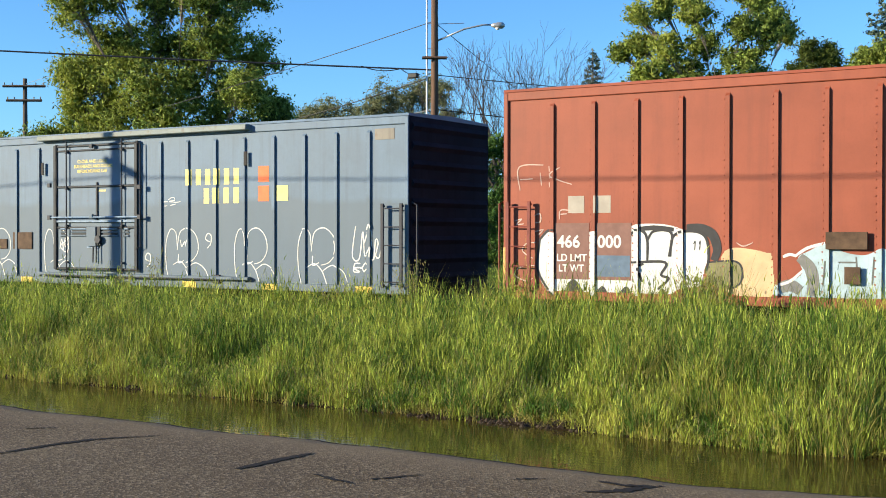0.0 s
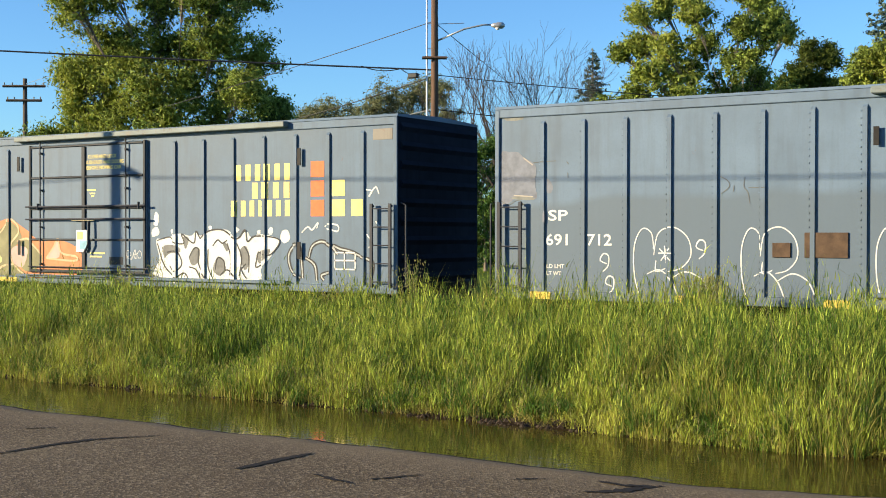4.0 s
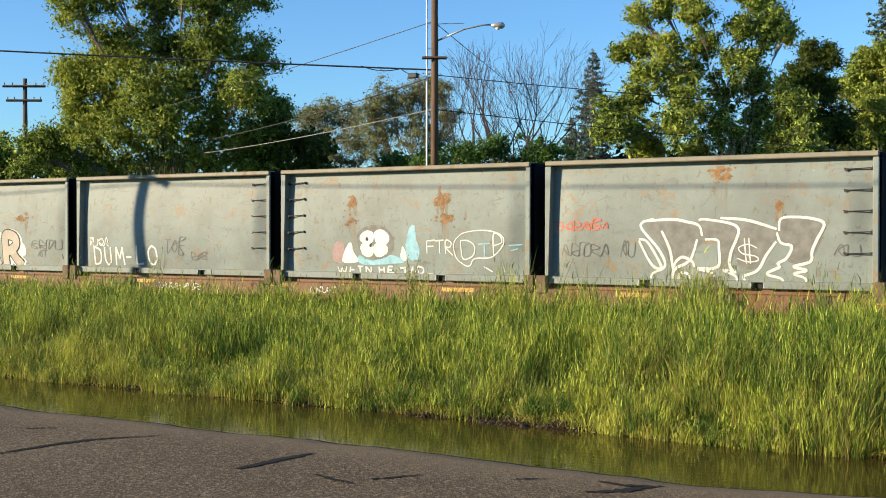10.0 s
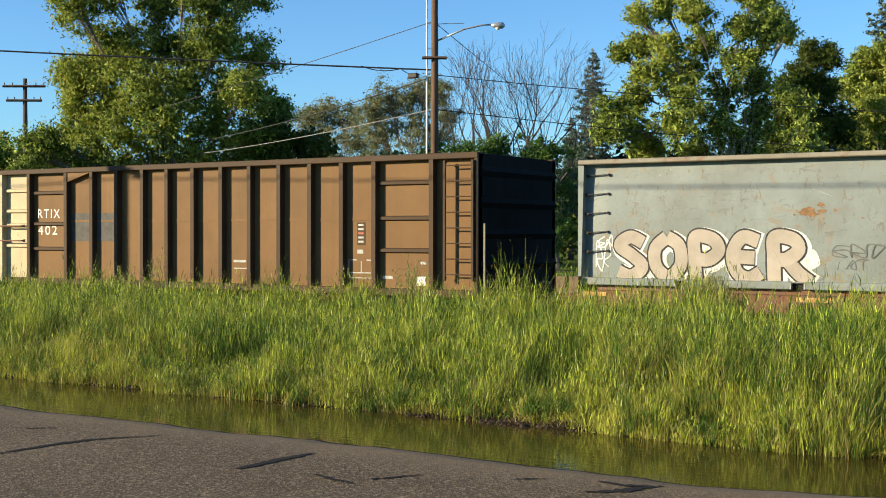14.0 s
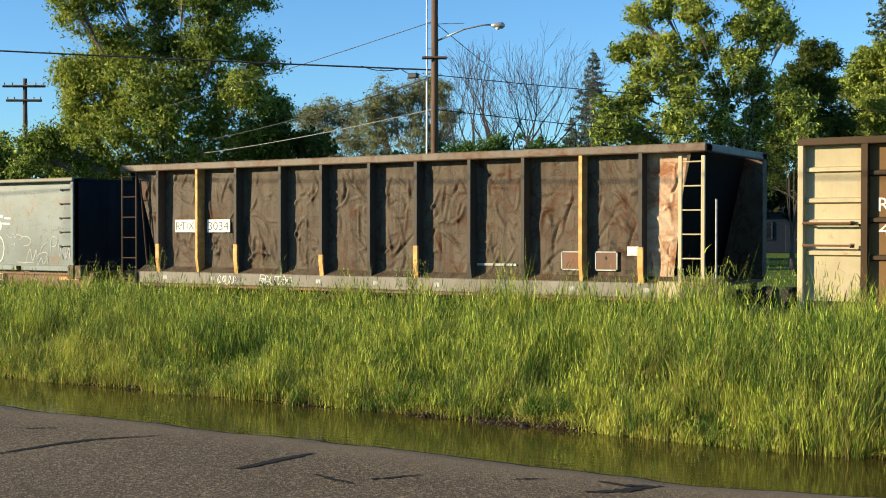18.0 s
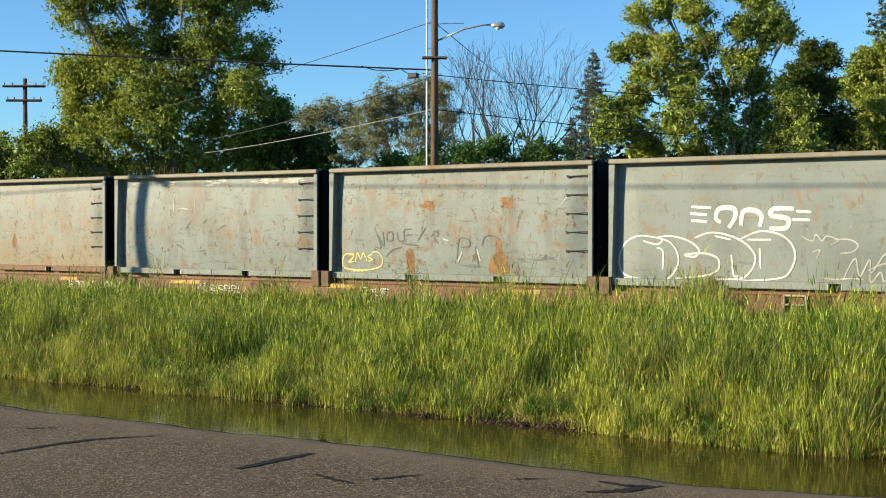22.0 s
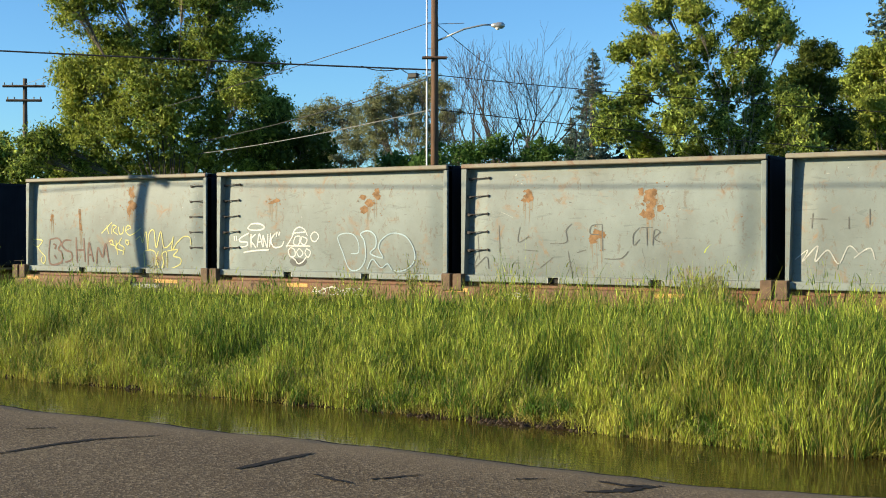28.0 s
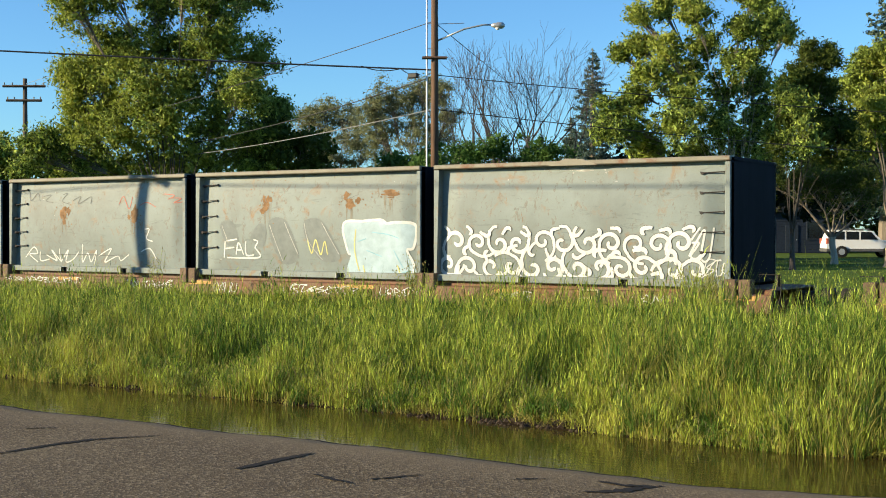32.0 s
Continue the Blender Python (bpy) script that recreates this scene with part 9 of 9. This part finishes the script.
lines(F0, Fs, SPRAY_LIME, 0.03, "yellow tag in a bubble", [[(-2.47, 1.38), (-2.67, 1.38), (-2.77, 1.25), (-2.73, 1.11), (-2.5, 1.06), (-2.29, 1.05), (-1.98, 1.08), (-1.78, 1.15), (-1.72, 1.31), (-1.84, 1.43), (-1.98, 1.42)], [(-2.56, 1.36), (-2.44, 1.38), (-2.5, 1.28), (-2.59, 1.22), (-2.44, 1.23)], [(-2.41, 1.22), (-2.35, 1.41), (-2.27, 1.28), (-2.2, 1.41), (-2.12, 1.24)], [(-1.98, 1.39), (-2.09, 1.33), (-1.98, 1.28), (-2.09, 1.23)], [(-2.5, 1.09), (-2.41, 0.98), (-2.32, 1.07), (-2.24, 0.99)]])
lines(F0, Fs, PALE, 0.035, "white scratch", [[(-0.26, 1.71), (-0.13, 1.66)], [(0.07, 1.26), (0.18, 1.46)], [(0.51, 1.51), (0.58, 1.27)]])
fills(F0, Fs, RUST_PATCH, 0.0022, "rust-brown stain", [[(0.76, 1.19), (0.81, 1.32), (0.93, 1.44), (0.95, 1.71), (1.05, 1.69), (1.08, 1.47), (1.17, 1.32), (1.17, 1.05), (0.78, 1.04)], [(-1.14, 1.45), (-0.99, 1.5), (-0.95, 1.3), (-0.98, 1.04), (-1.13, 1.06)]])
for x, z, w, h in ((-122.0, 2.38, 0.35, 0.2), (-120.2, 2.42, 0.3, 0.2)):
    rust_patch(F0, Fs, x + Fo, z, w, h, int(-x * 9 + z * 10))
for x in (-130.2, -129.2, -127.6, -126.2, -125.4):                                  # paint torn off below the rim
    rust_patch(G0, Gs, x + Go, 2.95, 0.5, 0.1, int(-x * 5), SCUFF)
lines(G0, Gs, SCUFF, 0.022, "pale run of old paint", [[(-1.19, 2.71), (-1.19, 2.27)], [(-0.54, 2.61), (-0.52, 2.26)], [(-1.87, 2.57), (-1.88, 2.42)], [(-1.03, 2.38), (-0.74, 2.35)]])
lines(G0, Gs, SPRAY_DIM, 0.02, "dark scratch", [[(-2.07, 1.41), (-1.85, 1.29)], [(-1.1, 1.57), (-0.85, 1.42)], [(-0.26, 2.03), (-0.16, 2.13)], [(-0.81, 1.89), (-0.64, 2.09)], [(-2.19, 1.68), (-2.0, 1.74)], [(0.21, 1.91), (0.41, 2.0)], [(-2.64, 1.47), (-2.41, 1.5)], [(-0.47, 1.39), (-0.19, 1.43)], [(-2.79, 2.44), (-2.6, 2.25)]])
rust_patch(H0, Hs, -134.4 + Ho, 1.6, 0.2, 0.3, 41), rust_patch(H0, Hs, -136.2 + Ho, 1.35, 0.16, 0.25, 42)

(I0, Is, Io), (J0, Js, Jo), (K0, Ks, Ko), (L0, Ls, Lo) = SETS[2]
lines(I0, Is, PALE, 0.024, "scrubbed pale scrawl", [[(-2.89, 1.38), (-2.67, 1.54), (-2.76, 1.35), (-2.5, 1.61), (-2.54, 1.35), (-2.33, 1.54), (-2.16, 1.32), (-1.99, 1.61), (-1.83, 1.48)], [(-1.91, 1.42), (-1.66, 1.58), (-1.58, 1.39)], [(1.13, 1.23), (1.35, 1.5), (1.5, 1.39), (1.64, 1.56), (1.86, 1.39), (2.07, 1.45), (2.32, 1.36)]])
lines(I0, Is, SPRAY_DIM, 0.022, "dark looping scrawl", [[(-0.89, 1.21), (-0.85, 1.12), (-0.66, 1.18), (-0.81, 1.27)], [(-0.54, 1.37), (-0.38, 1.49), (-0.15, 1.52), (-0.19, 1.31), (0.01, 1.28)], [(0.01, 1.56), (0.24, 1.62), (0.54, 1.5), (0.73, 1.47)], [(0.65, 1.68), (0.99, 1.68), (1.28, 1.53)], [(1.28, 1.5), (1.13, 1.35)], [(1.75, 1.27), (1.93, 1.33)], [(-2.63, 2.06), (-2.33, 2.05)], [(-2.58, 2.15), (-2.6, 1.9)], [(-1.66, 2.21), (-1.66, 1.96)], [(-1.99, 2.09), (-1.99, 1.89)]])
rust_patch(I0, Is, -141.7 + Io, 1.5, 0.35, 0.4, 51), rust_patch(I0, Is, -140.6 + Io, 2.2, 0.2, 0.15, 52)
rect(I0, Is, -140.15 + Io, -139.95 + Io, 2.35, 2.6, PALE, "paint_block", "worn white painted block")
lines(J0, Js, SPRAY_DIM, 0.02, "faint dark scrawl", [[(-2.19, 1.96), (-2.19, 1.44)], [(-1.74, 1.93), (-1.78, 1.65), (-1.55, 1.76)], [(-1.68, 1.5), (-1.36, 1.48)], [(-1.11, 1.62), (-0.77, 1.65), (-0.77, 1.87), (-0.65, 1.99)], [(-0.56, 1.46), (-0.37, 1.51)], [(-0.04, 1.98), (-0.25, 1.95), (-0.28, 1.81), (-0.1, 1.79)], [(-0.04, 1.98), (-0.04, 1.49)], [(-0.01, 1.35), (0.31, 1.36), (0.46, 1.49)], [(0.69, 1.92), (0.57, 1.79), (0.57, 1.6), (0.69, 1.71)], [(0.71, 1.92), (0.94, 1.92)], [(0.83, 1.92), (0.83, 1.6)], [(0.94, 1.6), (0.97, 1.87), (1.08, 1.84), (0.97, 1.73), (1.08, 1.66)], [(-3.0, 1.38), (-2.76, 1.41), (-2.97, 1.26), (-2.7, 1.18)], [(-2.7, 1.38), (-2.83, 1.12), (-2.5, 1.36), (-2.46, 1.13)]])
lines(J0, Js, SPRAY_DIM, 0.02, "faint dark scrawl", [[(-1.33, 1.17), (-1.05, 1.37)], [(-0.74, 1.48), (-0.68, 1.04)], [(-1.91, 1.25), (-1.76, 1.25)], [(-2.7, 1.82), (-2.66, 1.3)]])
for x, z in ((-150.4, 2.5), (-147.9, 2.5), (-147.9, 2.25), (-149.0, 1.75)):
    rust_patch(J0, Js, x + Jo, z, 0.28, 0.3, int(-x * 3 + z * 9))
for x, z, w, h in ((-156.6, 2.5, 0.3, 0.12), (-154.0, 2.5, 0.4, 0.3)):
    rust_patch(K0, Ks, x + Ko, z, w, h, int(-x * 4 + z * 9))
lines(K0, Ks, SPRAY, 0.034, "dense white tag", [[(-2.2, 1.92), (-2.08, 2.01), (-1.84, 2.01), (-1.72, 1.94), (-1.84, 1.88), (-2.1, 1.88), (-2.2, 1.92)], [(-2.16, 1.81), (-2.4, 1.71), (-2.43, 1.63), (-2.21, 1.61), (-2.24, 1.53), (-2.46, 1.5)], [(-2.1, 1.79), (-2.11, 1.5)], [(-1.97, 1.79), (-2.1, 1.66), (-1.97, 1.5)], [(-1.94, 1.5), (-1.86, 1.79), (-1.78, 1.51)], [(-1.93, 1.61), (-1.81, 1.63)], [(-1.75, 1.51), (-1.76, 1.76), (-1.65, 1.51), (-1.62, 1.79)], [(-1.54, 1.81), (-1.58, 1.51)], [(-1.41, 1.81), (-1.54, 1.66), (-1.46, 1.51), (-1.26, 1.53), (-1.18, 1.64)], [(-2.33, 1.39), (-2.0, 1.43), (-1.6, 1.45)], [(-2.6, 1.74), (-2.57, 1.63)], [(-2.53, 1.75), (-2.51, 1.64)], [(-1.36, 1.84), (-1.39, 1.74)]])
lines(K0, Ks, SPRAY, 0.034, "dense white tag", [[(-1.29, 1.84), (-1.32, 1.76)]])
lines(K0, Ks, SPRAY, 0.028, "white loops of a knotted tag", [[(-1.13, 1.51), (-0.95, 1.74), (-0.9, 1.86), (-0.77, 1.94), (-0.62, 1.89), (-0.54, 1.76)], [(-0.95, 1.81), (-0.57, 1.84)], [(-0.87, 1.74), (-0.92, 1.59), (-0.79, 1.56), (-0.74, 1.74), (-0.87, 1.74)], [(-0.69, 1.74), (-0.72, 1.61), (-0.62, 1.57), (-0.55, 1.69), (-0.69, 1.74)], [(-0.37, 1.84), (-0.45, 1.76), (-0.42, 1.66), (-0.32, 1.64), (-0.24, 1.74), (-0.29, 1.82), (-0.37, 1.84)], [(-1.0, 1.51), (-1.07, 1.43), (-1.02, 1.31), (-0.89, 1.34), (-0.9, 1.46), (-1.0, 1.51)], [(-0.77, 1.49), (-0.84, 1.41), (-0.77, 1.31), (-0.67, 1.39), (-0.77, 1.49)], [(-0.57, 1.49), (-0.62, 1.39), (-0.54, 1.3), (-0.47, 1.42), (-0.57, 1.49)], [(-1.13, 1.54), (-0.47, 1.54)]])
lines(K0, Ks, SPRAY, 0.028, "white loops of a knotted tag", [[(-1.0, 1.31), (-0.89, 1.24), (-0.82, 1.16), (-0.69, 1.21), (-0.59, 1.31)]])
fills(K0, Ks, SPRAY_DIM, 0.0022, "dark smudge under the tag", [[(-1.02, 1.26), (-0.59, 1.26), (-0.64, 1.14), (-0.82, 1.1), (-1.0, 1.13)]])
g = Geo()
ribbon(g, Ks, smooth_path([(x + Ko, z) for x, z in [(-154.54, 1.39), (-154.36, 1.41), (-154.34, 1.59), (-154.45, 1.77), (-154.68, 1.81), (-154.87, 1.72), (-154.74, 1.38), (-154.62, 1.09), (-154.45, 1.04), (-154.28, 1.13), (-154.17, 1.33), (-154.19, 1.64), (-154.28, 1.8), (-154.08, 1.86), (-153.91, 1.75), (-153.91, 1.54), (-154.05, 1.4), (-153.74, 1.31), (-153.83, 1.49), (-153.77, 1.67), (-153.5, 1.81), (-153.17, 1.75), (-152.98, 1.5), (-152.98, 1.25), (-153.22, 1.07), (-153.5, 1.06), (-153.63, 1.19), (-153.8, 1.11), (-154.0, 1.28), (-154.14, 1.08)]], 0.03), 0.027, 0.004)
part("graffiti", g, SPRAY_SKY, K0, "pale blue rounded outline letters")
lines(L0, Ls, SPRAY_BROWN, 0.05, "faded brown hand-painted letter", [[(-2.22, 1.65), (-1.94, 1.68), (-1.83, 1.57), (-1.94, 1.42), (-1.83, 1.33), (-1.87, 1.1), (-2.29, 1.07), (-2.22, 1.65)], [(-2.11, 1.54), (-2.01, 1.51), (-2.08, 1.42)], [(-2.11, 1.27), (-2.04, 1.19)], [(-1.45, 1.63), (-1.69, 1.63), (-1.8, 1.51), (-1.66, 1.39), (-1.49, 1.34), (-1.49, 1.17), (-1.73, 1.1)], [(-1.28, 1.71), (-1.31, 1.08)], [(-1.01, 1.69), (-1.03, 1.11)], [(-1.3, 1.4), (-1.02, 1.4)], [(-0.94, 1.03), (-0.84, 1.57), (-0.74, 1.12)], [(-0.92, 1.29), (-0.74, 1.29)], [(-0.64, 1.06), (-0.54, 1.46), (-0.41, 1.24), (-0.28, 1.55), (-0.21, 1.1)]])
lines(L0, Ls, SPRAY_LIME, 0.026, "yellow scrawl", [[(-3.12, 1.56), (-2.94, 1.65), (-2.5, 1.62), (-2.72, 1.47), (-2.87, 1.5), (-2.98, 1.56), (-2.9, 1.61)], [(-2.76, 1.47), (-2.58, 1.33), (-2.43, 1.21), (-2.51, 1.06), (-2.61, 1.12), (-2.54, 1.24)]])
lines(L0, Ls, SPRAY_LIME, 0.026, "yellow scrawl", [[(-0.4, 1.8), (-0.05, 2.06)], [(-0.22, 1.99), (-0.15, 1.79)], [(-0.05, 1.79), (-0.02, 1.99), (0.11, 1.96), (-0.0, 1.87), (0.15, 1.77)], [(0.18, 1.96), (0.21, 1.79), (0.32, 1.82), (0.34, 1.96)], [(0.39, 1.86), (0.58, 1.93), (0.49, 1.99), (0.41, 1.87), (0.54, 1.76), (0.73, 1.82), (0.92, 1.93)], [(-0.15, 1.61), (-0.05, 1.64), (-0.02, 1.53), (-0.12, 1.56), (0.05, 1.5)], [(0.08, 1.64), (0.11, 1.3)], [(0.18, 1.59), (0.05, 1.47), (0.28, 1.39)], [(0.28, 1.7), (0.18, 1.56), (0.34, 1.47), (0.28, 1.3)], [(0.41, 1.65), (0.51, 1.62), (0.47, 1.53), (0.41, 1.58), (0.41, 1.65)]])
lines(L0, Ls, SPRAY_LIME, 0.026, "yellow scrawl", [[(0.73, 1.65), (0.89, 1.73), (0.95, 1.59), (1.08, 1.84), (1.11, 1.42), (1.17, 1.79), (1.33, 1.87), (1.39, 1.48), (1.55, 1.84), (1.64, 1.48), (1.88, 1.6), (1.94, 1.73), (1.88, 1.43), (2.06, 1.6), (2.27, 1.73), (2.45, 1.71), (2.48, 1.54)], [(0.98, 1.39), (0.95, 0.97)], [(0.98, 1.39), (1.21, 1.42), (1.36, 1.32), (1.3, 0.98)], [(1.45, 1.4), (1.36, 1.2), (1.45, 0.96), (1.58, 1.15), (1.55, 1.32), (1.7, 1.37), (1.67, 0.99)], [(1.73, 1.4), (2.06, 1.43), (1.91, 1.29), (2.12, 1.24), (2.09, 1.1), (1.76, 0.99)], [(1.45, 0.87), (1.58, 0.96), (1.88, 0.94), (2.06, 0.86)]])
for x, z, w, h in ((-160.9, 2.4, 0.3, 0.4), (-160.9, 2.7, 0.15, 0.3), (-163.6, 2.2, 0.12, 0.2), (-162.6, 2.1, 0.1, 0.5)):
    rust_patch(L0, Ls, x + Lo, z, w, h, int(-x * 4 + z * 9))

(M0, Ms, Mo), (N0, Ns, No), (O0, Os, Oo), (P0, Ps, Po) = SETS[3]
r = random.Random(14)
white, dark = Geo(), Geo()
n = 0
for row, (z, step, big) in enumerate(((1.19, 0.46, 0.235), (1.64, 0.46, 0.24), (1.42, 0.46, 0.13), (1.05, 0.46, 0.10), (1.84, 0.46, 0.10))):
    for k in range(12):                                   # scrolls with long tails, row over row
        cx, cz = -172.85 + k * step + (0.23 if row in (1, 3) else 0.0) + r.uniform(-0.05, 0.05), z + r.uniform(-0.03, 0.03)
        if cx > -167.6:
            continue
        a0, turn, sg = r.uniform(0, 6.28), r.uniform(6.4, 8.6) if big > 0.15 else r.uniform(2.5, 4.0), r.choice((-1, 1))
        pts = []
        for j in range(34):
            t = j / 33
            rad = big * (0.12 + 0.9 * t) * (1.0 if t < 0.85 else 1.0 + (t - 0.85) * 3.5)
            pts.append((cx + math.cos(a0 + sg * turn * t) * rad * 1.1 + Mo, min(1.94, max(0.96, cz + math.sin(a0 + sg * turn * t) * rad))))
        n += 1
        ribbon(dark, Ms, pts, 0.10, 0.002 + 0.00002 * n)
        ribbon(white, Ms, pts, r.uniform(0.068, 0.084), 0.006 + 0.0002 * n)
part("graffiti_shadow", dark, SPRAY_DIM, M0)
part("graffiti", white, SPRAY, M0, "dense curling white ornamental scrolls")
tags(M0, Ms, shifted([(-167.75, -167.2, 1.05, 1.35, 0.02, 114, 4), (-167.9, -167.5, 1.4, 1.9, 0.04, 115, 2)], Mo), SPRAY, "white tags")
rust_patch(M0, Ms, -170.0 + Mo, 3.0, 0.7, 0.12, 9, SCUFF)
part("bent_rim", Geo().prism([(-170.6 + Mo, 3.06), (-170.25 + Mo, 3.19), (-169.9 + Mo, 3.17), (-169.6 + Mo, 3.06)], -1.30, -1.22), GREY_RIM, M0, "rim bent upwards")
lines(N0, Ns, SPRAY, 0.036, "white hand-painted letter", [[(-2.21, 1.63), (-2.26, 1.27)], [(-2.17, 1.64), (-1.86, 1.68)], [(-2.21, 1.47), (-1.95, 1.5)], [(-1.91, 1.34), (-1.82, 1.6), (-1.69, 1.34)], [(-1.89, 1.44), (-1.72, 1.45)], [(-1.61, 1.63), (-1.61, 1.34), (-1.39, 1.34)], [(-1.39, 1.67), (-1.27, 1.63), (-1.35, 1.5), (-1.27, 1.41), (-1.27, 1.28), (-2.17, 1.27)]])
fills(N0, Ns, SPRAY_SKY, 0.003, "pale blue-white painted block", [[(1.06, 2.01), (2.0, 2.08), (2.15, 2.01), (2.37, 2.03), (2.8, 1.97), (2.76, 1.53), (2.62, 1.47), (2.76, 1.17), (2.69, 0.9), (1.18, 0.87), (1.22, 1.37), (1.14, 1.46)]])
lines(N0, Ns, SPRAY, 0.06, "white edge of a painted block", [[(1.22, 1.37), (1.14, 1.46), (1.06, 2.01), (1.56, 2.06), (2.0, 2.08), (2.15, 2.01), (2.37, 2.03), (2.8, 1.97), (2.76, 1.53), (2.62, 1.47), (2.76, 1.17), (2.69, 0.9)]])
fills(N0, Ns, SCRUBBED, 0.0024, "scrubbed grey spray shape", [[(-2.34, 2.02), (-1.99, 2.06), (-1.82, 1.63), (-2.17, 1.56)], [(-1.48, 1.7), (-1.22, 2.02), (-1.02, 1.89), (-1.14, 1.5)], [(-0.97, 2.02), (-0.48, 2.08), (-0.16, 1.32), (-0.64, 1.19)], [(0.01, 2.05), (0.48, 2.07), (0.95, 1.33), (0.48, 1.23), (0.09, 1.64)]])
lines(N0, Ns, SCUFF, 0.02, "thin pale line of a scrubbed letter", [[(-0.93, 1.99), (-0.6, 1.22)], [(-0.52, 2.05), (-0.16, 1.35)], [(0.02, 2.03), (0.13, 1.64), (0.48, 1.25)], [(0.48, 2.04), (0.93, 1.36)], [(-2.3, 1.99), (-2.12, 1.6)]])
lines(N0, Ns, SPRAY_LIME, 0.03, "faint yellow scribble", [[(0.09, 1.73), (0.2, 1.39), (0.32, 1.67), (0.44, 1.36), (0.56, 1.64), (0.62, 1.36)]])
lines(N0, Ns, SPRAY_BLUE, 0.02, "thin blue squiggle on a pale block", [[(1.78, 1.83), (2.15, 1.79), (2.44, 1.71)], [(1.63, 1.46), (2.0, 1.34)], [(2.3, 1.47), (2.51, 1.11)], [(2.48, 1.02), (2.69, 1.05)], [(1.41, 1.64), (1.63, 1.7)]], 0.0062)
lines(N0, Ns, SPRAY_LIME, 0.03, "yellowish run down a pale block", [[(1.37, 1.89), (1.33, 1.46), (1.41, 1.03)], [(1.52, 1.15), (1.56, 0.91)], [(2.37, 1.17), (2.44, 0.93)]], 0.0058)
for x, z, w, h in ((-177.5, 2.45, 0.32, 0.35), (-175.25, 2.5, 0.35, 0.28), (-174.2, 2.6, 0.6, 0.12)):
    rust_patch(N0, Ns, x + No, z, w, h, int(-x * 4 + z * 9))
lines(O0, Os, SPRAY, 0.03, "white tag along the bottom", [[(-2.55, 1.2), (-2.21, 1.46), (-2.1, 1.31), (-2.38, 1.28), (-2.1, 1.09)], [(-1.99, 1.35), (-1.99, 1.13), (-1.67, 1.17)], [(-1.78, 1.28), (-1.4, 1.14), (-1.56, 1.39), (-1.24, 1.1)], [(-1.29, 1.43), (-1.24, 1.14), (-0.97, 1.4), (-1.08, 1.11), (-0.81, 1.18), (-0.6, 1.36)], [(-0.45, 1.54), (-0.5, 1.11), (-0.29, 1.33), (-0.19, 1.12), (0.02, 1.4), (-0.09, 1.05)], [(0.07, 1.26), (0.52, 1.44), (0.27, 1.12), (0.72, 1.27), (0.82, 1.16), (1.11, 1.31)], [(1.65, 1.9), (1.79, 1.9), (1.7, 1.69), (1.89, 1.62)], [(1.5, 1.38), (1.79, 1.45), (1.98, 1.21)]])
lines(O0, Os, SPRAY_DIM, 0.018, "thin dark scrawl", [[(-2.1, 1.28), (-0.5, 1.29), (0.92, 1.27)], [(-2.37, 2.83), (-2.32, 2.61), (-2.09, 2.79), (-1.99, 2.6)], [(-1.88, 2.71), (-1.6, 2.74), (-1.77, 2.6), (-1.5, 2.56)], [(-1.18, 2.74), (-1.02, 2.77), (-1.18, 2.59), (-0.96, 2.52)], [(-0.81, 2.59), (-0.54, 2.69), (-0.6, 2.51), (-0.18, 2.68), (-0.18, 2.51)]])
lines(O0, Os, SPRAY_RED, 0.018, "thin red scrawl", [[(2.22, 2.71), (2.55, 2.67), (2.36, 2.58)], [(2.41, 2.61), (2.74, 2.6), (2.55, 2.5), (2.85, 2.53)], [(0.77, 2.46), (0.92, 2.67), (1.12, 2.38), (1.22, 2.66)], [(1.46, 2.45), (1.7, 2.52), (1.99, 2.41)]])
for x, z in ((-181.5, 2.2), (-183.9, 2.3)):
    rust_patch(O0, Os, x + Oo, z, 0.3, 0.4, int(-x * 4 + z * 9))



# ---- how things go ----
def motions():
    rows = [k * 1.0 for k in range(33)]
    for ob, x in MOVING:
        walk(ob, [(t, pose(x + run(t), TRACK_Y, 0)) for t in rows])
    turns = [k * 0.1 for k in range(321)]
    for w, x in WHEELS:
        walk(w, [(t, pose(x, 0, RAIL + 0.43, 0, math.degrees(run(t) / 0.43), 0)) for t in turns])


motions()
